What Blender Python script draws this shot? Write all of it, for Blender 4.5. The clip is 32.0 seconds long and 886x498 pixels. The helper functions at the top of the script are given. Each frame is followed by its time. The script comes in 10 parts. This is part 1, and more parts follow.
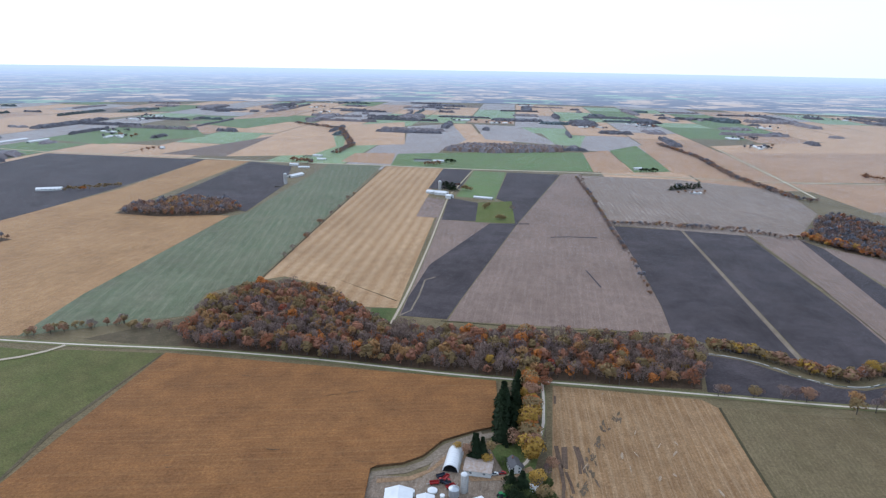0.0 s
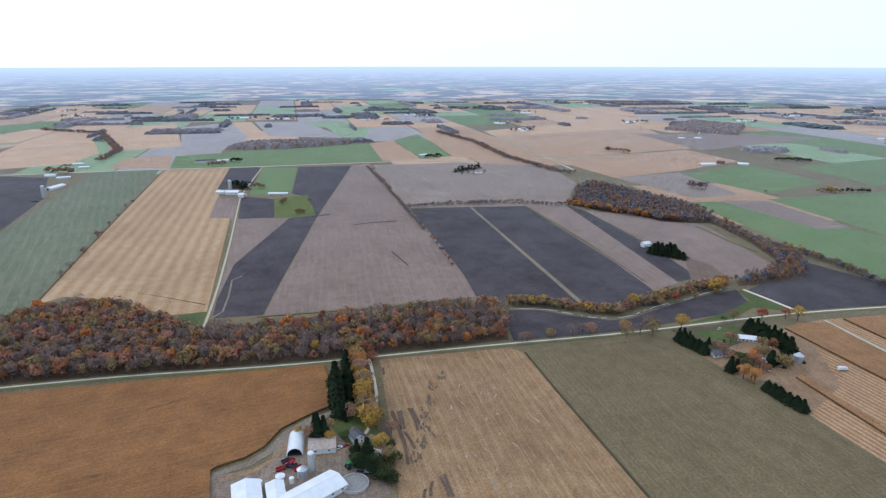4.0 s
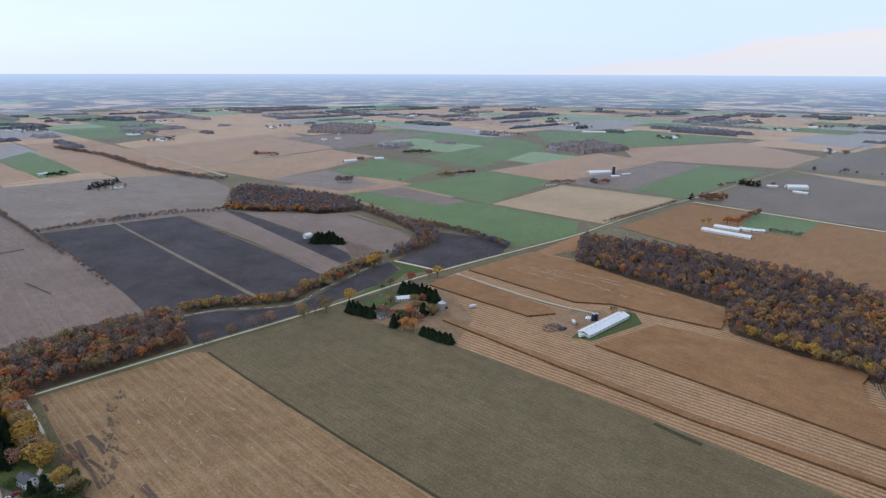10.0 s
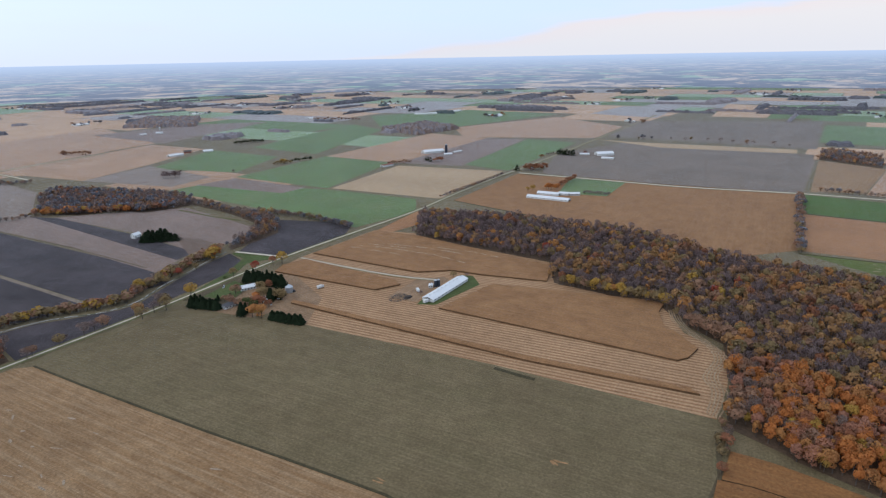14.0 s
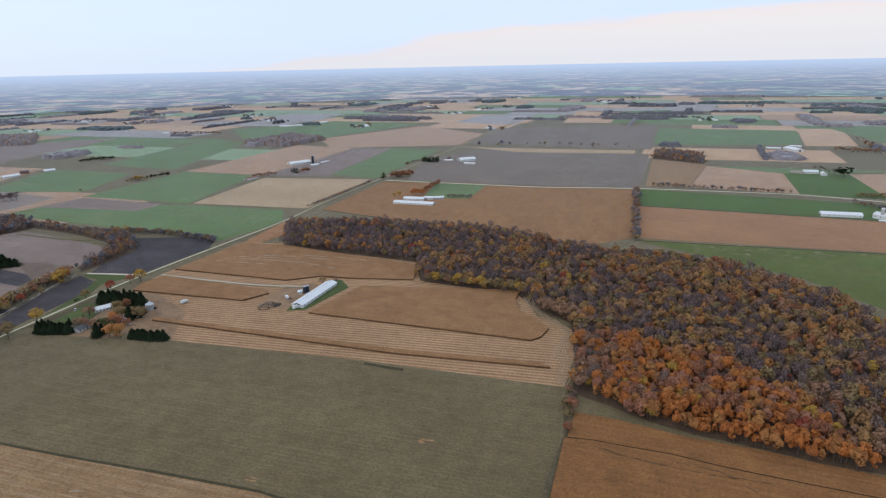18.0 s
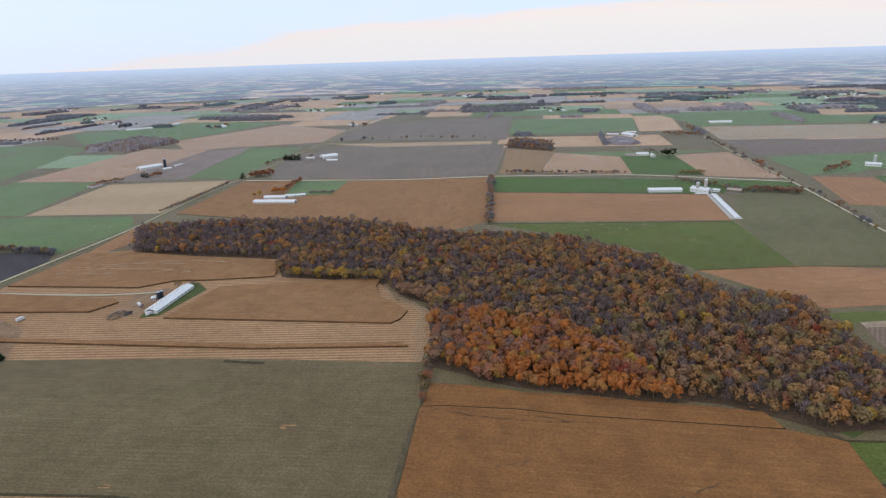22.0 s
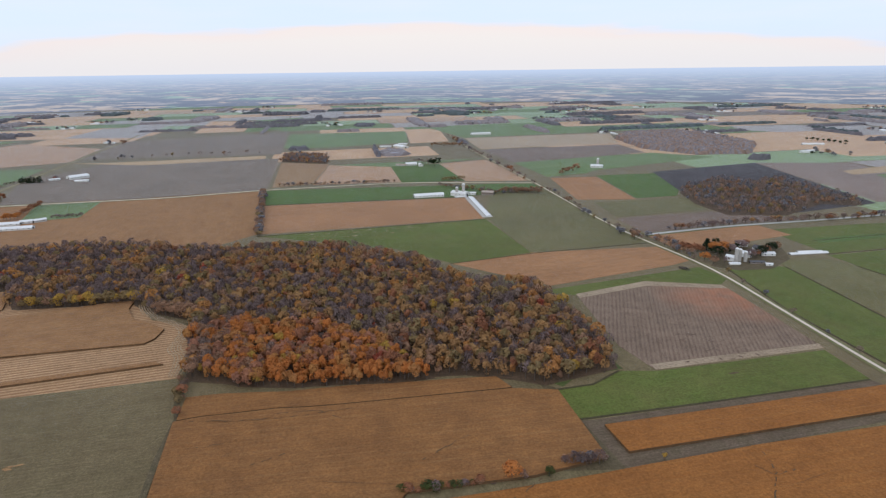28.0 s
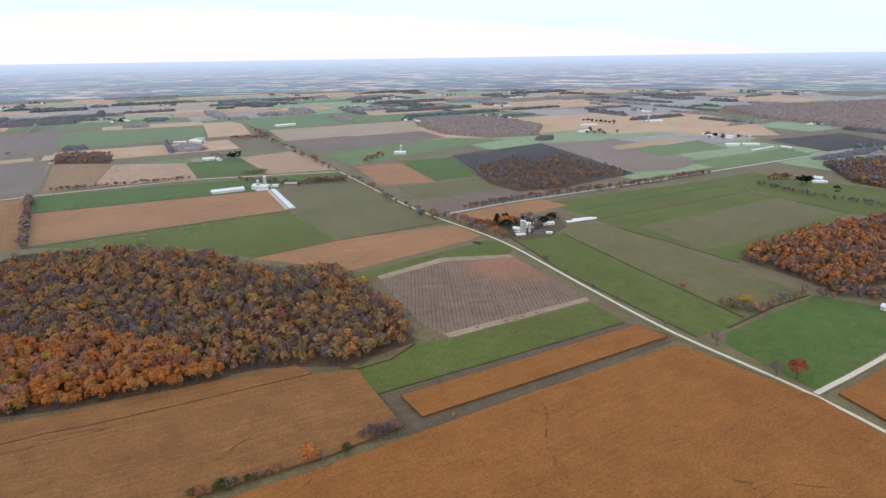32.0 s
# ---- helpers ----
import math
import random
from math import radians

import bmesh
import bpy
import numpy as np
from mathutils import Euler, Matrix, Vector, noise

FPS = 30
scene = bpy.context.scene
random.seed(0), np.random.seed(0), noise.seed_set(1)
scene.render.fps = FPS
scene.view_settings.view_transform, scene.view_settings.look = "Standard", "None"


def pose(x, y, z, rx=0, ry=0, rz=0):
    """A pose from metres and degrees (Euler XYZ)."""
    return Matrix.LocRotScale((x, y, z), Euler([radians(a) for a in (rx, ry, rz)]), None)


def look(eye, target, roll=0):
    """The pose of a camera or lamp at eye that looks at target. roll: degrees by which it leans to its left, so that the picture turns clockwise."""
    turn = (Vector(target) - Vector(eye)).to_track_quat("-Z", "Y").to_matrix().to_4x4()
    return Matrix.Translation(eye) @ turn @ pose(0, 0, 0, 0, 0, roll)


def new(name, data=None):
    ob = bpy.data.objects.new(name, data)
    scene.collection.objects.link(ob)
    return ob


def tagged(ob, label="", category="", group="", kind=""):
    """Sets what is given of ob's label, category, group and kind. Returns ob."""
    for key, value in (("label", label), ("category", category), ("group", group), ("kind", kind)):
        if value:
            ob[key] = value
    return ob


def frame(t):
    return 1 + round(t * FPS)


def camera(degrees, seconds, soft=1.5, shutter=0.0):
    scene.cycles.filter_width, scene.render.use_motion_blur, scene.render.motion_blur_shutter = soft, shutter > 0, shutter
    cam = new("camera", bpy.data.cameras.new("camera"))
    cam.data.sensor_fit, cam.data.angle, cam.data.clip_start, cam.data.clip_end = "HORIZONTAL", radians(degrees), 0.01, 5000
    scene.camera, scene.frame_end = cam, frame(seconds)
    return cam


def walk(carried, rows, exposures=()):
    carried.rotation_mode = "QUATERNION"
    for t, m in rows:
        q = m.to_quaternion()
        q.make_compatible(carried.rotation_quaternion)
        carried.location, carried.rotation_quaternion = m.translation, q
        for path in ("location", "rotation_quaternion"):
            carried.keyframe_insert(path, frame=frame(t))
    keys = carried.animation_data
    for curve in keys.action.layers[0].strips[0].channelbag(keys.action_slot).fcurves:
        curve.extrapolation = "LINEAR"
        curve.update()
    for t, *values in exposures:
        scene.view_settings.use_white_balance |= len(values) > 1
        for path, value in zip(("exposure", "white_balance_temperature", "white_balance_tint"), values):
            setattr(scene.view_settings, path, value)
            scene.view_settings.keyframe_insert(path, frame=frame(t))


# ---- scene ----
cam = camera(71.38, 32.0, soft=1.25)
# seconds, eye x y z, heading (clockwise from north), tilt, lean, in metres and degrees
PATH = [
    (0.0, 0.0, 0.0, 248.8, 0.00, -16.64, 0.94),
    (0.5, -2.3, -2.9, 248.2, 2.07, -16.99, 0.53),
    (1.0, -4.6, -5.0, 247.5, 5.14, -16.27, 0.06),
    (1.5, -6.8, -6.5, 246.5, 7.60, -16.99, 0.12),
    (2.0, -8.9, -8.0, 245.4, 11.38, -17.15, 0.64),
    (2.5, -11.1, -10.0, 244.3, 14.00, -16.99, 0.31),
    (3.0, -13.5, -12.5, 243.5, 15.63, -16.85, 0.29),
    (3.5, -16.0, -15.0, 242.9, 17.06, -16.73, 0.13),
    (4.0, -18.6, -17.3, 242.5, 19.75, -16.87, -0.00),
    (4.5, -20.6, -19.7, 242.4, 23.98, -17.31, -0.96),
    (6.5, -28.2, -31.0, 240.7, 31.61, -17.67, -0.95),
    (7.0, -30.3, -33.6, 240.2, 34.48, -17.12, 0.92),
    (7.5, -32.8, -35.8, 239.5, 37.31, -16.23, 1.65),
    (8.0, -35.3, -37.6, 238.7, 39.44, -15.68, 0.29),
    (8.5, -37.7, -39.5, 238.1, 42.62, -15.06, 0.18),
    (9.0, -39.8, -41.7, 237.5, 45.60, -14.58, -0.00),
    (9.5, -41.9, -44.0, 236.9, 49.02, -15.26, 0.70),
    (10.0, -43.9, -46.4, 236.5, 51.59, -16.14, 0.17),
    (10.5, -45.9, -48.7, 236.3, 53.11, -16.69, 0.06),
    (11.0, -48.2, -50.8, 236.1, 55.62, -16.84, -0.08),
    (11.5, -50.3, -52.6, 235.6, 57.78, -15.91, 0.09),
    (12.0, -52.0, -54.3, 234.7, 59.23, -16.90, -0.99),
    (12.5, -53.9, -56.3, 234.0, 61.38, -17.77, -1.11),
    (13.0, -56.3, -58.7, 233.7, 62.98, -18.01, -1.01),
    (13.5, -59.1, -61.3, 233.4, 64.75, -17.65, -0.94),
    (14.0, -62.1, -63.9, 233.2, 66.28, -17.51, -1.13),
    (14.5, -65.0, -66.6, 232.9, 67.68, -17.24, -1.34),
    (16.5, -74.3, -76.6, 231.5, 73.65, -16.75, -1.94),
    (17.0, -76.6, -78.7, 231.2, 75.25, -16.83, -2.05),
    (17.5, -79.3, -80.8, 230.9, 76.84, -16.77, -1.22),
    (18.0, -82.2, -83.1, 230.6, 78.15, -16.72, -1.24),
    (18.5, -85.2, -85.9, 230.1, 79.55, -16.90, -1.31),
    (19.0, -87.8, -88.7, 229.7, 80.68, -17.30, -1.30),
    (19.5, -90.3, -91.1, 229.5, 81.60, -17.39, -1.10),
    (20.0, -92.8, -93.6, 229.4, 82.67, -17.44, -1.49),
    (20.5, -95.2, -96.3, 229.2, 84.27, -17.11, -1.58),
    (21.0, -97.9, -99.1, 228.9, 86.52, -16.90, -1.82),
    (21.5, -100.4, -101.9, 228.6, 88.32, -17.00, -1.79),
    (22.0, -102.9, -105.0, 228.4, 90.03, -17.31, -1.87),
    (22.5, -105.9, -108.0, 228.3, 91.70, -17.45, -1.65),
    (23.0, -108.5, -110.5, 227.9, 93.20, -17.52, -1.85),
    (23.5, -110.5, -112.7, 227.3, 95.01, -16.90, -1.71),
    (24.0, -112.6, -114.7, 226.6, 96.82, -16.14, -1.31),
    (24.5, -114.9, -117.2, 226.0, 98.10, -15.94, -1.48),
    (25.0, -117.8, -120.1, 225.6, 99.45, -16.08, -1.51),
    (25.5, -120.2, -122.8, 225.1, 100.85, -16.38, -1.58),
    (27.5, -129.2, -132.1, 222.9, 107.96, -16.34, -0.77),
    (28.0, -131.9, -134.3, 222.3, 109.66, -16.27, -0.77),
    (28.5, -134.1, -136.6, 221.8, 112.03, -16.45, -1.00),
    (29.0, -136.3, -139.0, 221.3, 114.03, -17.30, -0.77),
    (29.5, -138.4, -141.4, 220.8, 115.73, -17.54, -0.91),
    (30.0, -140.4, -144.1, 220.3, 117.51, -17.96, -0.60),
    (30.5, -142.6, -146.9, 219.9, 119.48, -17.87, -0.81),
    (31.0, -145.0, -149.4, 219.4, 122.01, -17.73, -0.56),
    (31.5, -147.5, -151.5, 218.7, 124.70, -17.50, -0.59),
    (32.0, -150.0, -153.8, 218.3, 126.59, -17.33, -0.87),
]


def heading(x, y, z, yaw, tilt, lean):
    a, b = radians(yaw), radians(tilt)
    return look((x, y, z), (x + 100 * math.sin(a) * math.cos(b), y + 100 * math.cos(a) * math.cos(b), z + 100 * math.sin(b)), lean)


walk(cam, [(row[0], heading(*row[1:])) for row in PATH], exposures=[(0.0, 0.04, 5450, 11), (7.0, 0.05, 5450, 11), (9.0, -0.03, 5450, 11), (10.0, -0.27, 5550, 11), (13.0, -0.28, 5650, 11), (19.0, -0.29, 5800, 11), (25.0, -0.20, 6000, 12), (28.0, -0.24, 6000, 12), (29.0, -0.26, 6000, 12), (30.0, -0.03, 6050, 12), (32.0, -0.01, 6050, 12)])

# ---- light: a bright overcast sky, the sun veiled ----
SUN_AZ, SUN_EL = -50.0, 28.0
world = bpy.data.worlds.new("overcast_sky")
scene.world = world
world.use_nodes = True


def sky_nodes():
    nt = world.node_tree
    nt.nodes.clear()
    add, link = nt.nodes.new, nt.links.new

    def m(op, a, b=None, clamp=False):
        n = add("ShaderNodeMath")
        n.operation, n.use_clamp = op, clamp
        for i, v in enumerate((a, b)):
            if v is None:
                continue
            if isinstance(v, (int, float)):
                n.inputs[i].default_value = v
            else:
                link(v, n.inputs[i])
        return n.outputs[0]

    def mix(fac, a, b):
        n = add("ShaderNodeMix")
        n.data_type = "RGBA"
        for i, v in ((0, fac), (6, a), (7, b)):
            if isinstance(v, (int, float)):
                n.inputs[i].default_value = v
            elif isinstance(v, tuple):
                n.inputs[i].default_value = (*v, 1)
            else:
                link(v, n.inputs[i])
        return n.outputs[2]

    co = add("ShaderNodeTexCoord")
    sep = add("ShaderNodeSeparateXYZ")
    link(co.outputs["Generated"], sep.inputs[0])
    x, y, z = sep.outputs
    el = m("MULTIPLY", m("ARCSINE", z), 180 / math.pi)
    az = m("MULTIPLY", m("ARCTAN2", x, y), 180 / math.pi)
    noise_tex = add("ShaderNodeTexNoise")
    noise_tex.inputs["Scale"].default_value, noise_tex.inputs["Detail"].default_value = 5.0, 5.0
    stretch = add("ShaderNodeMapping")
    stretch.inputs["Scale"].default_value = (1, 1, 7)
    link(co.outputs["Generated"], stretch.inputs[0])
    link(stretch.outputs[0], noise_tex.inputs["Vector"])
    wob = m("SUBTRACT", noise_tex.outputs["Fac"], 0.5)
    # the edge of the cloud deck over the horizon
    swing = m("COSINE", m("MULTIPLY", m("SUBTRACT", az, 108), 1.8 * math.pi / 180))
    edge = m("ADD", m("MULTIPLY", swing, 4.0), m("MULTIPLY", wob, 2.0))
    below = m("MULTIPLY", m("SUBTRACT", edge, el), 2.2, True)
    window = m("LESS_THAN", m("ABSOLUTE", m("SUBTRACT", az, 108)), 100)
    below = m("MULTIPLY", below, window)
    west = m("MULTIPLY", m("ADD", m("COSINE", m("MULTIPLY", m("ADD", az, 35), math.pi / 180)), 1), 0.5, True)
    west = m("POWER", west, 2.5)
    veil = mix(west, (0.87, 0.97, 1.09), (1.25, 1.27, 1.28))
    veil = mix(m("MULTIPLY", m("ADD", wob, 0.1), 1.2, True), veil, (0.98, 0.99, 1.0))
    low = m("MULTIPLY", m("SUBTRACT", 3.0, el), 0.33, True)
    veil = mix(m("MULTIPLY", low, 0.6), veil, mix(west, (0.90, 0.93, 0.98), (1.06, 1.0, 0.97)))
    thin = m("MULTIPLY", m("SUBTRACT", 1.2, m("ABSOLUTE", m("SUBTRACT", edge, el))), 0.8, True)
    deck = mix(thin, (1.07, 0.97, 0.87), (1.10, 0.92, 0.83))
    deck = mix(m("MULTIPLY", low, 0.5), deck, (0.95, 0.93, 0.92))
    clouds = mix(below, veil, deck)
    sky = add("ShaderNodeTexSky")
    sky.sky_type, sky.sun_disc = "NISHITA", False
    sky.sun_elevation, sky.sun_rotation = radians(SUN_EL), radians(SUN_AZ)
    sky.air_density, sky.dust_density = 1.0, 2.0
    bg1, bg2, addn, outn = add("ShaderNodeBackground"), add("ShaderNodeBackground"), add("ShaderNodeAddShader"), add("ShaderNodeOutputWorld")
    link(sky.outputs[0], bg1.inputs[0])
    bg1.inputs[1].default_value = 0.008
    link(clouds, bg2.inputs[0])
    bg2.inputs[1].default_value = 1.02
    link(bg1.outputs[0], addn.inputs[0])
    link(bg2.outputs[0], addn.inputs[1])
    link(addn.outputs[0], outn.inputs[0])


sky_nodes()
sun = new("sun", bpy.data.lights.new("sun", "SUN"))
sun.data.energy, sun.data.angle, sun.data.color = 0.7, radians(14), (1.0, 0.95, 0.88)
sun.matrix_world = look((0, 0, 500), (-100 * math.sin(radians(SUN_AZ)) * math.cos(radians(SUN_EL)), -100 * math.cos(radians(SUN_AZ)) * math.cos(radians(SUN_EL)), 500 - 100 * math.sin(radians(SUN_EL))))

# ---- materials ----
MATS = {}


def nodes_of(name):
    mat = bpy.data.materials.new(name)
    mat.use_nodes = True
    nt = mat.node_tree
    return mat, nt, nt.nodes["Principled BSDF"]


def wire(nt, v, sock):
    if isinstance(v, tuple):
        sock.default_value = (*v, 1) if len(v) == 3 else v
    elif isinstance(v, (int, float)):
        sock.default_value = v
    else:
        nt.links.new(v, sock)


def mixc(nt, fac, a, b, blend="MIX"):
    n = nt.nodes.new("ShaderNodeMix")
    n.data_type, n.blend_type = "RGBA", blend
    wire(nt, fac, n.inputs[0]), wire(nt, a, n.inputs[6]), wire(nt, b, n.inputs[7])
    return n.outputs[2]


def noisef(nt, vec, scale, detail=4.0, rough=0.6, lo=0.3, hi=0.7):
    n = nt.nodes.new("ShaderNodeTexNoise")
    n.inputs["Scale"].default_value, n.inputs["Detail"].default_value, n.inputs["Roughness"].default_value = scale, detail, rough
    nt.links.new(vec, n.inputs["Vector"])
    r = nt.nodes.new("ShaderNodeMapRange")
    r.inputs[1].default_value, r.inputs[2].default_value = lo, hi
    nt.links.new(n.outputs["Fac"], r.inputs[0])
    return r.outputs[0]


def mapped(nt, angle, scale=(1, 1, 1)):
    co = nt.nodes.new("ShaderNodeTexCoord")
    mp = nt.nodes.new("ShaderNodeMapping")
    mp.vector_type = "TEXTURE"
    mp.inputs["Rotation"].default_value = (0, 0, radians(angle))
    mp.inputs["Scale"].default_value = scale
    nt.links.new(co.outputs["Object"], mp.inputs[0])
    return mp.outputs[0]


# kind: main colour, second colour, patch size, row width, row strength, row colour, sheen
SOILS = {
    "corn": ((0.312, 0.141, 0.046), (0.212, 0.095, 0.034), 26, 6.0, 0.22, (0.37, 0.20, 0.08)),
    "corn_tan": ((0.365, 0.190, 0.080), (0.265, 0.133, 0.056), 20, 6.0, 0.2, (0.44, 0.265, 0.13)),
    "corn_bright": ((0.350, 0.138, 0.034), (0.275, 0.106, 0.027), 30, 7.0, 0.18, (0.40, 0.185, 0.054)),
    "corn_gold": ((0.47, 0.275, 0.125), (0.37, 0.205, 0.090), 60, 12.0, 0.25, (0.54, 0.35, 0.18)),
    "stubble_tan": ((0.36, 0.212, 0.098), (0.265, 0.150, 0.068), 26, 7.0, 0.40, (0.48, 0.34, 0.20)),
    "stubble_rows": ((0.335, 0.165, 0.070), (0.265, 0.128, 0.055), 22, 4.6, 0.75, (0.60, 0.40, 0.23)),
    "gold_rows": ((0.47, 0.285, 0.138), (0.39, 0.230, 0.110), 40, 17.0, 0.60, (0.62, 0.425, 0.245)),
    "grey_rows": ((0.285, 0.208, 0.160), (0.215, 0.158, 0.122), 24, 8.0, 0.45, (0.50, 0.41, 0.33)),
    "straw": ((0.47, 0.34, 0.20), (0.39, 0.26, 0.145), 50, 10.0, 0.3, (0.55, 0.42, 0.27)),
    "straw_light": ((0.56, 0.385, 0.22), (0.47, 0.315, 0.175), 50, 10.0, 0.3, (0.58, 0.48, 0.32)),
    "straw_brown": ((0.52, 0.298, 0.150), (0.42, 0.234, 0.118), 55, 12.0, 0.3, (0.60, 0.39, 0.225)),
    "greygreen": ((0.168, 0.132, 0.064), (0.200, 0.150, 0.076), 30, 4.0, 0.30, (0.26, 0.20, 0.115)),
    "greygreen2": ((0.150, 0.142, 0.052), (0.190, 0.160, 0.070), 40, 6.0, 0.3, (0.22, 0.19, 0.085)),
    "bluegreen": ((0.135, 0.168, 0.088), (0.190, 0.185, 0.115), 40, 13.0, 0.60, (0.25, 0.26, 0.165)),
    "green": ((0.112, 0.150, 0.028), (0.158, 0.155, 0.044), 36, 8.0, 0.25, (0.16, 0.190, 0.048)),
    "green_dark": ((0.085, 0.158, 0.030), (0.125, 0.160, 0.042), 36, 8.0, 0.2, (0.12, 0.185, 0.045)),
    # wheat green for farther fields, with some haze put into the colour
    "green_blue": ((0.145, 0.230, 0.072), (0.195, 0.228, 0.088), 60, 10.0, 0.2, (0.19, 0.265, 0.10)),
    "pasture": ((0.118, 0.132, 0.036), (0.160, 0.145, 0.050), 25, 8.0, 0.15, (0.165, 0.16, 0.058)),
    "pasture_dark": ((0.115, 0.135, 0.035), (0.16, 0.15, 0.05), 18, 8.0, 0.1, (0.15, 0.16, 0.05)),
    "lawn": ((0.078, 0.118, 0.030), (0.118, 0.125, 0.042), 12, 5.0, 0.0, (0.14, 0.18, 0.06)),
    "tilled": ((0.290, 0.203, 0.160), (0.228, 0.160, 0.128), 45, 9.0, 0.35, (0.36, 0.268, 0.21)),
    "tilled_grey": ((0.245, 0.185, 0.140), (0.195, 0.152, 0.112), 60, 12.0, 0.3, (0.30, 0.23, 0.175)),
    "tilled_dark": ((0.052, 0.043, 0.047), (0.112, 0.092, 0.096), 40, 8.0, 0.25, (0.095, 0.079, 0.081)),
    "dirt": ((0.37, 0.232, 0.130), (0.27, 0.165, 0.092), 14, 3.0, 0.2, (0.48, 0.335, 0.20)),
    "dirt_brown": ((0.225, 0.150, 0.105), (0.17, 0.112, 0.08), 30, 8.0, 0.25, (0.28, 0.20, 0.145)),
    "track": ((0.175, 0.122, 0.085), (0.125, 0.098, 0.055), 10, 3.0, 0.2, (0.235, 0.175, 0.12)),
    "path_tan": ((0.30, 0.235, 0.175), (0.22, 0.175, 0.12), 12, 3.0, 0.2, (0.36, 0.3, 0.23)),
    "yard": ((0.30, 0.225, 0.165), (0.20, 0.145, 0.10), 9, 4.0, 0.0, (0.42, 0.36, 0.29)),
    "litter": ((0.150, 0.098, 0.060), (0.090, 0.062, 0.042), 8, 3.0, 0.0, (0.18, 0.125, 0.08)),
    "rough": ((0.155, 0.116, 0.068), (0.100, 0.084, 0.044), 9, 3.0, 0.0, (0.21, 0.165, 0.10)),
    # far kinds: distance haze is put into these paler base colours
    "hazy_tan": ((0.66, 0.415, 0.235), (0.56, 0.345, 0.195), 70, 14.0, 0.3, (0.72, 0.50, 0.32)),
    "hazy_grey": ((0.42, 0.35, 0.31), (0.35, 0.295, 0.265), 70, 14.0, 0.3, (0.48, 0.42, 0.38)),
    "hazy_green": ((0.260, 0.370, 0.155), (0.315, 0.370, 0.175), 70, 14.0, 0.3, (0.32, 0.41, 0.20)),
    "ripe": ((0.43, 0.212, 0.090), (0.34, 0.165, 0.070), 55, 12.0, 0.3, (0.50, 0.29, 0.15)),
    "meadow": ((0.225, 0.172, 0.092), (0.165, 0.135, 0.066), 30, 8.0, 0.1, (0.27, 0.21, 0.12)),
    "wet_soil": ((0.185, 0.122, 0.084), (0.125, 0.085, 0.060), 4, 1.5, 0.0, (0.17, 0.12, 0.085)),
    # crop sides with the shade between stalks in the colour; also soil lines
    "stalk_shade_and_soil": ((0.190, 0.112, 0.056), (0.135, 0.080, 0.042), 5, 1.5, 0.0, (0.15, 0.09, 0.045)),
    "headland": ((0.40, 0.30, 0.20), (0.30, 0.215, 0.145), 10, 2.2, 0.45, (0.52, 0.42, 0.30)),
    "grey_red": ((0.222, 0.146, 0.104), (0.165, 0.110, 0.080), 24, 3.6, 0.42, (0.36, 0.27, 0.195)),
    "ditch": ((0.070, 0.055, 0.030), (0.095, 0.085, 0.038), 8, 3.0, 0.0, (0.11, 0.09, 0.05)),
}
# bluish sheen that stands in for distance haze, stronger on far kinds
HAZE_SHEEN = 0.75
HAZE_SHEENS = {k: 0.45 for k in ("stubble_tan", "dirt", "yard", "track", "path_tan", "rough", "litter")}
HAZE_SHEENS.update({k: 1.0 for k in ("hazy_grey", "hazy_green")})
HAZE_SHEENS.update({"ripe": 0.45, "straw_light": 0.45, "tilled": 0.7, "tilled_grey": 0.55, "straw_brown": 1.0, "straw": 0.9, "corn": 0.15, "corn_bright": 0.1, "corn_tan": 0.22, "stubble_rows": 0.1, "tilled_dark": 0.35})
HAZE_SHEENS.update({"meadow": 0.55, "hazy_tan": 0.7, "green_blue": 0.6, "green": 0.25, "green_dark": 0.35, "greygreen2": 0.5, "bluegreen": 0.4, "gold_rows": 0.3, "corn_gold": 0.3, "lawn": 0.12, "grey_red": 0.15})
HAZE_SHEENS.update({k: 0.12 for k in ("ditch", "rough", "track", "pasture", "pasture_dark", "litter", "stalk_shade_and_soil", "headland", "path_tan", "wet_soil")})


CRISP = {"grey_red", "headland", "stubble_rows", "gold_rows"}
CROP = {"corn", "corn_bright", "corn_tan"}


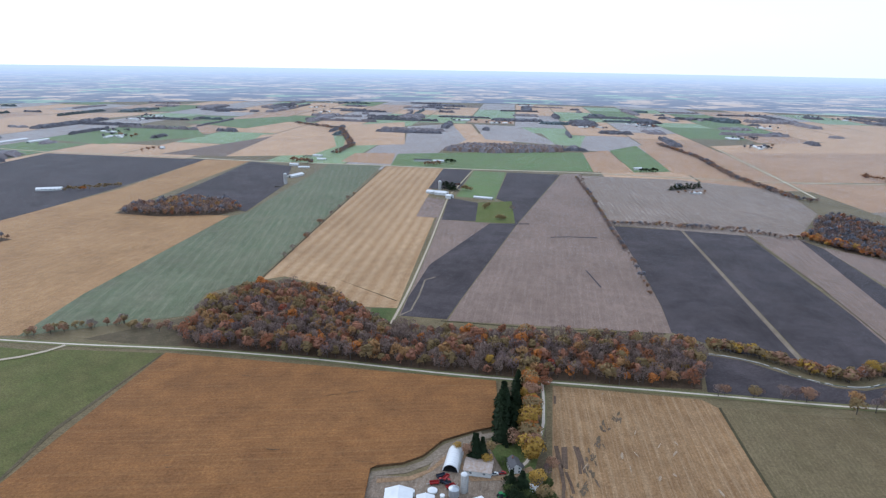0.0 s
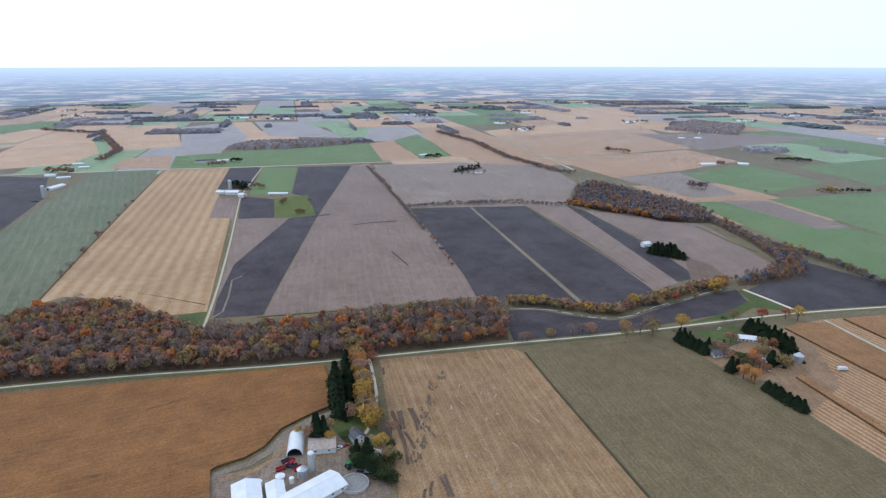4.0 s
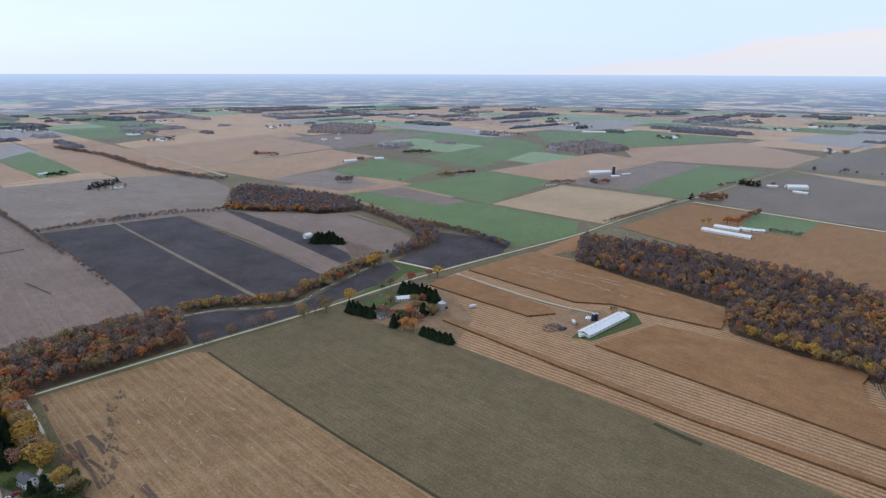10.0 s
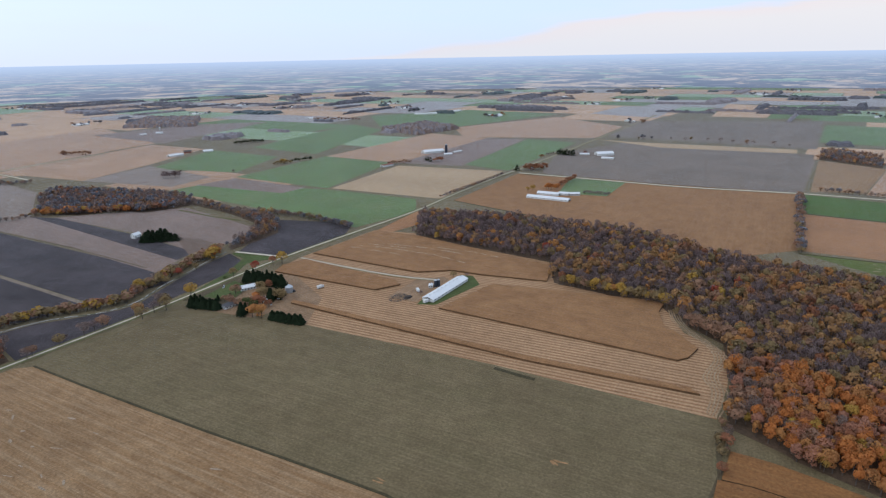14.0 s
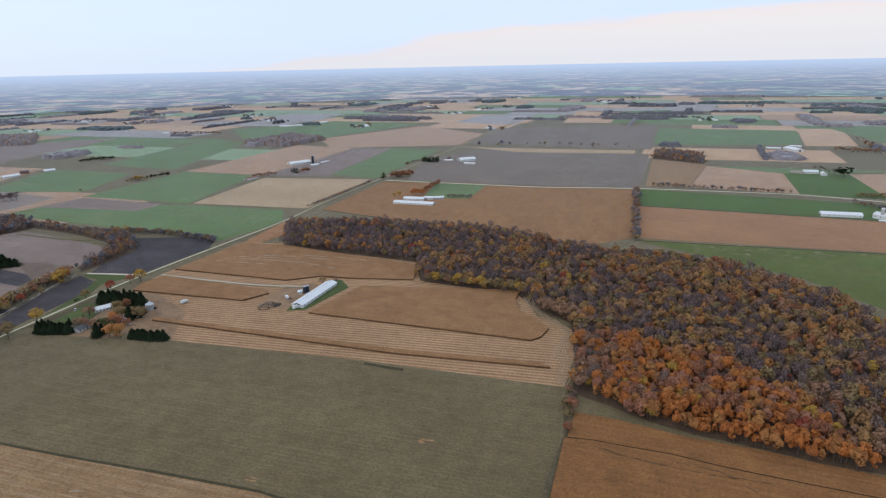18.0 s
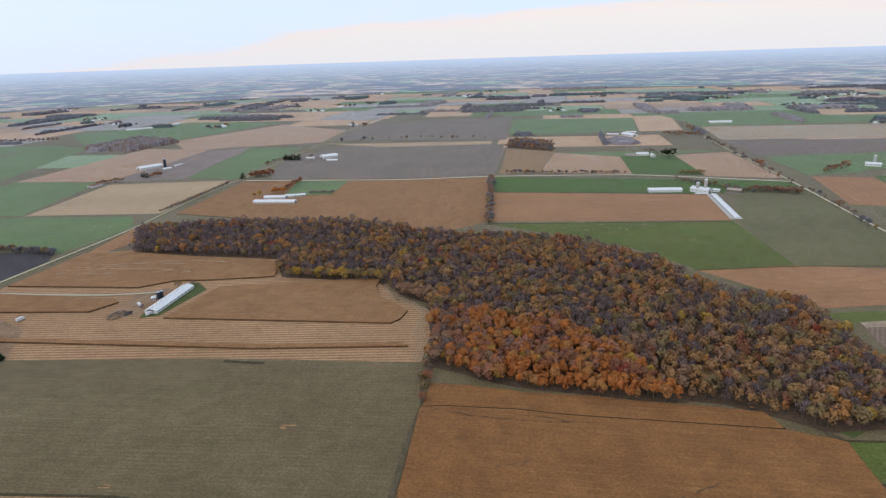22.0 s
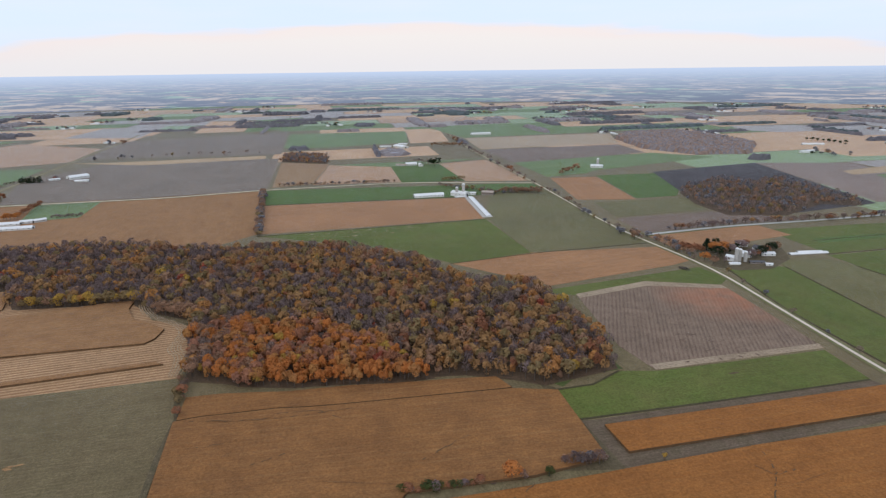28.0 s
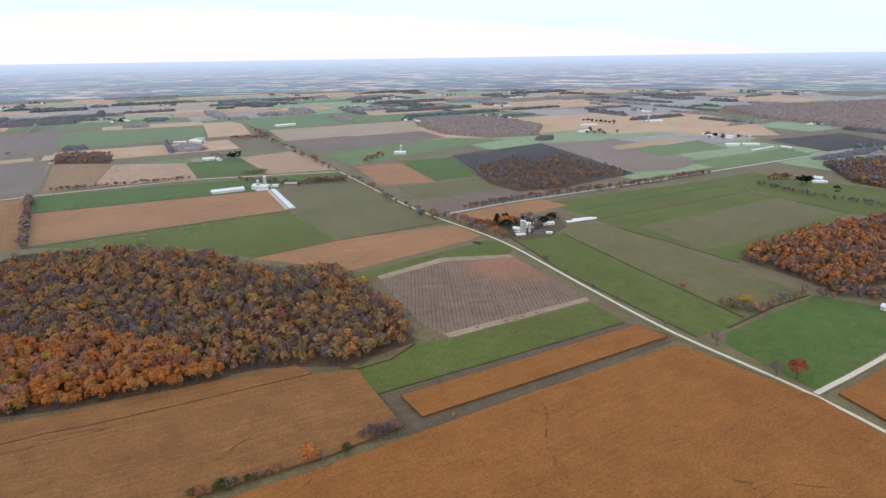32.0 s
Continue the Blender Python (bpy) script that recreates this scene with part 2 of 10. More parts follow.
def soil(kind, angle=0):
    """Field surface: patches, rows along the field, straw flecks, mottled damp spots."""
    key = (kind, angle)
    if key in MATS:
        return MATS[key]
    main, second, patch, row, strength, rowcol = SOILS[kind]
    mat, nt, b = nodes_of(kind)

    def times(u, v, clamp=True):
        k = nt.nodes.new("ShaderNodeMath")
        k.operation, k.use_clamp = "MULTIPLY", clamp
        wire(nt, u, k.inputs[0]), wire(nt, v, k.inputs[1])
        return k.outputs[0]

    vec = mapped(nt, angle)
    col = mixc(nt, noisef(nt, vec, 1.0 / patch, 6, 0.68, 0.34, 0.68), main, second)
    streak = noisef(nt, mapped(nt, angle, (60.0, 1.6, 1)), 1.0, 4, 0.65, 0.40, 0.66)
    if strength > 0:
        wv = nt.nodes.new("ShaderNodeTexWave")
        wv.wave_type, wv.bands_direction = "BANDS", "Y"
        wv.inputs["Scale"].default_value = 0.314 / row
        crisp = kind in CRISP
        wv.inputs["Distortion"].default_value, wv.inputs["Detail"].default_value, wv.inputs["Detail Scale"].default_value = 0.5 if crisp else 1.6, 2.0, 0.3 if crisp else 1.5
        nt.links.new(vec, wv.inputs["Vector"])
        lines = wv.outputs["Fac"] if crisp else times(wv.outputs["Fac"], streak)
        col = mixc(nt, times(lines, strength * (1.0 if crisp else 1.5)), col, rowcol)
    crop = kind in CROP
    col = mixc(nt, times(streak, 0.16 if crop else 0.30), col, rowcol)
    light = tuple(min(1.0, c * 1.3) for c in rowcol)
    fleck = noisef(nt, mapped(nt, angle, (3.2, 0.8, 1)), 1.0, 4, 0.7, 0.56, 0.72)
    col = mixc(nt, times(fleck, 0.55 if kind not in CROP else 0.35), col, light)
    speck = noisef(nt, vec, 0.55, 5, 0.8, 0.36, 0.62)
    col = mixc(nt, 0.55, col, mixc(nt, speck, (0.30, 0.29, 0.28), (1.05, 1.05, 1.05)), "MULTIPLY")
    damp = noisef(nt, vec, 0.085, 5, 0.7, 0.36, 0.60)
    col = mixc(nt, 0.24 if crop else 0.36, col, mixc(nt, damp, (0.50, 0.48, 0.46), (1.0, 1.0, 1.0)), "MULTIPLY")
    wide = noisef(nt, vec, 0.010, 4, 0.6, 0.34, 0.66)
    col = mixc(nt, 0.24 if crop else 0.55 if kind == "tilled_dark" else 0.34, col, mixc(nt, wide, (0.52, 0.48, 0.44), (1.0, 1.0, 1.0)), "MULTIPLY")
    if kind == "grey_red":
        # rust-red subsoil that shows through in one corner of the field
        gap = nt.nodes.new("ShaderNodeVectorMath")
        gap.operation = "DISTANCE"
        nt.links.new(mapped(nt, 0), gap.inputs[0])
        gap.inputs[1].default_value = (318, -598, 0)
        near = nt.nodes.new("ShaderNodeMapRange")
        near.inputs[1].default_value, near.inputs[2].default_value, near.inputs[3].default_value, near.inputs[4].default_value = 78, 15, 0, 1
        nt.links.new(gap.outputs["Value"], near.inputs[0])
        stain = times(near.outputs[0], noisef(nt, vec, 0.03, 5, 0.65, 0.25, 0.6))
        col = mixc(nt, times(stain, 0.6), col, (0.42, 0.155, 0.075))
    nt.links.new(col, b.inputs["Base Color"])
    b.inputs["Roughness"].default_value = 0.85
    b.inputs["Specular IOR Level"].default_value = 0.15
    # haze imitated by sheen: blue tint, strongest at low viewing angles
    b.inputs["Sheen Weight"].default_value, b.inputs["Sheen Roughness"].default_value = HAZE_SHEENS.get(kind, HAZE_SHEEN), 0.11
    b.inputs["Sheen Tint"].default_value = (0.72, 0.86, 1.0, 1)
    bump = nt.nodes.new("ShaderNodeBump")
    bump.inputs["Strength"].default_value, bump.inputs["Distance"].default_value = 0.4, 0.4
    nt.links.new(speck, bump.inputs["Height"]), nt.links.new(bump.outputs[0], b.inputs["Normal"])
    MATS[key] = mat
    return mat


def plain(name, col, col2=None, rough=0.7, metal=0.0, scale=0.6, island=0.0, sheen=0.0, rib=0.0):
    """A surface of two tones with grain; island: how much each loose piece differs; rib: spacing of raised ribs."""
    if name in MATS:
        return MATS[name]
    mat, nt, b = nodes_of(name)
    col2 = col2 or tuple(c * 0.8 for c in col)
    vec = mapped(nt, 0)
    c = mixc(nt, noisef(nt, vec, scale, 5, 0.65), col, col2)
    if island:
        g = nt.nodes.new("ShaderNodeNewGeometry")
        r = nt.nodes.new("ShaderNodeMapRange")
        r.inputs[3].default_value, r.inputs[4].default_value = 1 - island, 1 + island * 0.6
        nt.links.new(g.outputs["Random Per Island"], r.inputs[0])
        hsv = nt.nodes.new("ShaderNodeHueSaturation")
        nt.links.new(c, hsv.inputs["Color"]), nt.links.new(r.outputs[0], hsv.inputs["Value"])
        c = hsv.outputs[0]
    nt.links.new(c, b.inputs["Base Color"])
    b.inputs["Roughness"].default_value, b.inputs["Metallic"].default_value = rough, metal
    b.inputs["Specular IOR Level"].default_value = 0.25
    # bluish sheen; on far woods it stands in for haze
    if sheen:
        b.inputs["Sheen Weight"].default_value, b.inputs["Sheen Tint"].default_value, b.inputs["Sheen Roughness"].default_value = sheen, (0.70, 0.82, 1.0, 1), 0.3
    if rib:
        wv = nt.nodes.new("ShaderNodeTexWave")
        wv.inputs["Scale"].default_value = 0.314 / rib
        nt.links.new(vec, wv.inputs["Vector"])
        bump = nt.nodes.new("ShaderNodeBump")
        bump.inputs["Strength"].default_value, bump.inputs["Distance"].default_value = 0.5, 0.05
        nt.links.new(wv.outputs["Fac"], bump.inputs["Height"]), nt.links.new(bump.outputs[0], b.inputs["Normal"])
    MATS[name] = mat
    return mat


def leaf(name, a, b, island=0.13, sheen=0.0):
    """Foliage: the tone drifts from tree to tree, with finer mottling inside a crown and a little from clump to clump."""
    mat, nt, bs = nodes_of(name)
    vec = mapped(nt, 0)
    col = mixc(nt, noisef(nt, vec, 0.13, 2, 0.5, 0.34, 0.66), a, b)
    col = mixc(nt, 0.4, col, mixc(nt, noisef(nt, vec, 0.5, 3, 0.6), (0.72, 0.70, 0.70), (1.12, 1.12, 1.1)), "MULTIPLY")
    spread = []
    for nd, sock, k in (("ShaderNodeNewGeometry", "Random Per Island", island), ("ShaderNodeObjectInfo", "Random", 0.10)):
        r = nt.nodes.new("ShaderNodeMapRange")
        r.inputs[3].default_value, r.inputs[4].default_value = 1 - k, 1 + k
        nt.links.new(nt.nodes.new(nd).outputs[sock], r.inputs[0])
        spread.append(r.outputs[0])
    k = nt.nodes.new("ShaderNodeMath")
    k.operation = "MULTIPLY"
    wire(nt, spread[0], k.inputs[0]), wire(nt, spread[1], k.inputs[1])
    hsv = nt.nodes.new("ShaderNodeHueSaturation")
    nt.links.new(col, hsv.inputs["Color"]), nt.links.new(k.outputs[0], hsv.inputs["Value"])
    nt.links.new(hsv.outputs[0], bs.inputs["Base Color"])
    bs.inputs["Roughness"].default_value, bs.inputs["Specular IOR Level"].default_value = 0.8, 0.15
    glow, both = nt.nodes.new("ShaderNodeBsdfTranslucent"), nt.nodes.new("ShaderNodeMixShader")
    nt.links.new(hsv.outputs[0], glow.inputs["Color"])
    both.inputs[0].default_value = 0.40
    nt.links.new(bs.outputs[0], both.inputs[1]), nt.links.new(glow.outputs[0], both.inputs[2])
    nt.links.new(both.outputs[0], nt.nodes["Material Output"].inputs["Surface"])
    # blue sheen in place of haze, for the distant twigs
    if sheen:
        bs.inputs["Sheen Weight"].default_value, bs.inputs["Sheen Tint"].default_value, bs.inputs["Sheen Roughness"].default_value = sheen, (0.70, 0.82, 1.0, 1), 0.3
    return mat


BARK = plain("bark", (0.11, 0.09, 0.075), (0.07, 0.058, 0.05))
LEAVES = {
    "orange": leaf("leaf_orange", (0.61, 0.24, 0.066), (0.51, 0.205, 0.064)),
    "amber": leaf("leaf_amber", (0.56, 0.285, 0.095), (0.47, 0.225, 0.085)),
    "salmon": leaf("leaf_salmon", (0.49, 0.245, 0.15), (0.4, 0.2, 0.13)),
    "rust": leaf("leaf_rust", (0.39, 0.172, 0.092), (0.3, 0.135, 0.076)),
    "red": leaf("leaf_red", (0.43, 0.11, 0.062), (0.32, 0.09, 0.058)),
    "yellow": leaf("leaf_yellow", (0.54, 0.345, 0.075), (0.44, 0.28, 0.065)),
    "ochre": leaf("leaf_ochre", (0.473, 0.277, 0.119), (0.369, 0.215, 0.099)),
    "olive": leaf("leaf_olive", (0.352, 0.253, 0.119), (0.275, 0.198, 0.097)),
    "brown": leaf("leaf_brown", (0.413, 0.244, 0.152), (0.314, 0.189, 0.123)),
    "bare": leaf("twigs_grey", (0.319, 0.233, 0.218), (0.242, 0.179, 0.172)),
    "bare_light": leaf("twigs_light", (0.37, 0.27, 0.222), (0.29, 0.214, 0.182)),
    # distant twigs: blue-grey haze is put into the base colour
    "distant": leaf("twigs_hazy", (0.225, 0.215, 0.235), (0.175, 0.168, 0.188), 0.13, 0.5),
    "green": leaf("leaf_green", (0.085, 0.105, 0.032), (0.062, 0.080, 0.028)),
    "spruce": leaf("needles_dark", (0.026, 0.042, 0.018), (0.017, 0.029, 0.013)),
}
# far canopies, brown and evergreen, greyed with haze in the colour
HAZY_WOOD = plain("hazy_wood_brown", (0.225, 0.195, 0.195), (0.17, 0.15, 0.155), 0.9, 0, 0.06, sheen=0.5)
HAZY_EVERGREEN = plain("hazy_wood_evergreen", (0.085, 0.105, 0.105), (0.06, 0.075, 0.08), 0.9, 0, 0.06, sheen=0.4)
LEAF_ORDER = list(LEAVES)
# wall white a touch darker than roof white, wall shading put into colour
WHITE = plain("white_paint", (0.66, 0.66, 0.64), (0.55, 0.55, 0.53), 0.55, 0, 0.25)
WHITE_ROOF = plain("white_metal_roof", (0.70, 0.70, 0.70), (0.58, 0.58, 0.58), 0.45, 0, 0.15, rib=0.9)
GALV = plain("galvanised_steel", (0.50, 0.52, 0.54), (0.38, 0.40, 0.42), 0.4, 0.6, 0.8, rib=0.6)
CONCRETE = plain("concrete", (0.46, 0.44, 0.41), (0.34, 0.325, 0.30), 0.85, 0, 0.5)
DARK = plain("near_black", (0.03, 0.03, 0.032), (0.02, 0.02, 0.02), 0.6)
GLASS = plain("window_glass", (0.05, 0.06, 0.07), (0.04, 0.05, 0.06), 0.1)
SHINGLE = plain("grey_shingles", (0.115, 0.11, 0.115), (0.07, 0.068, 0.07), 0.85, 0, 1.2)
BRICK = plain("brick_red", (0.26, 0.12, 0.085), (0.20, 0.09, 0.065), 0.8, 0, 1.5)
REDBARN = plain("weathered_boards", (0.24, 0.20, 0.17), (0.16, 0.13, 0.11), 0.8, 0, 0.7)
RUSTROOF = plain("rusty_roof", (0.42, 0.38, 0.35), (0.30, 0.20, 0.14), 0.6, 0.2, 0.4, rib=0.8)
RED = plain("red_machine_paint", (0.35, 0.03, 0.03), (0.25, 0.03, 0.03), 0.4)
GREENP = plain("green_machine_paint", (0.02, 0.20, 0.05), (0.015, 0.14, 0.04), 0.4)
BLUE = plain("blue_paint", (0.07, 0.12, 0.28), (0.05, 0.09, 0.2), 0.4)
RUBBER = plain("rubber", (0.02, 0.02, 0.02), (0.03, 0.03, 0.03), 0.8)
LANE = plain("lane_gravel", (0.46, 0.375, 0.28), (0.35, 0.28, 0.205), 0.9, 0, 0.3)
GRAVEL = plain("road_gravel", (0.60, 0.515, 0.42), (0.48, 0.41, 0.33), 0.9, 0, 0.35)
ASPHALT = plain("old_asphalt", (0.42, 0.40, 0.38), (0.34, 0.325, 0.31), 0.85, 0, 0.3, sheen=0.2)
VERGE = plain("road_verge_grass", (0.165, 0.145, 0.068), (0.115, 0.118, 0.044), 0.9, 0, 0.15)
PALE_STRIP = plain("creek_edge_pale", (0.62, 0.58, 0.52), (0.48, 0.44, 0.39), 0.9, 0, 0.4)
WATER = plain("creek_water", (0.10, 0.11, 0.11), (0.07, 0.08, 0.08), 0.08)


# ---- mesh helpers ----
def mesh_from(name, verts, faces, mats, idx=None, smooth=False):
    me = bpy.data.meshes.new(name)
    verts = np.asarray(verts, dtype=np.float32)
    me.from_pydata(verts.tolist() if len(verts) < 2000 else verts, [], faces if not isinstance(faces, np.ndarray) else faces.tolist())
    for mm in mats:
        me.materials.append(mm)
    if idx is not None:
        me.polygons.foreach_set("material_index", np.asarray(idx, dtype=np.int32))
    if smooth:
        me.polygons.foreach_set("use_smooth", np.ones(len(me.polygons), dtype=bool))
    me.update()
    return me


def inside(poly, xs, ys):
    res = np.zeros(xs.shape, bool)
    n = len(poly)
    for i in range(n):
        (x1, y1), (x2, y2) = poly[i], poly[(i + 1) % n]
        if y1 == y2:
            continue
        cross = ((y1 > ys) != (y2 > ys)) & (xs < (x2 - x1) * (ys - y1) / (y2 - y1) + x1)
        res ^= cross
    return res


def bearing(poly):
    """The direction in which most of the outline runs, in degrees, to the nearest 4."""
    sides = [(math.dist(p, q), math.degrees(math.atan2(q[1] - p[1], q[0] - p[0])) % 180) for p, q in zip(poly, poly[1:] + poly[:1])]
    best = max(sides, key=lambda e: sum(d for d, a in sides if min(abs(a - e[1]), 180 - abs(a - e[1])) < 14))[1]
    return round(best / 4) * 4 % 180


FIELD_WORDS = {
    "corn": "standing ripe brown corn crop", "corn_tan": "standing ripe tan corn crop", "corn_bright": "standing orange-brown ripe crop", "corn_gold": "golden ripe crop field",
    "stubble_tan": "pale tan harvested stubble field", "stubble_rows": "harvested corn stubble with straw rows", "gold_rows": "golden stubble field with pale stripes",
    "grey_rows": "greyish field with pale straw streaks", "straw": "pale straw-coloured stubble field", "straw_light": "light yellow straw field",
    "straw_brown": "brownish tan harvested field", "greygreen": "dull grey-green hay field", "greygreen2": "greyish green hay field", "bluegreen": "pale bluish green striped hay field",
    "green": "bright green winter wheat field", "green_dark": "deep green grass field", "green_blue": "cool green winter wheat field", "pasture": "olive green pasture",
    "pasture_dark": "dark olive grass", "lawn": "green mown lawn", "tilled": "grey-brown tilled soil field", "tilled_grey": "grey tilled soil field",
    "tilled_dark": "dark freshly ploughed soil field", "dirt": "bare light brown dirt", "dirt_brown": "bare brown soil field", "track": "earthy field track with grass",
    "path_tan": "tan dirt farm track", "yard": "gravel farmyard with wheel marks", "rough": "rough weedy ground", "hazy_tan": "haze-paled tan harvested field", "hazy_grey": "haze-paled grey tilled field", "hazy_green": "haze-paled green wheat field", "litter": "woodland floor of fallen leaves", "ripe": "orange-brown harvested field", "ditch": "dark weedy field ditch", "meadow": "dull meadow", "wet_soil": "dark damp wheel marks in stubble", "headland": "pale straw headland of a tilled field", "grey_red": "grey-brown field with straw rows and rust-red subsoil",
}
FIELD_POLYS = []


def field(kind, poly, h=0.0, layer=1, gaps=(), rows=None, pale=()):
    """One field of the plan: a thin sheet of soil or, with a height, a standing crop with an uneven top and steep sides."""
    if sum(a[0] * b[1] - b[0] * a[1] for a, b in zip(poly, poly[1:] + poly[:1])) < 0:
        poly = poly[::-1]
    FIELD_POLYS.append(poly)
    ang = bearing(poly) if rows is None else rows
    z = 0.04 * layer + 0.0025 * (len(FIELD_POLYS) % 16)
    n = len(poly)
    low = [(x, y, 0.0) for x, y in poly]
    if not h:
        verts, faces = low + [(x, y, z) for x, y in poly], [list(range(n, 2 * n))]
        faces += [[i, (i + 1) % n, n + (i + 1) % n, n + i] for i in range(n)]
        me = mesh_from("field", verts, faces, [soil(kind, ang)])
    else:
        # sides broken into short lengths with a ragged top edge
        rnd = random.Random(n * 7 + int(poly[0][0]))
        ring = []
        for i in range(n):
            (x1, y1), (x2, y2) = poly[i], poly[(i + 1) % n]
            k = max(1, int(math.dist(poly[i], poly[(i + 1) % n]) / 4))
            ring += [(x1 + (x2 - x1) * j / k, y1 + (y2 - y1) * j / k) for j in range(k)]
        ring = [(x + rnd.uniform(-0.12, 0.12), y + rnd.uniform(-0.12, 0.12)) for x, y in ring]
        k = len(ring)
        verts = [(x, y, 0) for x, y in ring] + [(x, y, h * rnd.uniform(0.9, 1.02)) for x, y in ring]
        faces = [[i, (i + 1) % k, k + (i + 1) % k, k + i] for i in range(k)] + [list(range(k, 2 * k))]
        # uneven top that meets the outline, with flattened lines
        faces.pop()
        xs, ys = [p[0] for p in poly], [p[1] for p in poly]
        step = 3.2 if (max(xs) - min(xs)) * (max(ys) - min(ys)) < 90000 else 4.2
        gx, gy = np.arange(min(xs) - step, max(xs) + step, step), np.arange(min(ys) - step, max(ys) + step, step)
        X, Y = np.meshgrid(gx, gy)
        rng = np.random.default_rng(int(abs(poly[0][0])) + n)
        X = X + rng.uniform(-.35, .35, X.shape) * step
        Y = Y + rng.uniform(-.35, .35, Y.shape) * step
        Z = h + rng.uniform(-0.10, 0.22, X.shape)
        ok = inside(poly, X, Y)
        best = np.full(X.shape, 1e9)
        SX, SY = X.copy(), Y.copy()
        for (x1, y1), (x2, y2) in zip(poly, poly[1:] + poly[:1]):
            dx, dy = x2 - x1, y2 - y1
            t = np.clip(((X - x1) * dx + (Y - y1) * dy) / (dx * dx + dy * dy), 0, 1)
            d = np.hypot(X - x1 - t * dx, Y - y1 - t * dy)
            near = (d < best) & ~ok
            SX[near], SY[near] = (x1 + t * dx)[near], (y1 + t * dy)[near]
            best = np.minimum(best, d)
        X, Y = np.where(ok, X, SX), np.where(ok, Y, SY)
        Z = np.where(ok, Z, h * 0.95)
        cells = ok[:-1, :-1] | ok[:-1, 1:] | ok[1:, 1:] | ok[1:, :-1]
        k = len(verts)
        ids = np.arange(X.size).reshape(X.shape) + k
        verts += list(zip(X.ravel().tolist(), Y.ravel().tolist(), Z.ravel().tolist()))
        quad = np.stack([ids[:-1, :-1], ids[:-1, 1:], ids[1:, 1:], ids[1:, :-1]], -1)[cells]
        faces += quad.tolist()
        # slot 3: sides, coloured dark for the shade among the stalks
        idx = [3] * len(ring) + [0] * (len(faces) - len(ring))
        for line in [*gaps, *pale]:
            tone, most = (2, 1.6) if line in pale else (1, 0.55)
            prev = None
            for (x1, y1), (x2, y2) in zip(line, line[1:]):
                d = math.hypot(x2 - x1, y2 - y1)
                m = max(2, int(d / 3))
                for j in range(m + 1):
                    t = j / m
                    w = rnd.uniform(0.08, most)
                    px, py = x1 + (x2 - x1) * t + rnd.uniform(-.8, .8), y1 + (y2 - y1) * t + rnd.uniform(-.8, .8)
                    nx, ny = (y2 - y1) / d * w, -(x2 - x1) / d * w
                    verts += [(px + nx, py + ny, h + 0.27), (px - nx, py - ny, h + 0.27)]
                    if prev is not None and rnd.random() < 0.72:
                        faces.append([prev, prev + 1, len(verts) - 1, len(verts) - 2])
                        idx.append(tone)
                    prev = len(verts) - 2
        # lodged lines where stalks lie flat: bare soil or pale straw shows
        ca, sa = math.cos(radians(ang)), math.sin(radians(ang))
        for _ in range(int(min(90, ok.sum() * step * step / 1600))):
            j = rnd.randrange(X.size)
            if not ok.flat[j]:
                continue
            cx, cy, half = X.flat[j], Y.flat[j], rnd.uniform(3, 16) if rnd.random() < 0.85 else rnd.uniform(16, 40)
            bend, tone, prev = rnd.uniform(-0.25, 0.25), rnd.choice((1, 2)), None
            m = max(2, int(half / 2.5))
            for k in range(m + 1):
                s = (2 * k / m - 1) * half
                w = rnd.uniform(0.06, 0.22) * (1 - 0.8 * abs(2 * k / m - 1))
                px, py = cx + s * ca - (bend * s + rnd.uniform(-.3, .3)) * sa, cy + s * sa + (bend * s + rnd.uniform(-.3, .3)) * ca
                if not inside(poly, np.array([px]), np.array([py]))[0]:
                    prev = None
                    continue
                verts += [(px - w * sa, py + w * ca, h + 0.25), (px + w * sa, py - w * ca, h + 0.25)]
                if prev is not None:
                    faces.append([prev, prev + 1, len(verts) - 1, len(verts) - 2])
                    idx.append(tone)
                prev = len(verts) - 2
        me = mesh_from("field", verts, faces, [soil(kind, ang), soil("stalk_shade_and_soil", 0), soil("straw" if pale else "stubble_tan", 0), soil("stalk_shade_and_soil", 0)], idx)
    return tagged(new("field", me), FIELD_WORDS[kind], "field", "farm fields", "structure")


ROADS = []


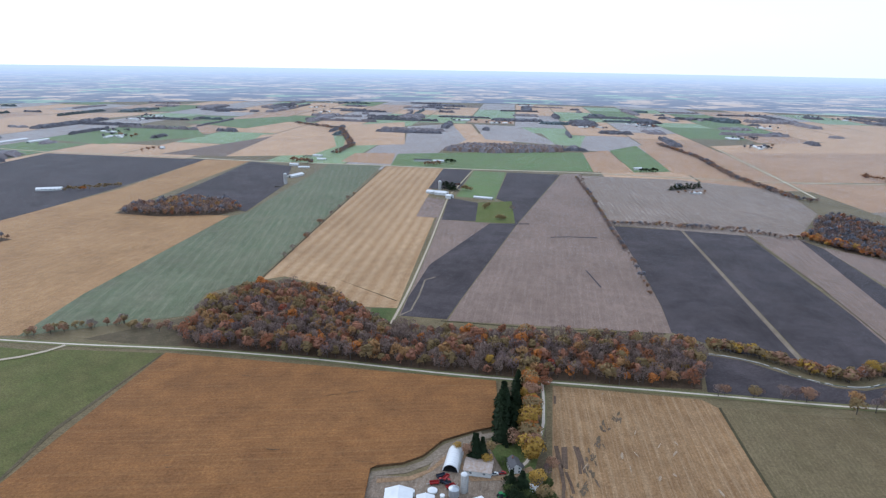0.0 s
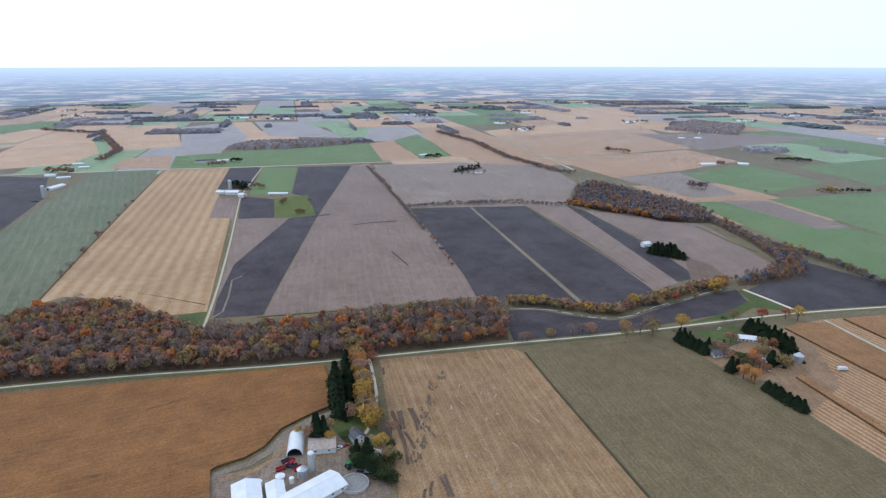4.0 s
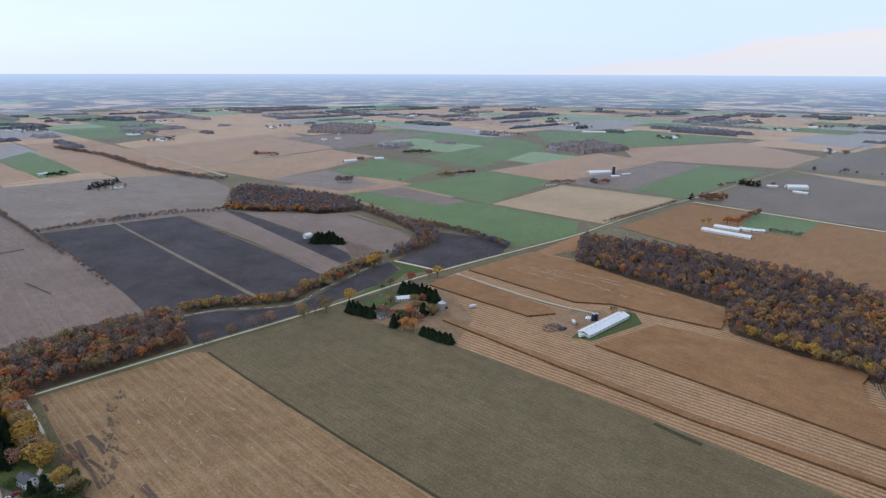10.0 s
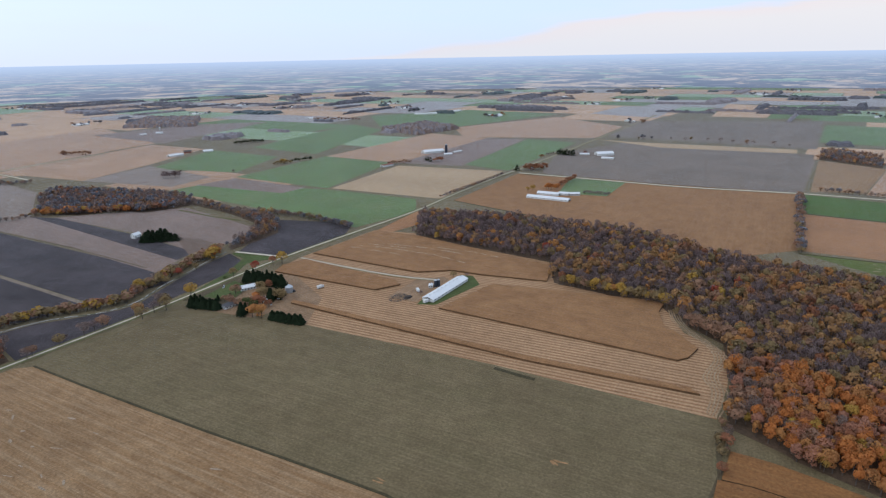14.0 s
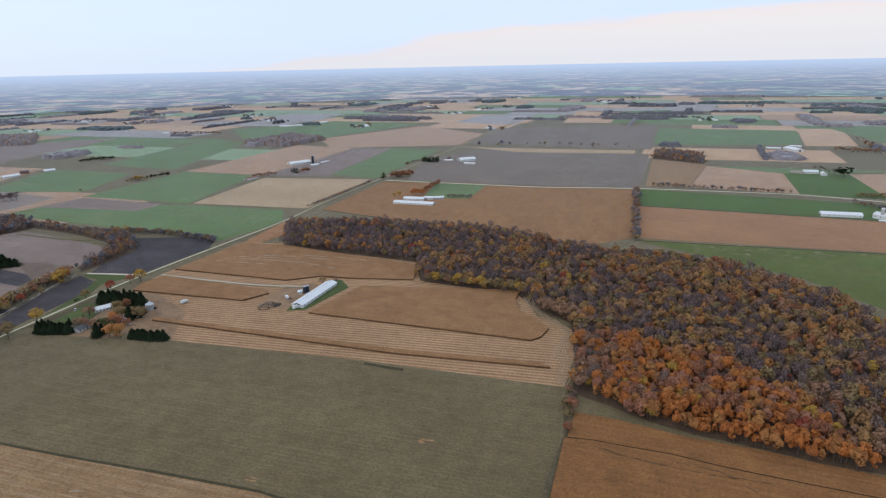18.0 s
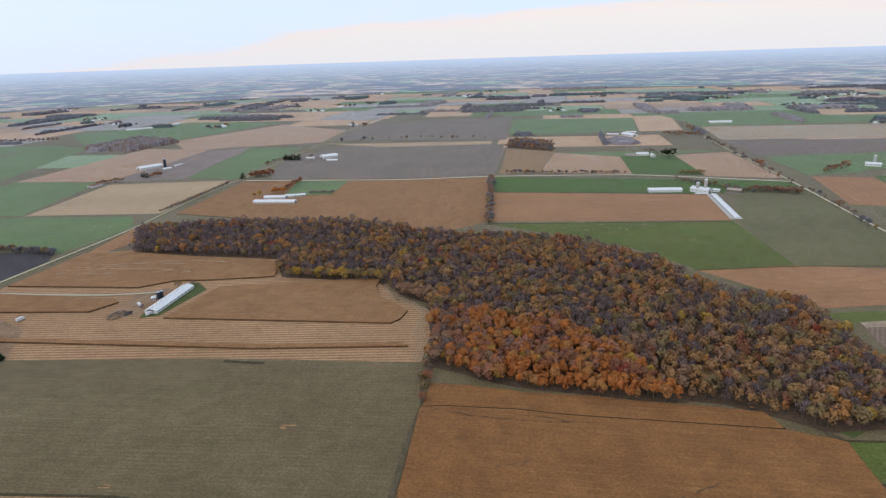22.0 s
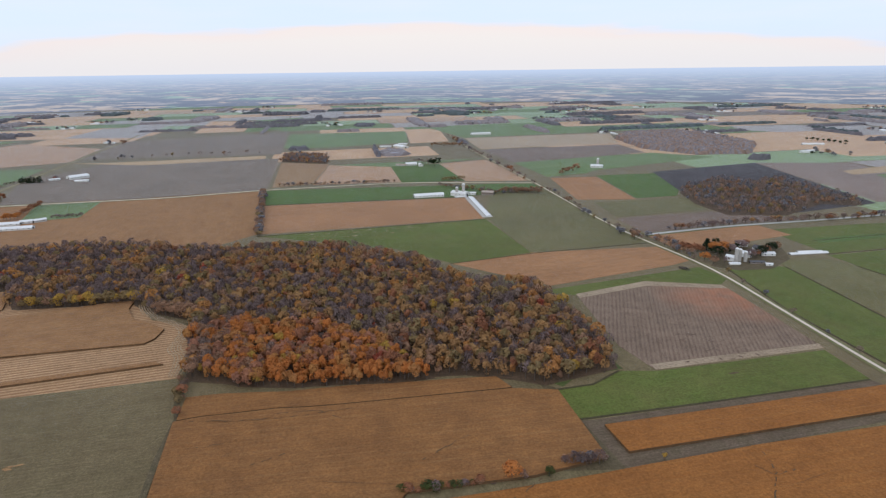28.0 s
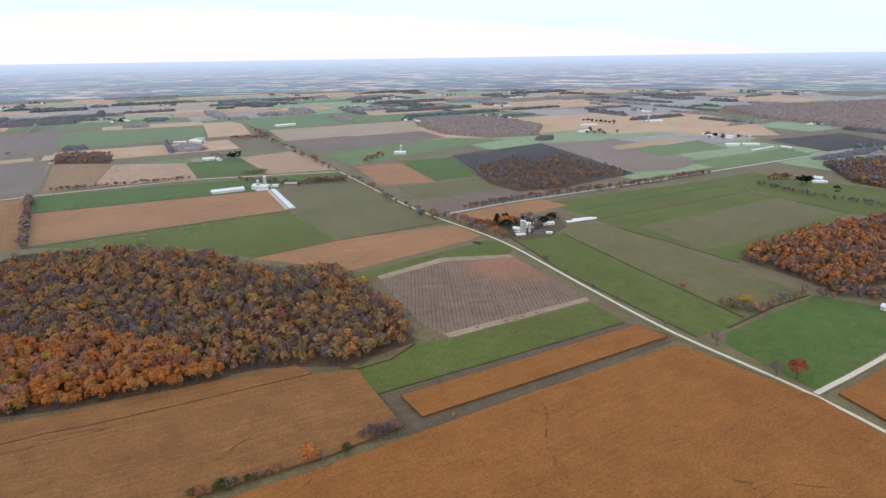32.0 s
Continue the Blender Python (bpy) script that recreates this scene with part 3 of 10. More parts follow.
def road(name, pts, width):
    """A crowned road with grass verges and shallow ditches beside it."""
    ROADS.append((pts, width))
    fine = []
    for (x1, y1), (x2, y2) in zip(pts, pts[1:]):
        k = max(1, int(math.hypot(x2 - x1, y2 - y1) / 25))
        fine += [(x1 + (x2 - x1) * j / k, y1 + (y2 - y1) * j / k) for j in range(k)]
    fine.append(pts[-1])
    for _ in range(3):
        fine = [fine[0]] + [((a[0] + 2 * b[0] + c[0]) / 4, (a[1] + 2 * b[1] + c[1]) / 4) for a, b, c in zip(fine, fine[1:], fine[2:])] + [fine[-1]]
    mat = ASPHALT if name == "paved_road" else LANE if name in ("lane", "dirt_road") else GRAVEL
    verge = 1.0 if name in ("driveway", "lane", "dirt_road") else 3.2
    lift = 0.02 * (len(ROADS) % 6)
    cross = [(-width / 2 - verge, 0.26 + lift, 1), (-width / 2 - 0.3, 0.38 + lift, 1), (-width / 2, 0.44 + lift, 0), (0, 0.54 + lift, 0), (width / 2, 0.44 + lift, 0), (width / 2 + 0.3, 0.38 + lift, 1), (width / 2 + verge, 0.26 + lift, 1)]
    verts, faces, idx = [], [], []
    for i, (x, y) in enumerate(fine):
        a, b = fine[max(i - 1, 0)], fine[min(i + 1, len(fine) - 1)]
        d = math.hypot(b[0] - a[0], b[1] - a[1]) or 1
        nx, ny = (b[1] - a[1]) / d, -(b[0] - a[0]) / d
        verts += [(x + nx * o, y + ny * o, z) for o, z, _ in cross]
    c = len(cross)
    for i in range(len(fine) - 1):
        for j in range(c - 1):
            faces.append([i * c + j, i * c + j + 1, (i + 1) * c + j + 1, (i + 1) * c + j])
            idx.append(1 if j in (0, 1, 4, 5) else 0)
    me = mesh_from(name, verts, faces, [mat, VERGE], idx)
    words = {"paved_road": "grey asphalt country road with grass verges", "lane": "narrow pale gravel farm lane", "driveway": "pale gravel farm driveway", "dirt_road": "narrow pale dirt track"}
    return tagged(new(name, me), words.get(name, "pale gravel country road with grass verges"), "road", "", "structure")


def swaths(inner, outer, count, label):
    """Parallel rows of pale straw that curve along the edge of a field."""
    verts, faces = [], []
    rnd = random.Random(count)
    for k in range(count):
        u = (k + 0.5) / count
        line = [(a[0] + (b[0] - a[0]) * u, a[1] + (b[1] - a[1]) * u) for a, b in zip(inner, outer)]
        for _ in range(3):
            mids = [((p[0] + q[0]) / 2, (p[1] + q[1]) / 2) for p, q in zip(line, line[1:])]
            line = [line[0]] + [x for pair in zip([((p[0] + q[0]) / 2, (p[1] + q[1]) / 2) for p, q in zip(line, mids)], [((p[0] + q[0]) / 2, (p[1] + q[1]) / 2) for p, q in zip(mids, line[1:])]) for x in pair] + [line[-1]]
        b = len(verts)
        for i, (x, y) in enumerate(line):
            p, q = line[max(i - 1, 0)], line[min(i + 1, len(line) - 1)]
            d = math.dist(p, q) or 1
            w = rnd.uniform(0.25, 0.75)
            nx, ny = (q[1] - p[1]) / d * w, -(q[0] - p[0]) / d * w
            verts += [(x + nx, y + ny, 0.24), (x - nx, y - ny, 0.24)]
        faces += [[b + 2 * i, b + 2 * i + 1, b + 2 * i + 3, b + 2 * i + 2] for i in range(len(line) - 1)]
    return tagged(new("straw_rows", mesh_from("straw_rows", verts, faces, [soil("straw", 0)])), label, "straw rows", "", "structure")


def flecks(kind, cx, cy, rx, ry, count, label):
    """Thin bare or straw-covered spots scattered over a field."""
    rnd = random.Random(int(cx * 3 + cy))
    verts, faces = [], []
    for k in range(count):
        x, y = cx + rnd.gauss(0, rx), cy + rnd.gauss(0, ry)
        a, L, w, b = rnd.uniform(-0.5, 0.5) + 1.35, rnd.uniform(1, 5), rnd.uniform(0.4, 1.1), len(verts)
        n = 7
        for i in range(n):
            t = 2 * math.pi * i / n
            u, v = math.cos(t) * L * rnd.uniform(0.7, 1.2), math.sin(t) * w * rnd.uniform(0.6, 1.3)
            verts.append((x + u * math.cos(a) - v * math.sin(a), y + u * math.sin(a) + v * math.cos(a), 0.26 + 0.0025 * k))
        faces.append(list(range(b, b + n)))
    return tagged(new("bare_spots", mesh_from("bare_spots", verts, faces, [soil(kind, 0)])), label, "bare spots", "", "stuff")


def creek(pts, width):
    """A narrow creek between broken pale strips, with some grass."""
    rnd = random.Random(3)
    for _ in range(2):
        pts = [pts[0]] + [q for a, b in zip(pts, pts[1:]) for q in ((0.7 * a[0] + 0.3 * b[0], 0.7 * a[1] + 0.3 * b[1]), (0.3 * a[0] + 0.7 * b[0], 0.3 * a[1] + 0.7 * b[1]))] + [pts[-1]]
    verts, faces, idx = [], [], []
    for i, (x, y) in enumerate(pts):
        a, b = pts[max(i - 1, 0)], pts[min(i + 1, len(pts) - 1)]
        d = math.hypot(b[0] - a[0], b[1] - a[1])
        nx, ny = (b[1] - a[1]) / d, -(b[0] - a[0]) / d
        for o, z in ((-width / 2 - rnd.uniform(0.2, 1.3), 0.30), (-width / 2, 0.24), (width / 2, 0.24), (width / 2 + rnd.uniform(0.1, 0.5), 0.30)):
            verts.append((x + nx * o, y + ny * o, z))
    for i in range(len(pts) - 1):
        for j in range(3):
            faces.append([4 * i + j, 4 * i + j + 1, 4 * i + j + 5, 4 * i + j + 4])
            idx.append(0 if j == 1 else 1 if rnd.random() < 0.8 else 2)
    return tagged(new("creek", mesh_from("creek", verts, faces, [WATER, PALE_STRIP, VERGE], idx)), "narrow creek between broken pale strips", "creek", "", "structure")


# ---- ground and distance ----
def ground():
    n, rr = 96, 4500
    verts = [(0, 0, 0)] + [(rr * math.cos(2 * math.pi * i / n), rr * math.sin(2 * math.pi * i / n), 0) for i in range(n)]
    faces = [[0, 1 + i, 1 + (i + 1) % n] for i in range(n)]
    me = mesh_from("ground", verts, faces, [soil("meadow", 0)])
    tagged(new("ground", me), "flat farmland ground with dull grass", "ground", "", "structure")


ground()
EYE = 232.0


def backdrop():
    """Far land out to the horizon: a plain glowing ring, haze painted in."""
    n, rings = 128, [(4330, 0.5), (4480, 45), (4620, 95), (4760, 150), (4880, 208)]
    verts, faces = [], []
    for r, z in rings:
        verts += [(r * math.cos(2 * math.pi * i / n), r * math.sin(2 * math.pi * i / n), z) for i in range(n)]
    for k in range(len(rings) - 1):
        for i in range(n):
            faces.append([k * n + i, k * n + (i + 1) % n, (k + 1) * n + (i + 1) % n, (k + 1) * n + i])
    mat = bpy.data.materials.new("glowing_hazy_land")
    mat.use_nodes = True
    nt = mat.node_tree
    nt.nodes.clear()
    co, sep = nt.nodes.new("ShaderNodeTexCoord"), nt.nodes.new("ShaderNodeSeparateXYZ")
    nt.links.new(co.outputs["Object"], sep.inputs[0])

    def m(op, a, b=None, clamp=False):
        k = nt.nodes.new("ShaderNodeMath")
        k.operation, k.use_clamp = op, clamp
        for i, v in enumerate((a, b)):
            if v is not None:
                wire(nt, v, k.inputs[i])
        return k.outputs[0]

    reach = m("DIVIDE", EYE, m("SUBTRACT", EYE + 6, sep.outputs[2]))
    comb = nt.nodes.new("ShaderNodeCombineXYZ")
    nt.links.new(m("MULTIPLY", sep.outputs[0], reach), comb.inputs[0])
    nt.links.new(m("MULTIPLY", sep.outputs[1], reach), comb.inputs[1])
    mp = nt.nodes.new("ShaderNodeMapping")
    mp.inputs["Rotation"].default_value = (0, 0, radians(11))
    nt.links.new(comb.outputs[0], mp.inputs[0])
    br = nt.nodes.new("ShaderNodeTexVoronoi")
    br.distance, br.inputs["Scale"].default_value, br.inputs["Randomness"].default_value = "CHEBYCHEV", 1 / 460, 0.9
    nt.links.new(mp.outputs[0], br.inputs["Vector"])
    sp = nt.nodes.new("ShaderNodeSeparateColor")
    nt.links.new(br.outputs["Color"], sp.inputs[0])
    ramp = nt.nodes.new("ShaderNodeValToRGB")
    ramp.color_ramp.interpolation = "CONSTANT"
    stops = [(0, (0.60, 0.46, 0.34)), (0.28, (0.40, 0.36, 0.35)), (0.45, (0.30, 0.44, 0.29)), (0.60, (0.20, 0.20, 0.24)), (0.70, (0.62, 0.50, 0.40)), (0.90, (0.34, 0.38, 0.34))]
    while len(ramp.color_ramp.elements) < len(stops):
        ramp.color_ramp.elements.new(0.5)
    for e, (p, c) in zip(ramp.color_ramp.elements, stops):
        e.position, e.color = p, (*c, 1)
    nt.links.new(sp.outputs[0], ramp.inputs[0])
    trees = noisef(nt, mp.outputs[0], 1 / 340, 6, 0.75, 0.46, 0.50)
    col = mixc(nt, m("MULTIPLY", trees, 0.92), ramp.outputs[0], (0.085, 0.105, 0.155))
    # haze painted into the glow, growing with reach
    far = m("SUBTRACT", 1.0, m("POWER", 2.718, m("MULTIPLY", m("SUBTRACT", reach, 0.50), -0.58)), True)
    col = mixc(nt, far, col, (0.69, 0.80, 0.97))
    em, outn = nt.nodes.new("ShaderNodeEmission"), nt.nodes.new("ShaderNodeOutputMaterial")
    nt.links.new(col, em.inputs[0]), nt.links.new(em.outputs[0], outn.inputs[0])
    tagged(new("backdrop", mesh_from("backdrop", verts, faces, [mat])), "distant farmland under the horizon, painted with blue haze", "distant land", "", "structure")


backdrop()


# ---- the plan: fields, roads ----
field('pasture', [(-501,449),(-335,500),(-247,496),(-270,373),(-270,310),(-286,271)], h=0, layer=1)
field('pasture_dark', [(-541,492),(-404,504),(-343,494),(-371,456),(-458,404)], h=0, layer=2)
field('corn', [(-243,494),(45,453),(43,388),(24,381),(2,369),(-11,351),(-24,343),(-44,339),(-45,241),(-244,225),(-267,306)], h=1.8, layer=1, gaps=[[(-110,416),(-86,425),(-61,433)],[(-163,454),(-155,454)],[(-173,334),(-167,334)],[(-115,355),(-107,354)]])
field('rough', [(51,447),(83,443),(71,349),(41,229),(25,279),(28,378)], h=0, layer=2)
field('lawn', [(40,408),(68,407),(65,351),(57,326),(41,338),(34,362)], h=0, layer=4)
field('yard', [(29,382),(3,366),(-11,330),(-45,332),(-51,251),(47,219),(57,284),(38,346)], h=0, layer=3)
field('stubble_tan', [(61,87),(48,222),(62,288),(74,348),(91,449),(205,431),(214,417),(201,294),(192,160),(186,83),(165,-6),(160,-28)], h=0, layer=1)
field('greygreen', [(214,419),(299,408),(358,406),(359,324),(359,264),(354,159),(348,75),(330,-84),(253,-83),(186,-78),(164,-27),(187,83),(192,160),(202,295)], h=0, layer=1)
field('stubble_rows', [(523,384),(662,358),(667,296),(608,92),(542,70),(532,-34),(465,-58),(437,-93),(382,-92),(333,-85),(351,76),(361,266),(395,305),(440,357),(489,384)], h=0, layer=2)
field('dirt', [(470,380),(477,363),(421,283),(361,260),(376,297),(395,340)], h=0, layer=3)
field('corn_tan', [(541,377),(523,225),(542,191),(540,155),(545,83),(595,89),(655,290),(658,353)], h=1.8, layer=3, pale=[[(586,339),(590,293),(584,233),(569,185)],[(605,314),(606,250),(600,200)],[(596,330),(598,268)],[(577,346),(574,300),(570,262)],[(612,240),(610,190),(600,150)]])
field('corn_tan', [(468,379),(458,243),(481,225),(491,237),(517,372),(489,384)], h=1.8, layer=3)
field('corn_tan', [(437,161),(408,-56),(416,-64),(435,-70),(460,-53),(472,-41),(502,-34),(522,-37),(528,-24),(517,134),(487,144)], h=1.8, layer=3)
field('corn_tan', [(404,306),(373,56),(367,-67),(360,-74),(365,53),(397,304)], h=1.8, layer=3)
field('dirt', [(446,222),(504,217),(522,192),(515,183),(463,191),(445,188)], h=0, layer=3)
field('lawn', [(440,186),(446,168),(513,147),(535,163),(533,177),(462,187)], h=0, layer=4)
field('rough', [(365,413),(452,419),(444,392),(395,340),(366,351)], h=0, layer=3)
field('lawn', [(380,401),(429,403),(422,377),(383,366)], h=0, layer=4)
field('dirt', [(354,361),(415,371),(444,349),(410,308),(382,301),(355,320)], h=0, layer=3)
field('corn', [(297,-93),(294,-115),(287,-139),(280,-161),(276,-184),(272,-207),(265,-231),(253,-285),(246,-310),(227.1,-314),(249.1,-194),(253.1,-175),(260.1,-150),(263.1,-127),(267.1,-103),(267.1,-88)], h=1.8, layer=2)
field('corn', [(266,-86),(266,-103),(262,-127),(259,-150),(252,-175),(248,-194),(226,-313),(212,-343),(132,-330),(132,-282),(144,-210),(91,-163),(122,-69)], h=1.8, layer=2, gaps=[[(262,-96),(250,-130),(243,-165),(240,-200)],[(199,-131),(203,-151)],[(166,-224),(177,-249),(182,-262)],[(252,-149),(245,-178),(231,-190)],[(229,-99),(226,-126)]])
field('rough', [(228,-336),(218,-344),(118,-341),(131,-301),(136,-297),(134,-333)], h=0, layer=1)
field('corn_bright', [(91,-560),(-10,-562),(-67,-544),(-132,-428),(72,-176),(134,-210),(127,-257),(120,-318),(118,-344),(110,-423)], h=1.8, layer=2, gaps=[[(103,-418),(86,-410),(66,-387),(47,-376),(24,-368)],[(95,-403),(84,-407),(84,-422)],[(83,-551),(70,-551)],[(62,-551),(54,-551)],[(39,-548),(31,-546)],[(9,-545),(3,-544)],[(-15,-536),(-24,-536)],[(-39,-534),(-51,-533)],[(114,-251),(120,-267),(128,-285)],[(-20,-440),(-28,-445),(-28,-433)],[(-41,-461),(-55,-474)]])
field('corn_bright', [(162,-348),(134,-565),(105,-566),(132,-345)], h=1.8, layer=3)
field('track', [(172,-338),(145,-564),(97,-577),(119,-335)], h=0, layer=2)
field('green', [(215,-340),(175,-337),(146,-565),(193,-577),(212,-430),(223,-402),(212,-372)], h=0, layer=2)
field('grey_red', [(379,-460),(386,-549),(346,-617),(197,-581),(214,-429),(260,-428)], h=0, layer=3, rows=146)
field('headland', [(214,-429),(196,-580),(204,-583),(223,-431)], h=0, layer=5)
field('headland', [(379,-460),(386,-549),(346,-617),(335,-614),(373,-543),(368,-458)], h=0, layer=5)
field('green', [(400,-429),(404,-638),(360,-637),(346,-614),(385,-547),(375,-460)], h=0, layer=1)
field('ripe', [(523,-379),(528,-489),(490,-649),(428,-648),(421,-617),(411,-449)], h=0, layer=2)
field('greygreen2', [(899,-597),(917,-715),(661,-666),(512,-656),(528,-489),(732,-514)], h=0, layer=2)
field('green', [(745,-170),(715,-507),(526,-487),(525,-380),(610,-334),(670,-261)], h=0, layer=1)
field('ripe', [(754,-175),(950,-196),(879,-546),(720,-507)], h=0, layer=2)
field('green_dark', [(1095,-209),(997,-593),(964,-727),(916,-716),(889,-550),(958,-196)], h=0, layer=2)
field('green', [(401,-669),(368,-729),(86,-650),(85,-621),(92,-586),(269,-623)], h=0, layer=2)
field('greygreen2', [(389,-736),(373,-800),(341,-807),(79,-752),(83,-704),(88,-654),(368,-729)], h=0, layer=2)
field('green', [(382,-812),(342,-1145),(182,-1116),(178,-931),(168,-789),(341,-807)], h=0, layer=2)
field('greygreen2', [(326,-835),(292,-1140),(192,-1103),(204,-855),(217,-803)], h=0, layer=3)
field('green', [(504,-839),(439,-1189),(348,-1157),(388,-819)], h=0, layer=2)
field('green_dark', [(444,-860),(409,-1148),(393,-1138),(425,-850)], h=0, layer=3)
field('green', [(437,-1176),(431,-1314),(199,-1324),(115,-1139),(187,-1110),(343,-1157)], h=0, layer=2)
field('green_dark', [(81,-609),(73,-752),(2,-775),(-11,-689),(-5,-573),(69,-591)], h=0, layer=2)
field('corn_bright', [(-16,-578),(-23,-669),(-75,-642),(-66,-560)], h=1.8, layer=2)
field('ripe', [(537,-670),(529,-852),(469,-852),(464,-722),(467,-664)], h=0, layer=2)
field('greygreen2', [(753,-725),(725,-898),(636,-860),(648,-699)], h=0, layer=2)
field('ripe', [(997,-778),(975,-875),(747,-807),(784,-712)], h=0, layer=2)
field('green_dark', [(988,-883),(955,-1035),(836,-977),(745,-892),(756,-813)], h=0, layer=2)
field('dirt_brown', [(641,-689),(623,-854),(514,-970),(520,-894),(547,-678)], h=0, layer=2)
field('tilled_dark', [(979,-1021),(990,-1321),(566,-1147),(565,-944),(683,-882)], h=0, layer=2)
field('tilled', [(990,-1321),(894,-1518),(556,-1364),(536,-1231),(573,-1157)], h=0, layer=2)
field('straw_light', [(822,-1392),(839,-1639),(762,-1626),(779,-1370)], h=0, layer=3)
field('green_blue', [(759,-1408),(750,-1659),(624,-1576),(660,-1355)], h=0, layer=3)
field('green_blue', [(578,-1336),(539,-1685),(451,-1619),(473,-1308)], h=0, layer=3)
field('tilled_dark', [(634,-1791),(573,-2068),(412,-1972),(449,-1689)], h=0, layer=3)
field('hazy_tan', [(1394,-1678),(1229,-2401),(850,-2116),(970,-1616)], h=0, layer=2)
field('hazy_tan', [(1087,-1766),(785,-1744),(660,-1908),(893,-2198),(1216,-2092)], h=0, layer=2)
field('straw', [(1796,-905),(1727,-1422),(1458,-1270),(1500,-836)], h=0, layer=2)
field('dirt_brown', [(1488,-831),(1433,-1253),(1248,-1209),(1227,-806)], h=0, layer=2)
field('green_blue', [(1227,-806),(1238,-1221),(1106,-1310),(1045,-912),(1020,-881),(1014,-780)], h=0, layer=2)
field('green_blue', [(2210,-914),(2028,-1412),(1777,-1431),(1812,-911)], h=0, layer=2)
field('hazy_grey', [(1739,-1970),(1584,-2444),(1415,-2332),(1487,-1946),(1606,-1887)], h=0, layer=2)
field('stubble_tan', [(1123,-224),(1473,-277),(1395,-385),(1133,-305)], h=0, layer=2)
field('straw_brown', [(1121,-304),(1378,-382),(1288,-513),(1080,-478)], h=0, layer=2)
field('green_blue', [(1378,-382),(1331,-779),(1305,-641),(1288,-513)], h=0, layer=2)
field('green_dark', [(1288,-513),(1288,-635),(1042,-606),(1074,-477)], h=0, layer=2)
field('straw_brown', [(1288,-635),(1304,-767),(989,-728),(1036,-603)], h=0, layer=2)
field('green_blue', [(1778,-314),(2203,-382),(2121,-795),(1770,-700),(1741,-443)], h=0, layer=2)
field('tilled', [(1117,-153),(1506,-176),(1479,-272),(1095,-209)], h=0, layer=1)
field('hazy_tan', [(2183,-813),(2173,-945),(1732,-825),(1735,-698)], h=0, layer=2)
field('corn_tan', [(870,324),(1139,291),(1104,-206),(759,-176),(705,-105),(792,114)], h=0, layer=1)
field('green_blue', [(979,174),(1118,181),(1107,77),(979,91)], h=0, layer=3)
field('tilled_grey', [(1150,248),(1413,277),(1636,155),(1555,-279),(1106,-211),(1113,15)], h=0, layer=2)
field('straw_light', [(1694,236),(1663,144),(1627,-251),(1564,-245),(1577,53)], h=0, layer=2)
field('tilled_grey', [(1764,218),(2200,195),(2314,-390),(1649,-295),(1653,-248)], h=0, layer=1)
field('green_blue', [(1199,434),(1643,418),(1608,272),(1160,320)], h=0, layer=2)
field('tilled', [(1174,598),(1629,552),(1641,425),(1184,434)], h=0, layer=1)
field('straw_brown', [(1211,803),(1699,741),(1635,537),(1179,587)], h=0, layer=2)
field('straw_light', [(888,577),(1146,570),(1149,329),(873,350)], h=0, layer=2)
field('green_blue', [(921,832),(1211,803),(1172,604),(885,585)], h=0, layer=2)
field('green_blue', [(767,862),(845,837),(876,579),(857,388),(778,350),(666,392),(722,632)], h=0, layer=1)
field('tilled', [(828,850),(911,823),(878,630),(822,639)], h=0, layer=2)
field('green_blue', [(942,1095),(1209,1165),(1171,917),(962,868)], h=0, layer=2)
field('green_blue', [(1286,1094),(1863,1120),(1742,940),(1232,850)], h=0, layer=2)
field('green_blue', [(2158,1221),(2512,925),(2392,510),(1897,729),(1784,963)], h=0, layer=1)
field('straw_brown', [(1861,734),(2285,484),(2017,207),(1717,241),(1636,606)], h=0, layer=2)
field('hazy_grey', [(2440,390),(2801,314),(2855,68),(2327,134)], h=0, layer=2)
field('hazy_tan', [(2414,-49),(3006,-109),(2907,-300),(2407,-230)], h=0, layer=2)
field('green_blue', [(2367,-227),(2972,-315),(3052,-542),(2437,-453)], h=0, layer=2)
field('straw_brown', [(788,1395),(1246,1423),(1222,1203),(978,1139),(786,1111)], h=0, layer=2)
field('grey_rows', [(786,1111),(966,1125),(906,883),(800,882)], h=0, layer=2)
field('straw_brown', [(838,1916),(1531,1984),(1272,1438),(788,1424),(774,1597)], h=0, layer=2)
field('tilled', [(1356,1820),(1730,1704),(1868,1503),(1280,1408)], h=0, layer=2)
field('grey_rows', [(313,1464),(543,1427),(730,1310),(677,1092),(543,911),(274,988),(296,1190)], h=0, layer=2)
field('bluegreen', [(-395,525),(-258,581),(-264,645),(-220,691),(-158,1569),(-295,1584),(-339,1030),(-358,1000),(-396,637)], h=0, layer=2)
field('gold_rows', [(-217,691),(-191,706),(-145,679),(-84,613),(-48,610),(-10,1077),(-47,1024),(-31,1197),(-2,1540),(-150,1561)], h=0, layer=2)
field('tilled', [(-44,592),(-24,593),(77,983),(0,1004),(-8,1069),(-28,758)], h=0, layer=2)
field('tilled_dark', [(-43,590),(5,582),(19,633),(120,980),(278,1472),(153,1490),(102,1181),(127,1134),(114,985),(76,983),(-17,761),(-38,642)], h=0, layer=3)
field('tilled', [(6,579),(225.5,556),(238.5,626),(254.5,750),(279,979),(330,1494),(281,1472),(121,979),(20,633)], h=0, layer=2)
field('tilled_dark', [(279,979),(380,957),(319.5,499),(268,516),(226,559),(239,626),(255,750)], h=0, layer=2)
field('tilled_dark', [(385,958),(476,940),(427,533),(399,466),(325,494)], h=0, layer=2)
field('path_tan', [(380,957),(384,958),(323,490),(319,497)], h=0, layer=3)
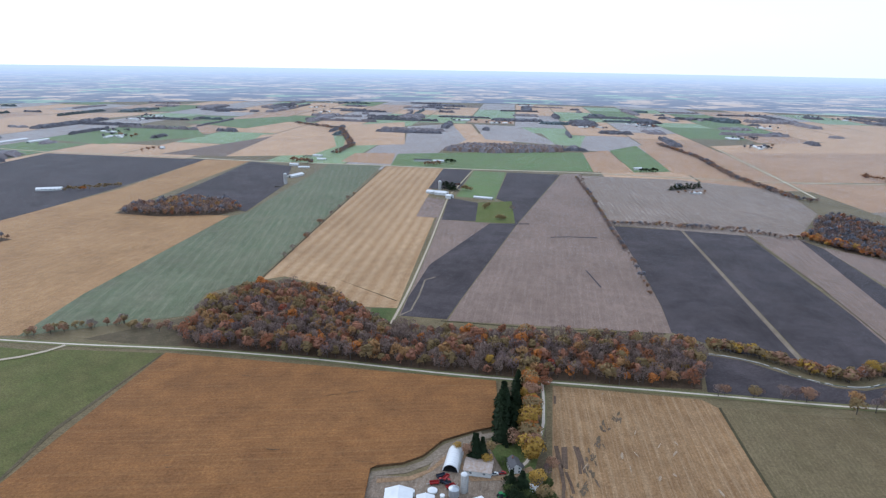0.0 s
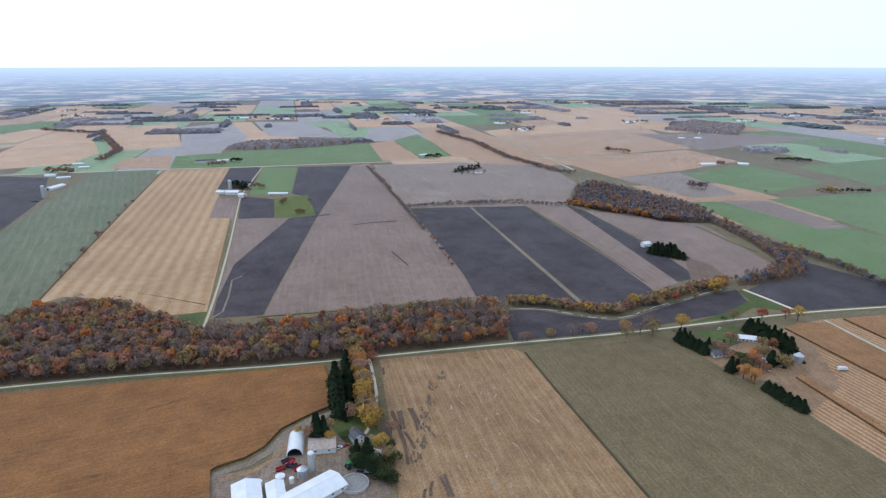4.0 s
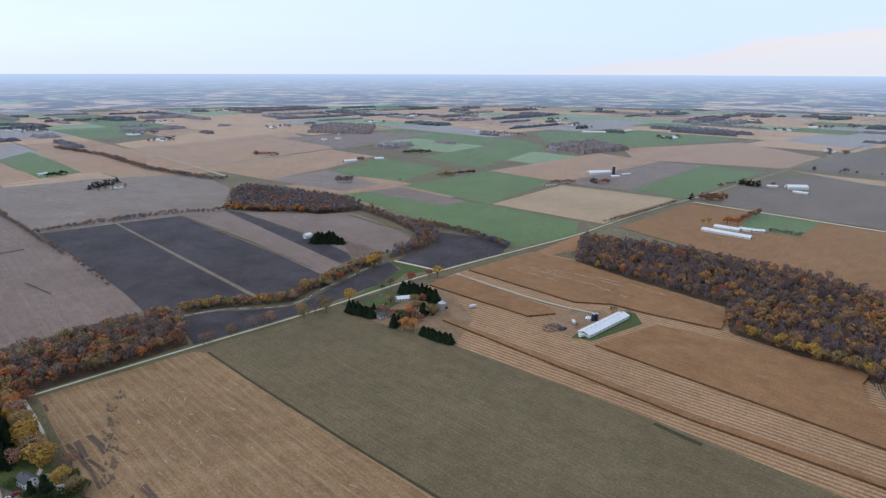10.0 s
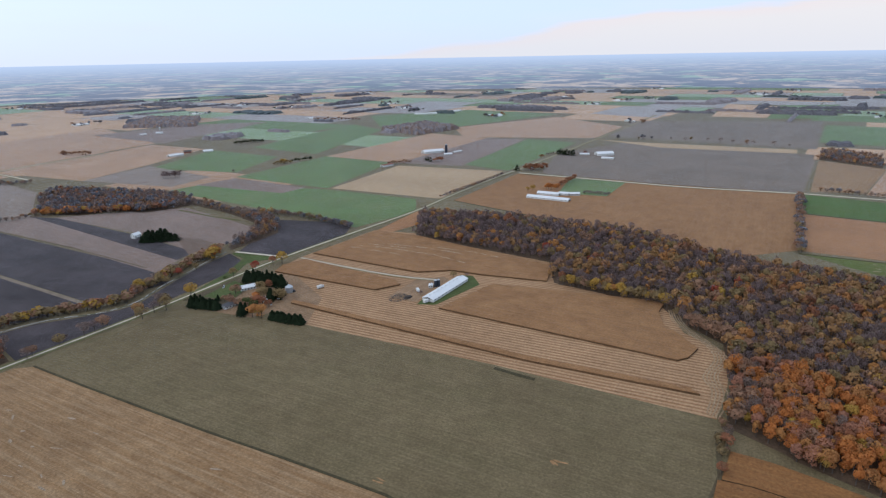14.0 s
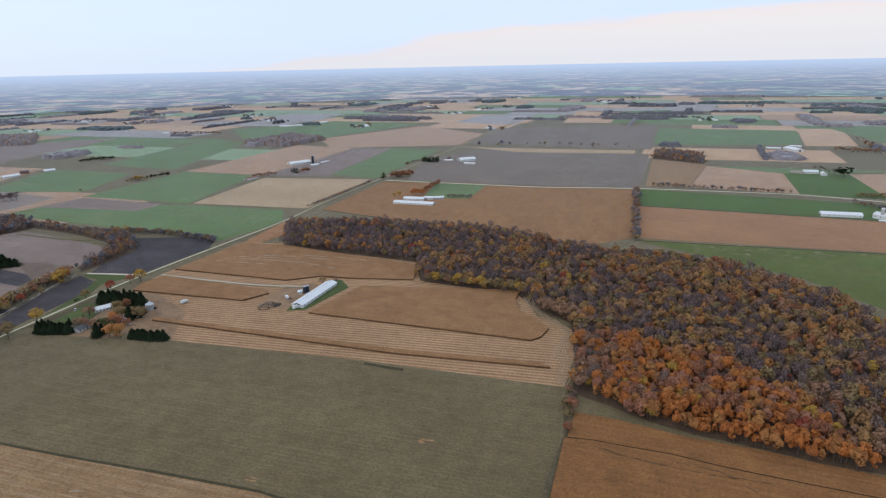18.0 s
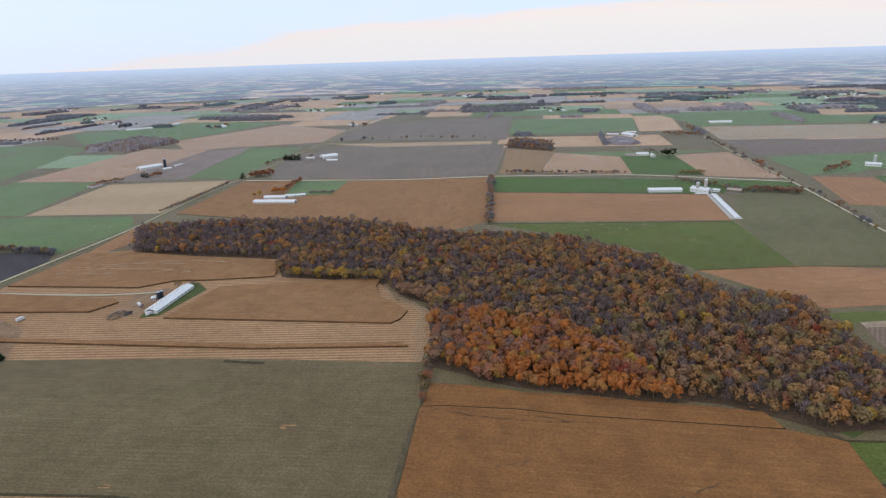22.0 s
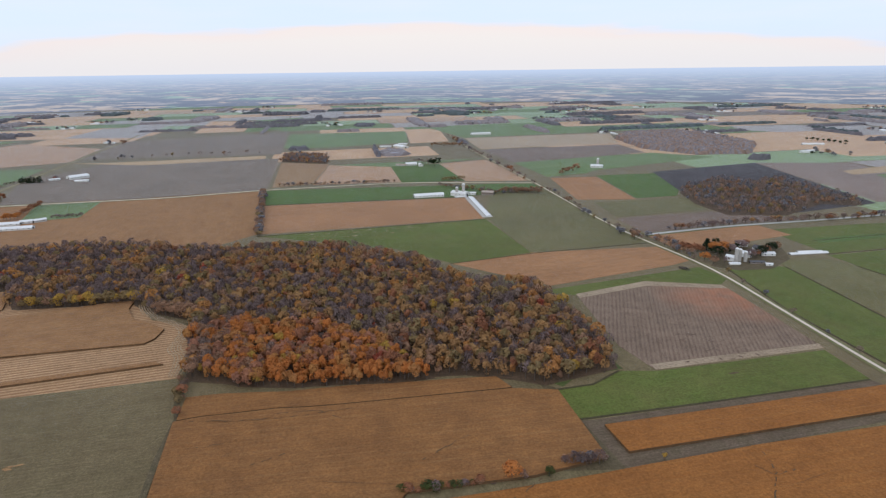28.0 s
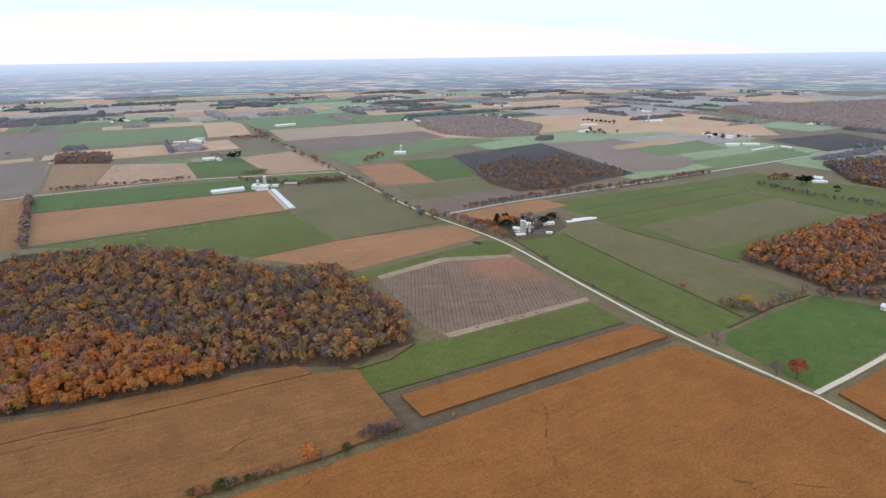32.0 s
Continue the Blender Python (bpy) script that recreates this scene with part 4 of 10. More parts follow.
field('tilled', [(481,936),(552,911),(465,520),(417,503),(457,723)], h=0, layer=2)
field('tilled_dark', [(546,913),(555,865),(527,662),(495,525),(462,521)], h=0, layer=3)
field('tilled', [(555,874),(595,826),(677,720),(616,530),(546,506),(495,530),(534,665)], h=0, layer=2)
field('dirt_brown', [(535,597),(544,561),(521,499),(474,510)], h=0, layer=4)
field('tilled_dark', [(236,512),(270,499),(296,474),(324,453),(346,449),(368,456),(410,466),(455,475),(506,478),(489,445),(445,428),(286,428),(214,441)], h=0, layer=2)
field('tilled_dark', [(515,472),(665,522),(686,407),(622,384),(528,404),(511,420)], h=0, layer=2)
field('lawn', [(443,429),(496,448),(505,474),(514,476),(519,417),(507,414),(483,431),(437,415),(370,414),(375,419)], h=0, layer=3)
field('lawn', [(-75,609),(-48,610),(-51,570),(-74,576)], h=0, layer=3)
field('rough', [(-332,522),(-252,581),(-227,516),(-244,508)], h=0, layer=1)
field('green_blue', [(73,1506),(150,1489),(99,1171),(24,1196)], h=0, layer=3)
field('green', [(65,1143),(130,1158),(118,986),(53,992)], h=0, layer=4)
field('tilled', [(-47,1024),(-33,1186),(5,1163),(-9,1015)], h=0, layer=3)
field('tilled_dark', [(10,1184),(67,1138),(53,996),(-3,1004)], h=0, layer=3)
field('tilled_dark', [(-2,1540),(71,1522),(34,1276),(-33,1270)], h=0, layer=3)
field('green_blue', [(-137,1571),(-134,1787),(189,1862),(417,1871),(371,1523),(60,1538)], h=0, layer=2)
field('straw_brown', [(417,1871),(509,1937),(467,1519),(369,1515)], h=0, layer=2)
field('green_blue', [(515,1937),(637,2069),(569,1541),(470,1520)], h=0, layer=2)
field('straw_brown', [(643,2070),(733,2132),(661,1444),(567,1524)], h=0, layer=2)
field('hazy_tan', [(893,2090),(1814,2410),(1096,1427),(785,1418)], h=0, layer=1)
field('tilled_dark', [(-1093,1361),(-1086,1685),(-628,1619),(-658,1242),(-703,930),(-740,851)], h=0, layer=1)
field('corn_gold', [(-628,1619),(-507,1616),(-556,1010),(-359,1008),(-396,637),(-392,528),(-464,522),(-728,837),(-649,1224)], h=0, layer=2)
field('tilled_dark', [(-502,1597),(-381,1533),(-337,1290),(-342,1038),(-519,1154)], h=0, layer=3)
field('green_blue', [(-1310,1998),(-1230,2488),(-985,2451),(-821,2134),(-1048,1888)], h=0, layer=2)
field('hazy_tan', [(-597,1682),(-649,2214),(-420,2330),(-337,1929),(-376,1730)], h=0, layer=2)
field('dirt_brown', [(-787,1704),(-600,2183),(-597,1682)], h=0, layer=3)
field('hazy_tan', [(-317,1945),(-401,2618),(-181,2808),(-129,2008)], h=0, layer=2)
field('hazy_grey', [(-126,1966),(-156,2604),(30,2763),(83,2194),(5,1888)], h=0, layer=2)
field('hazy_tan', [(30,2763),(115,2752),(133,2202),(73,2176)], h=0, layer=2)
field('hazy_grey', [(127,2754),(315,2689),(388,2039),(142,2186)], h=0, layer=2)
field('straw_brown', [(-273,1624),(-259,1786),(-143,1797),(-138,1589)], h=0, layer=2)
field('hazy_green', [(373,2431),(528,2344),(436,2005),(368,2080)], h=0, layer=3)
field('hazy_tan', [(-1920,2646),(-1801,2970),(-1367,3132),(-1514,2706),(-1551,2127)], h=0, layer=2)
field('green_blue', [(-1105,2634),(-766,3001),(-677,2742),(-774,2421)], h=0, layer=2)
field('ripe', [(634,355),(716,353),(800,348),(705,315),(655,334)], h=0, layer=2)
road('gravel_road', [(-582,528),(-415,519),(-341,509),(-244,507),(-107,489),(-9,468),(50,458),(88,455),(209,439),(307,423),(373,417),(425,414),(520,404),(669,374),(782,350),(900,343),(1139,313),(1138,308),(1415,271),(2025,191),(2431,143)], 2.3)
road('concession_road', [(-1440,1813),(-1100,1706),(-733,1653),(-442,1592),(-208,1574),(60,1529),(345,1504),(661,1430),(799,1406),(1079,1404)], 7)
road('gravel_road', [(1942,-903),(1512,-808),(952,-721),(665,-668),(539,-652),(429,-651),(382,-646),(261,-614),(173,-592),(104,-575),(-7,-568),(-58,-552),(-101,-541)], 3.2)
road('paved_road', [(544,-671),(540,-803),(517,-945),(481,-1280),(438,-1663),(394,-1915)], 7)
road('gravel_road', [(1139,291),(1094,-33),(1101,-210),(1070,-481),(958,-724)], 6)
road('lane', [(-51,566),(-47,592),(-37,675),(-19,862),(8,1189),(72,1522)], 2.6)
road('driveway', [(-6,-568),(-12,-612),(-14,-680),(-21,-758)], 4)
road('dirt_road', [(522,382),(514,338),(507,274),(501,222),(509,196)], 4)
road('driveway', [(517,405),(519,439),(513,475)], 4)
road('driveway', [(83,452),(77,395),(72,359),(60,341),(43,331)], 2.2)
road('dirt_road', [(-466,442),(-384,475),(-357,482),(-343,494),(-340,508)], 3.5)
road('concession_road', [(880,1991),(788,1411),(756,1235)], 5)
field('ditch', [(215,419),(208,352),(203,295),(197,224),(193,160),(190,121),(187,83),(177,39),(175,39),(185,83),(188,121),(191,160),(195,224),(201,295),(206,352),(213,419)], h=0, layer=6)
field('rough', [(318,-86),(272,-90),(228,-81),(174,-74),(146,-70),(146,-66),(174,-70),(228,-77),(272,-86),(318,-84)], h=0, layer=4)
field('rough', [(-245,494),(-252,460),(-268,373),(-269,310),(-271,310),(-272,373),(-254,460),(-247,494)], h=0, layer=4)
field('ditch', [(348,74),(344,53),(342,40),(338,40),(340,53),(344,74)], h=0, layer=4)
field('path_tan', [(46,379),(27,371),(6,359),(-7,343),(-21,334),(-41,331),(-45,320),(-51,322),(-43,335),(-23,340),(-11,347),(2,365),(25,377),(44,383)], h=0, layer=6)
field('dirt', [(48,369),(30,363),(8,352),(-5,336),(-17,327),(-39,324),(-39,328),(-19,331),(-7,338),(6,356),(28,367),(48,373)], h=0, layer=5)
field('dirt', [(28,363),(14,348),(22,331),(42,333),(59,343),(61,339),(44,329),(20,327),(10,348),(24,365)], h=0, layer=5)
field('wet_soil', [(85,365),(83,353),(81,342),(79,342),(81,353),(83,365)], h=0, layer=5)
field('wet_soil', [(87,365),(85,353),(83,341),(81,341),(83,353),(85,365)], h=0, layer=5)
field('wet_soil', [(93,366),(93,350),(91,336),(89,336),(91,350),(91,366)], h=0, layer=5)
field('wet_soil', [(95,365),(95,350),(94,337),(92,337),(93,350),(93,365)], h=0, layer=5)
field('wet_soil', [(82,338),(83,327),(83,317),(81,317),(81,327),(80,338)], h=0, layer=5)
field('wet_soil', [(91,433),(90,427),(89,421),(87,421),(88,427),(89,433)], h=0, layer=5)
field('wet_soil', [(89,285),(89,275),(88,266),(86,266),(87,275),(87,285)], h=0, layer=5)
field('wet_soil', [(92,286),(91,275),(90,265),(88,265),(89,275),(90,286)], h=0, layer=5)
field('wet_soil', [(83,282),(80,276),(78,270),(76,270),(78,276),(81,282)], h=0, layer=5)
field('wet_soil', [(77,277),(75,273),(73,268),(71,268),(73,273),(75,277)], h=0, layer=5)
field('tilled_dark', [(163,906),(191,910),(234,908),(234,902),(191,906),(163,902)], h=0, layer=4)
field('tilled_dark', [(184,747),(188,685),(186,685),(182,747)], h=0, layer=4)
field('tilled_dark', [(115,985),(141,987),(141,981),(115,979)], h=0, layer=5)
field('path_tan', [(-46,590),(-34,604),(-27,649),(-22,701),(-10,713),(-8,711),(-20,701),(-25,649),(-32,604),(-44,588)], h=0, layer=4)
field('pasture', [(662,719),(646,626),(644,579),(640,579),(642,626),(658,719)], h=0, layer=4)
field('rough', [(477,940),(454,695),(428,533),(426,533),(452,695),(475,940)], h=0, layer=4)
field('greygreen2', [(876,-552),(707,-518),(624,-502),(528,-491),(528,-487),(624,-498),(707,-514),(876,-548)], h=0, layer=4)
field('path_tan', [(862,-545),(727,-516),(727,-514),(862,-543)], h=0, layer=5)
field('dirt_brown', [(284,-464),(278,-464),(278,-462),(284,-462)], h=0, layer=6)
field('dirt_brown', [(270,-463),(265,-463),(265,-461),(270,-461)], h=0, layer=6)
field('dirt_brown', [(254,-464),(249,-465),(249,-463),(254,-462)], h=0, layer=6)
field('dirt_brown', [(261,-498),(256,-500),(256,-498),(261,-496)], h=0, layer=6)
field('dirt_brown', [(242,-505),(237,-507),(237,-505),(242,-503)], h=0, layer=6)
field('dirt_brown', [(235,-452),(230,-452),(230,-450),(235,-450)], h=0, layer=6)
field('dirt_brown', [(227,-486),(223,-487),(223,-485),(227,-484)], h=0, layer=6)
field('dirt_brown', [(212,-489),(209,-489),(209,-487),(212,-487)], h=0, layer=6)
field('dirt_brown', [(210,-506),(206,-507),(206,-505),(210,-504)], h=0, layer=6)
field('dirt_brown', [(208,-521),(204,-522),(204,-520),(208,-519)], h=0, layer=6)
field('dirt_brown', [(250,-485),(246,-486),(246,-484),(250,-483)], h=0, layer=6)
field('rough', [(402,-653),(465,-744),(432,-792),(388,-759),(367,-708),(377,-670)], h=0, layer=4)
field('ditch', [(339,-806),(251,-799),(167,-789),(167,-787),(251,-797),(339,-804)], h=0, layer=6)
field('ditch', [(368,-730),(208,-684),(88,-653),(88,-651),(208,-682),(368,-728)], h=0, layer=6)
field('ditch', [(399,-668),(268,-622),(167,-601),(92,-587),(92,-585),(167,-599),(268,-620),(399,-666)], h=0, layer=6)
field('ditch', [(387,-816),(366,-972),(347,-1153),(345,-1153),(364,-972),(385,-816)], h=0, layer=6)
field('ditch', [(438,-852),(405,-1139),(403,-1139),(436,-852)], h=0, layer=6)
field('ditch', [(342,-1146),(182,-1117),(182,-1115),(342,-1144)], h=0, layer=6)
field('ditch', [(176,-337),(162,-438),(146,-564),(144,-564),(160,-438),(174,-337)], h=0, layer=6)
field('ditch', [(76,-749),(83,-696),(84,-621),(86,-621),(85,-696),(78,-749)], h=0, layer=6)
field('ditch', [(216,-340),(213,-372),(224,-402),(222,-402),(211,-372),(214,-340)], h=0, layer=6)
field('ditch', [(743,-170),(727,-365),(716,-507),(714,-507),(725,-365),(741,-170)], h=0, layer=6)
field('ditch', [(524,-379),(526,-488),(510,-654),(508,-654),(524,-488),(522,-379)], h=0, layer=6)
field('ditch', [(955,-196),(920,-390),(885,-548),(883,-548),(918,-390),(953,-196)], h=0, layer=6)
field('ditch', [(-121,694),(-50,632),(-50,630),(-121,694)], h=0, layer=6)
field('ditch', [(-1,579),(119,561),(219,556),(219,554),(119,559),(-1,577)], h=0, layer=6)
field('ditch', [(-148,1552),(-197,947),(-216,691),(-218,691),(-199,947),(-150,1552)], h=0, layer=6)
field('ditch', [(868,322),(790,113),(704,-105),(702,-105),(788,113),(866,322)], h=0, layer=6)
field('ditch', [(1129,287),(1114,15),(1097,-210),(1095,-210),(1112,15),(1127,287)], h=0, layer=6)
field('lawn', [(227,-344),(240,-364),(241,-407),(225,-407),(226,-366),(217,-350)], h=0, layer=3)
creek([(243,512),(257,507),(274,500),(289,488),(298,477),(308,465),(326,456),(346,452),(366,459),(389,466),(410,469),(433,472),(455,478),(478,481),(509,486)], 1.3)
field('wet_soil', [(81,366),(80,342),(78,320),(76,320),(77,342),(78,366)], h=0, layer=5)
field('wet_soil', [(79,334),(77,318),(74,302),(72,303),(75,319),(78,334)], h=0, layer=5)
for fx, fy in ((130, 402), (118, 388), (110, 373), (103, 356), (96, 340), (89, 323), (80, 309)):
    flecks('track', fx, fy, 2.2, 4.5, 9, 'brown trampled line across the stubble')
flecks('straw', 712, -325, 12, 42, 34, 'pale dead straw spots in the green field')
flecks('corn_gold', 249, 3, 1.6, 1.6, 5, 'pale yellow straw spots in the hay field')
flecks('corn_gold', 195, 92, 1.2, 1.2, 3, 'pale yellow straw spots in the hay field')
flecks('headland', 135, 330, 24, 50, 24, 'pale chaff spots on the stubble')
flecks('wet_soil', 250, -490, 26, 22, 16, 'dark damp spots between the straw rows')
flecks('wet_soil', 150, -262, 7, 12, 7, 'dark trampled spots in the corn stubble')
swaths([(512,-41),(484,-46),(462,-62),(442,-78),(422,-83),(400,-76),(387,-73),(374,-81),(356,-80),(339,-78)], [(513,-50),(478,-59),(457,-77),(431,-94),(412,-94),(401,-86),(384,-87),(375,-94),(352,-92),(333,-87)], 5, 'pale straw rows curving along the wood edge')

# ---- far patchwork of fields beyond the plan ----
def patchwork():
    rnd = random.Random(11)
    # mostly the far kinds, whose colours carry the haze
    kinds = ["straw_brown"] * 2 + ["hazy_tan"] * 7 + ["hazy_grey"] * 4 + ["hazy_green"] * 4 + ["tilled_grey"] * 1 + ["green_blue"] * 2
    ax, ay = Vector((0.985, -0.175)), Vector((0.11, 0.994))
    sheets = {}
    for i in range(-22, 22):
        u0 = i * 215
        v = -4600 + rnd.uniform(0, 300)
        while v < 4600:
            dv = rnd.choice((230, 330, 450, 620))
            c = ax * (u0 + 107) + ay * (v + dv / 2)
            taken = c.length < 1150 or any(inside(q, np.array([c.x]), np.array([c.y]))[0] for q in FIELD_POLYS)
            if c.length < 4250 and not taken:
                g = 3
                quad = [ax * (u0 + a) + ay * (v + b) for a, b in ((g, g), (215 - g, g), (215 - g, dv - g), (g, dv - g))]
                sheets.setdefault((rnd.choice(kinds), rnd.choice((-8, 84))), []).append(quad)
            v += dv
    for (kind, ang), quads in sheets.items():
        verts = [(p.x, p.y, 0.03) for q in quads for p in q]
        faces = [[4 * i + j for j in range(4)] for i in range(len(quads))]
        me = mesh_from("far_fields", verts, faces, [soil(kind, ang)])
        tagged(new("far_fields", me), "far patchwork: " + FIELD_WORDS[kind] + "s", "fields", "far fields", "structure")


patchwork()



# ---- trees ----
def clump_quads(rng, centres, normals, size, slim=1.0, upright=False):
    """Small flat leaf clusters at the centres, turned roughly outward; upright ones are twigs that point up and out."""
    n = len(centres)
    if upright:
        a = normals * 0.6 + np.array([0, 0, 0.8]) + rng.normal(0, 0.35, (n, 3))
        a /= np.linalg.norm(a, axis=1)[:, None] + 1e-9
        nrm = normals + rng.normal(0, 0.4, (n, 3))
        nrm -= a * (nrm * a).sum(1)[:, None]
    else:
        nrm = normals + rng.normal(0, 0.45, (n, 3))
        a = np.cross(nrm, rng.normal(0, 1, (n, 3)))
        a /= np.linalg.norm(a, axis=1)[:, None] + 1e-9
    nrm /= np.linalg.norm(nrm, axis=1)[:, None] + 1e-9
    nrm *= np.where((nrm * normals).sum(1) < 0, -1.0, 1.0)[:, None]
    b = np.cross(nrm, a)
    s = size * rng.uniform(0.6, 1.35, (n, 1))
    t = s * slim
    j = rng.uniform(0.65, 1.1, (4, n, 1))
    v = np.stack([centres - a * s * j[0] - b * t * 0.4, centres + a * s * 0.35 - b * t * j[1], centres + a * s * j[2] + b * t * 0.4, centres - a * s * 0.3 + b * t * j[3]], 1)
    return v.reshape(-1, 3), np.arange(4 * n).reshape(n, 4)


def cone_mesh(p, q, r0, r1, sides=5):
    p, q = np.array(p, float), np.array(q, float)
    d = q - p
    d /= np.linalg.norm(d)
    a = np.cross(d, (0.3, 0.9, 0.2))
    a /= np.linalg.norm(a)
    b = np.cross(d, a)
    ang = np.arange(sides) * 2 * math.pi / sides
    ring = np.cos(ang)[:, None] * a + np.sin(ang)[:, None] * b
    v = np.concatenate([p + ring * r0, q + ring * r1])
    f = [[i, (i + 1) % sides, sides + (i + 1) % sides, sides + i] for i in range(sides)]
    return v, np.array(f)


def tree_shape(seed, style, leaves, low=False):
    """Arrays of a tree one metre high: verts, quads, per quad 0 for wood or 1 for leaves, and the soft normals of the crown."""
    rng = np.random.default_rng(seed)
    V, Fq, M, N = [], [], [], []

    def put(v, f, m, n):
        Fq.append(f + sum(len(x) for x in V))
        V.append(v)
        M.append(np.full(len(f), m))
        N.append(n / (np.linalg.norm(n, axis=1)[:, None] + 1e-9))

    def limb(p, q, r0, r1, sides):
        v, f = cone_mesh(p, q, r0, r1, sides)
        mid = np.concatenate([np.tile(p, (sides, 1)), np.tile(q, (sides, 1))])
        put(v, f, 0, v - mid)

    limb((0, 0, 0), (rng.uniform(-.02, .02), rng.uniform(-.02, .02), 0.55), 0.024, 0.012, 4 if low else 6)
    if style == "spruce":
        h = rng.uniform(0.04, 1.0, leaves) ** 0.9
        r = (1 - h) * 0.20 * (0.85 + 0.3 * ((h * 7) % 1 < 0.5)) * rng.uniform(0.55, 1.05, leaves)
        an = rng.uniform(0, 2 * math.pi, leaves)
        pts = np.stack([r * np.cos(an), r * np.sin(an), h], 1)
        nrm = np.stack([np.cos(an), np.sin(an), np.full(leaves, 0.5)], 1)
        put(*clump_quads(rng, pts, nrm, 0.050 if not low else 0.075), 1, np.repeat(nrm, 4, 0))
    else:
        wide = {"round": 0.345, "tall": 0.225, "bare": 0.30, "shrub": 0.46}[style]
        base = {"round": 0.14, "tall": 0.10, "bare": 0.15, "shrub": 0.06}[style]
        heart = np.array([0, 0, base + (1 - base) * 0.50])
        reach = np.array([wide * 0.58, wide * 0.58, (1 - base) * 0.32])
        count = int(rng.integers(11, 17))
        aim = rng.normal(0, 1, (count, 3))
        aim[:, 2] = np.abs(aim[:, 2]) * 1.1 - 0.35
        aim /= np.linalg.norm(aim, axis=1)[:, None]
        hubs = heart + aim * reach * rng.uniform(0.72, 1.12, (count, 1))
        size = wide * rng.uniform(0.42, 0.62, count)
        if not low:
            for hub in hubs[:6]:
                limb((0, 0, rng.uniform(0.2, 0.42)), hub, 0.011, 0.004, 3)
        pick = rng.integers(0, count, leaves)
        d = rng.normal(0, 1, (leaves, 3))
        d += aim[pick] * 0.8
        d /= np.linalg.norm(d, axis=1)[:, None]
        pts = hubs[pick] + d * size[pick][:, None] * rng.uniform(0.78, 1.05, (leaves, 1)) * np.array([1, 1, 0.9])
        pts[:, 2] = np.clip(pts[:, 2], 0.05, 1.0)
        soft = d * 0.55 + (pts - heart) / reach * 0.45 + np.array([0, 0, 0.12])
        span = 0.062 * math.sqrt(170 / leaves)
        if style == "bare":
            put(*clump_quads(rng, pts, d, span * 1.05, 0.36, True), 1, np.repeat(soft, 4, 0))
        else:
            put(*clump_quads(rng, pts, d, span), 1, np.repeat(soft, 4, 0))
    return np.concatenate(V), np.concatenate(Fq), np.concatenate(M), np.concatenate(N)


SHAPES = {}


def shape(style, i, quality):
    key = (style, i, quality)
    if key not in SHAPES:
        leaves = {"single": 640, "near": 230, "mid": 90, "far": 45, "tiny": 22}[quality]
        SHAPES[key] = tree_shape(100 + i * 7 + len(style), style, leaves, quality in ("far", "tiny"))
    return SHAPES[key]


# share of leaf colours in each kind of wood
MIXES = {
    "forest": [("bare", 0.50), ("ochre", 0.14), ("brown", 0.14), ("olive", 0.10), ("rust", 0.05), ("amber", 0.04), ("yellow", 0.02), ("red", 0.01)],
    "maple": [("orange", 0.36), ("amber", 0.18), ("salmon", 0.22), ("rust", 0.08), ("red", 0.015), ("yellow", 0.025), ("bare_light", 0.08), ("brown", 0.04)],
    "creek": [("bare_light", 0.35), ("bare", 0.08), ("salmon", 0.17), ("rust", 0.09), ("olive", 0.15), ("ochre", 0.07), ("orange", 0.045), ("red", 0.01), ("yellow", 0.01), ("brown", 0.025)],
    "river": [("olive", 0.40), ("brown", 0.30), ("bare_light", 0.17), ("yellow", 0.05), ("rust", 0.08)],
    "maple_far": [("orange", 0.20), ("salmon", 0.25), ("amber", 0.15), ("brown", 0.18), ("bare_light", 0.22)],
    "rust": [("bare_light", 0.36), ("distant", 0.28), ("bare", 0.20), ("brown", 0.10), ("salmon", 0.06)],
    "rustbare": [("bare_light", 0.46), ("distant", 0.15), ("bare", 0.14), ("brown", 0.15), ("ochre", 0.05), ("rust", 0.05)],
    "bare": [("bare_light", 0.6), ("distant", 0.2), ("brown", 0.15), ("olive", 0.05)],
    "olive": [("olive", 0.5), ("bare", 0.3), ("brown", 0.2)],
    "shrub": [("green", 0.35), ("bare", 0.3), ("rust", 0.2), ("brown", 0.15)],
    "spruce": [("spruce", 1.0)],
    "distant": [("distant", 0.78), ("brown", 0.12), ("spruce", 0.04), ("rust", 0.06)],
}


def choose(rnd, mix):
    r = rnd.random()
    for k, w in MIXES[mix]:
        r -= w
        if r <= 0:
            return k
    return MIXES[mix][0][0]


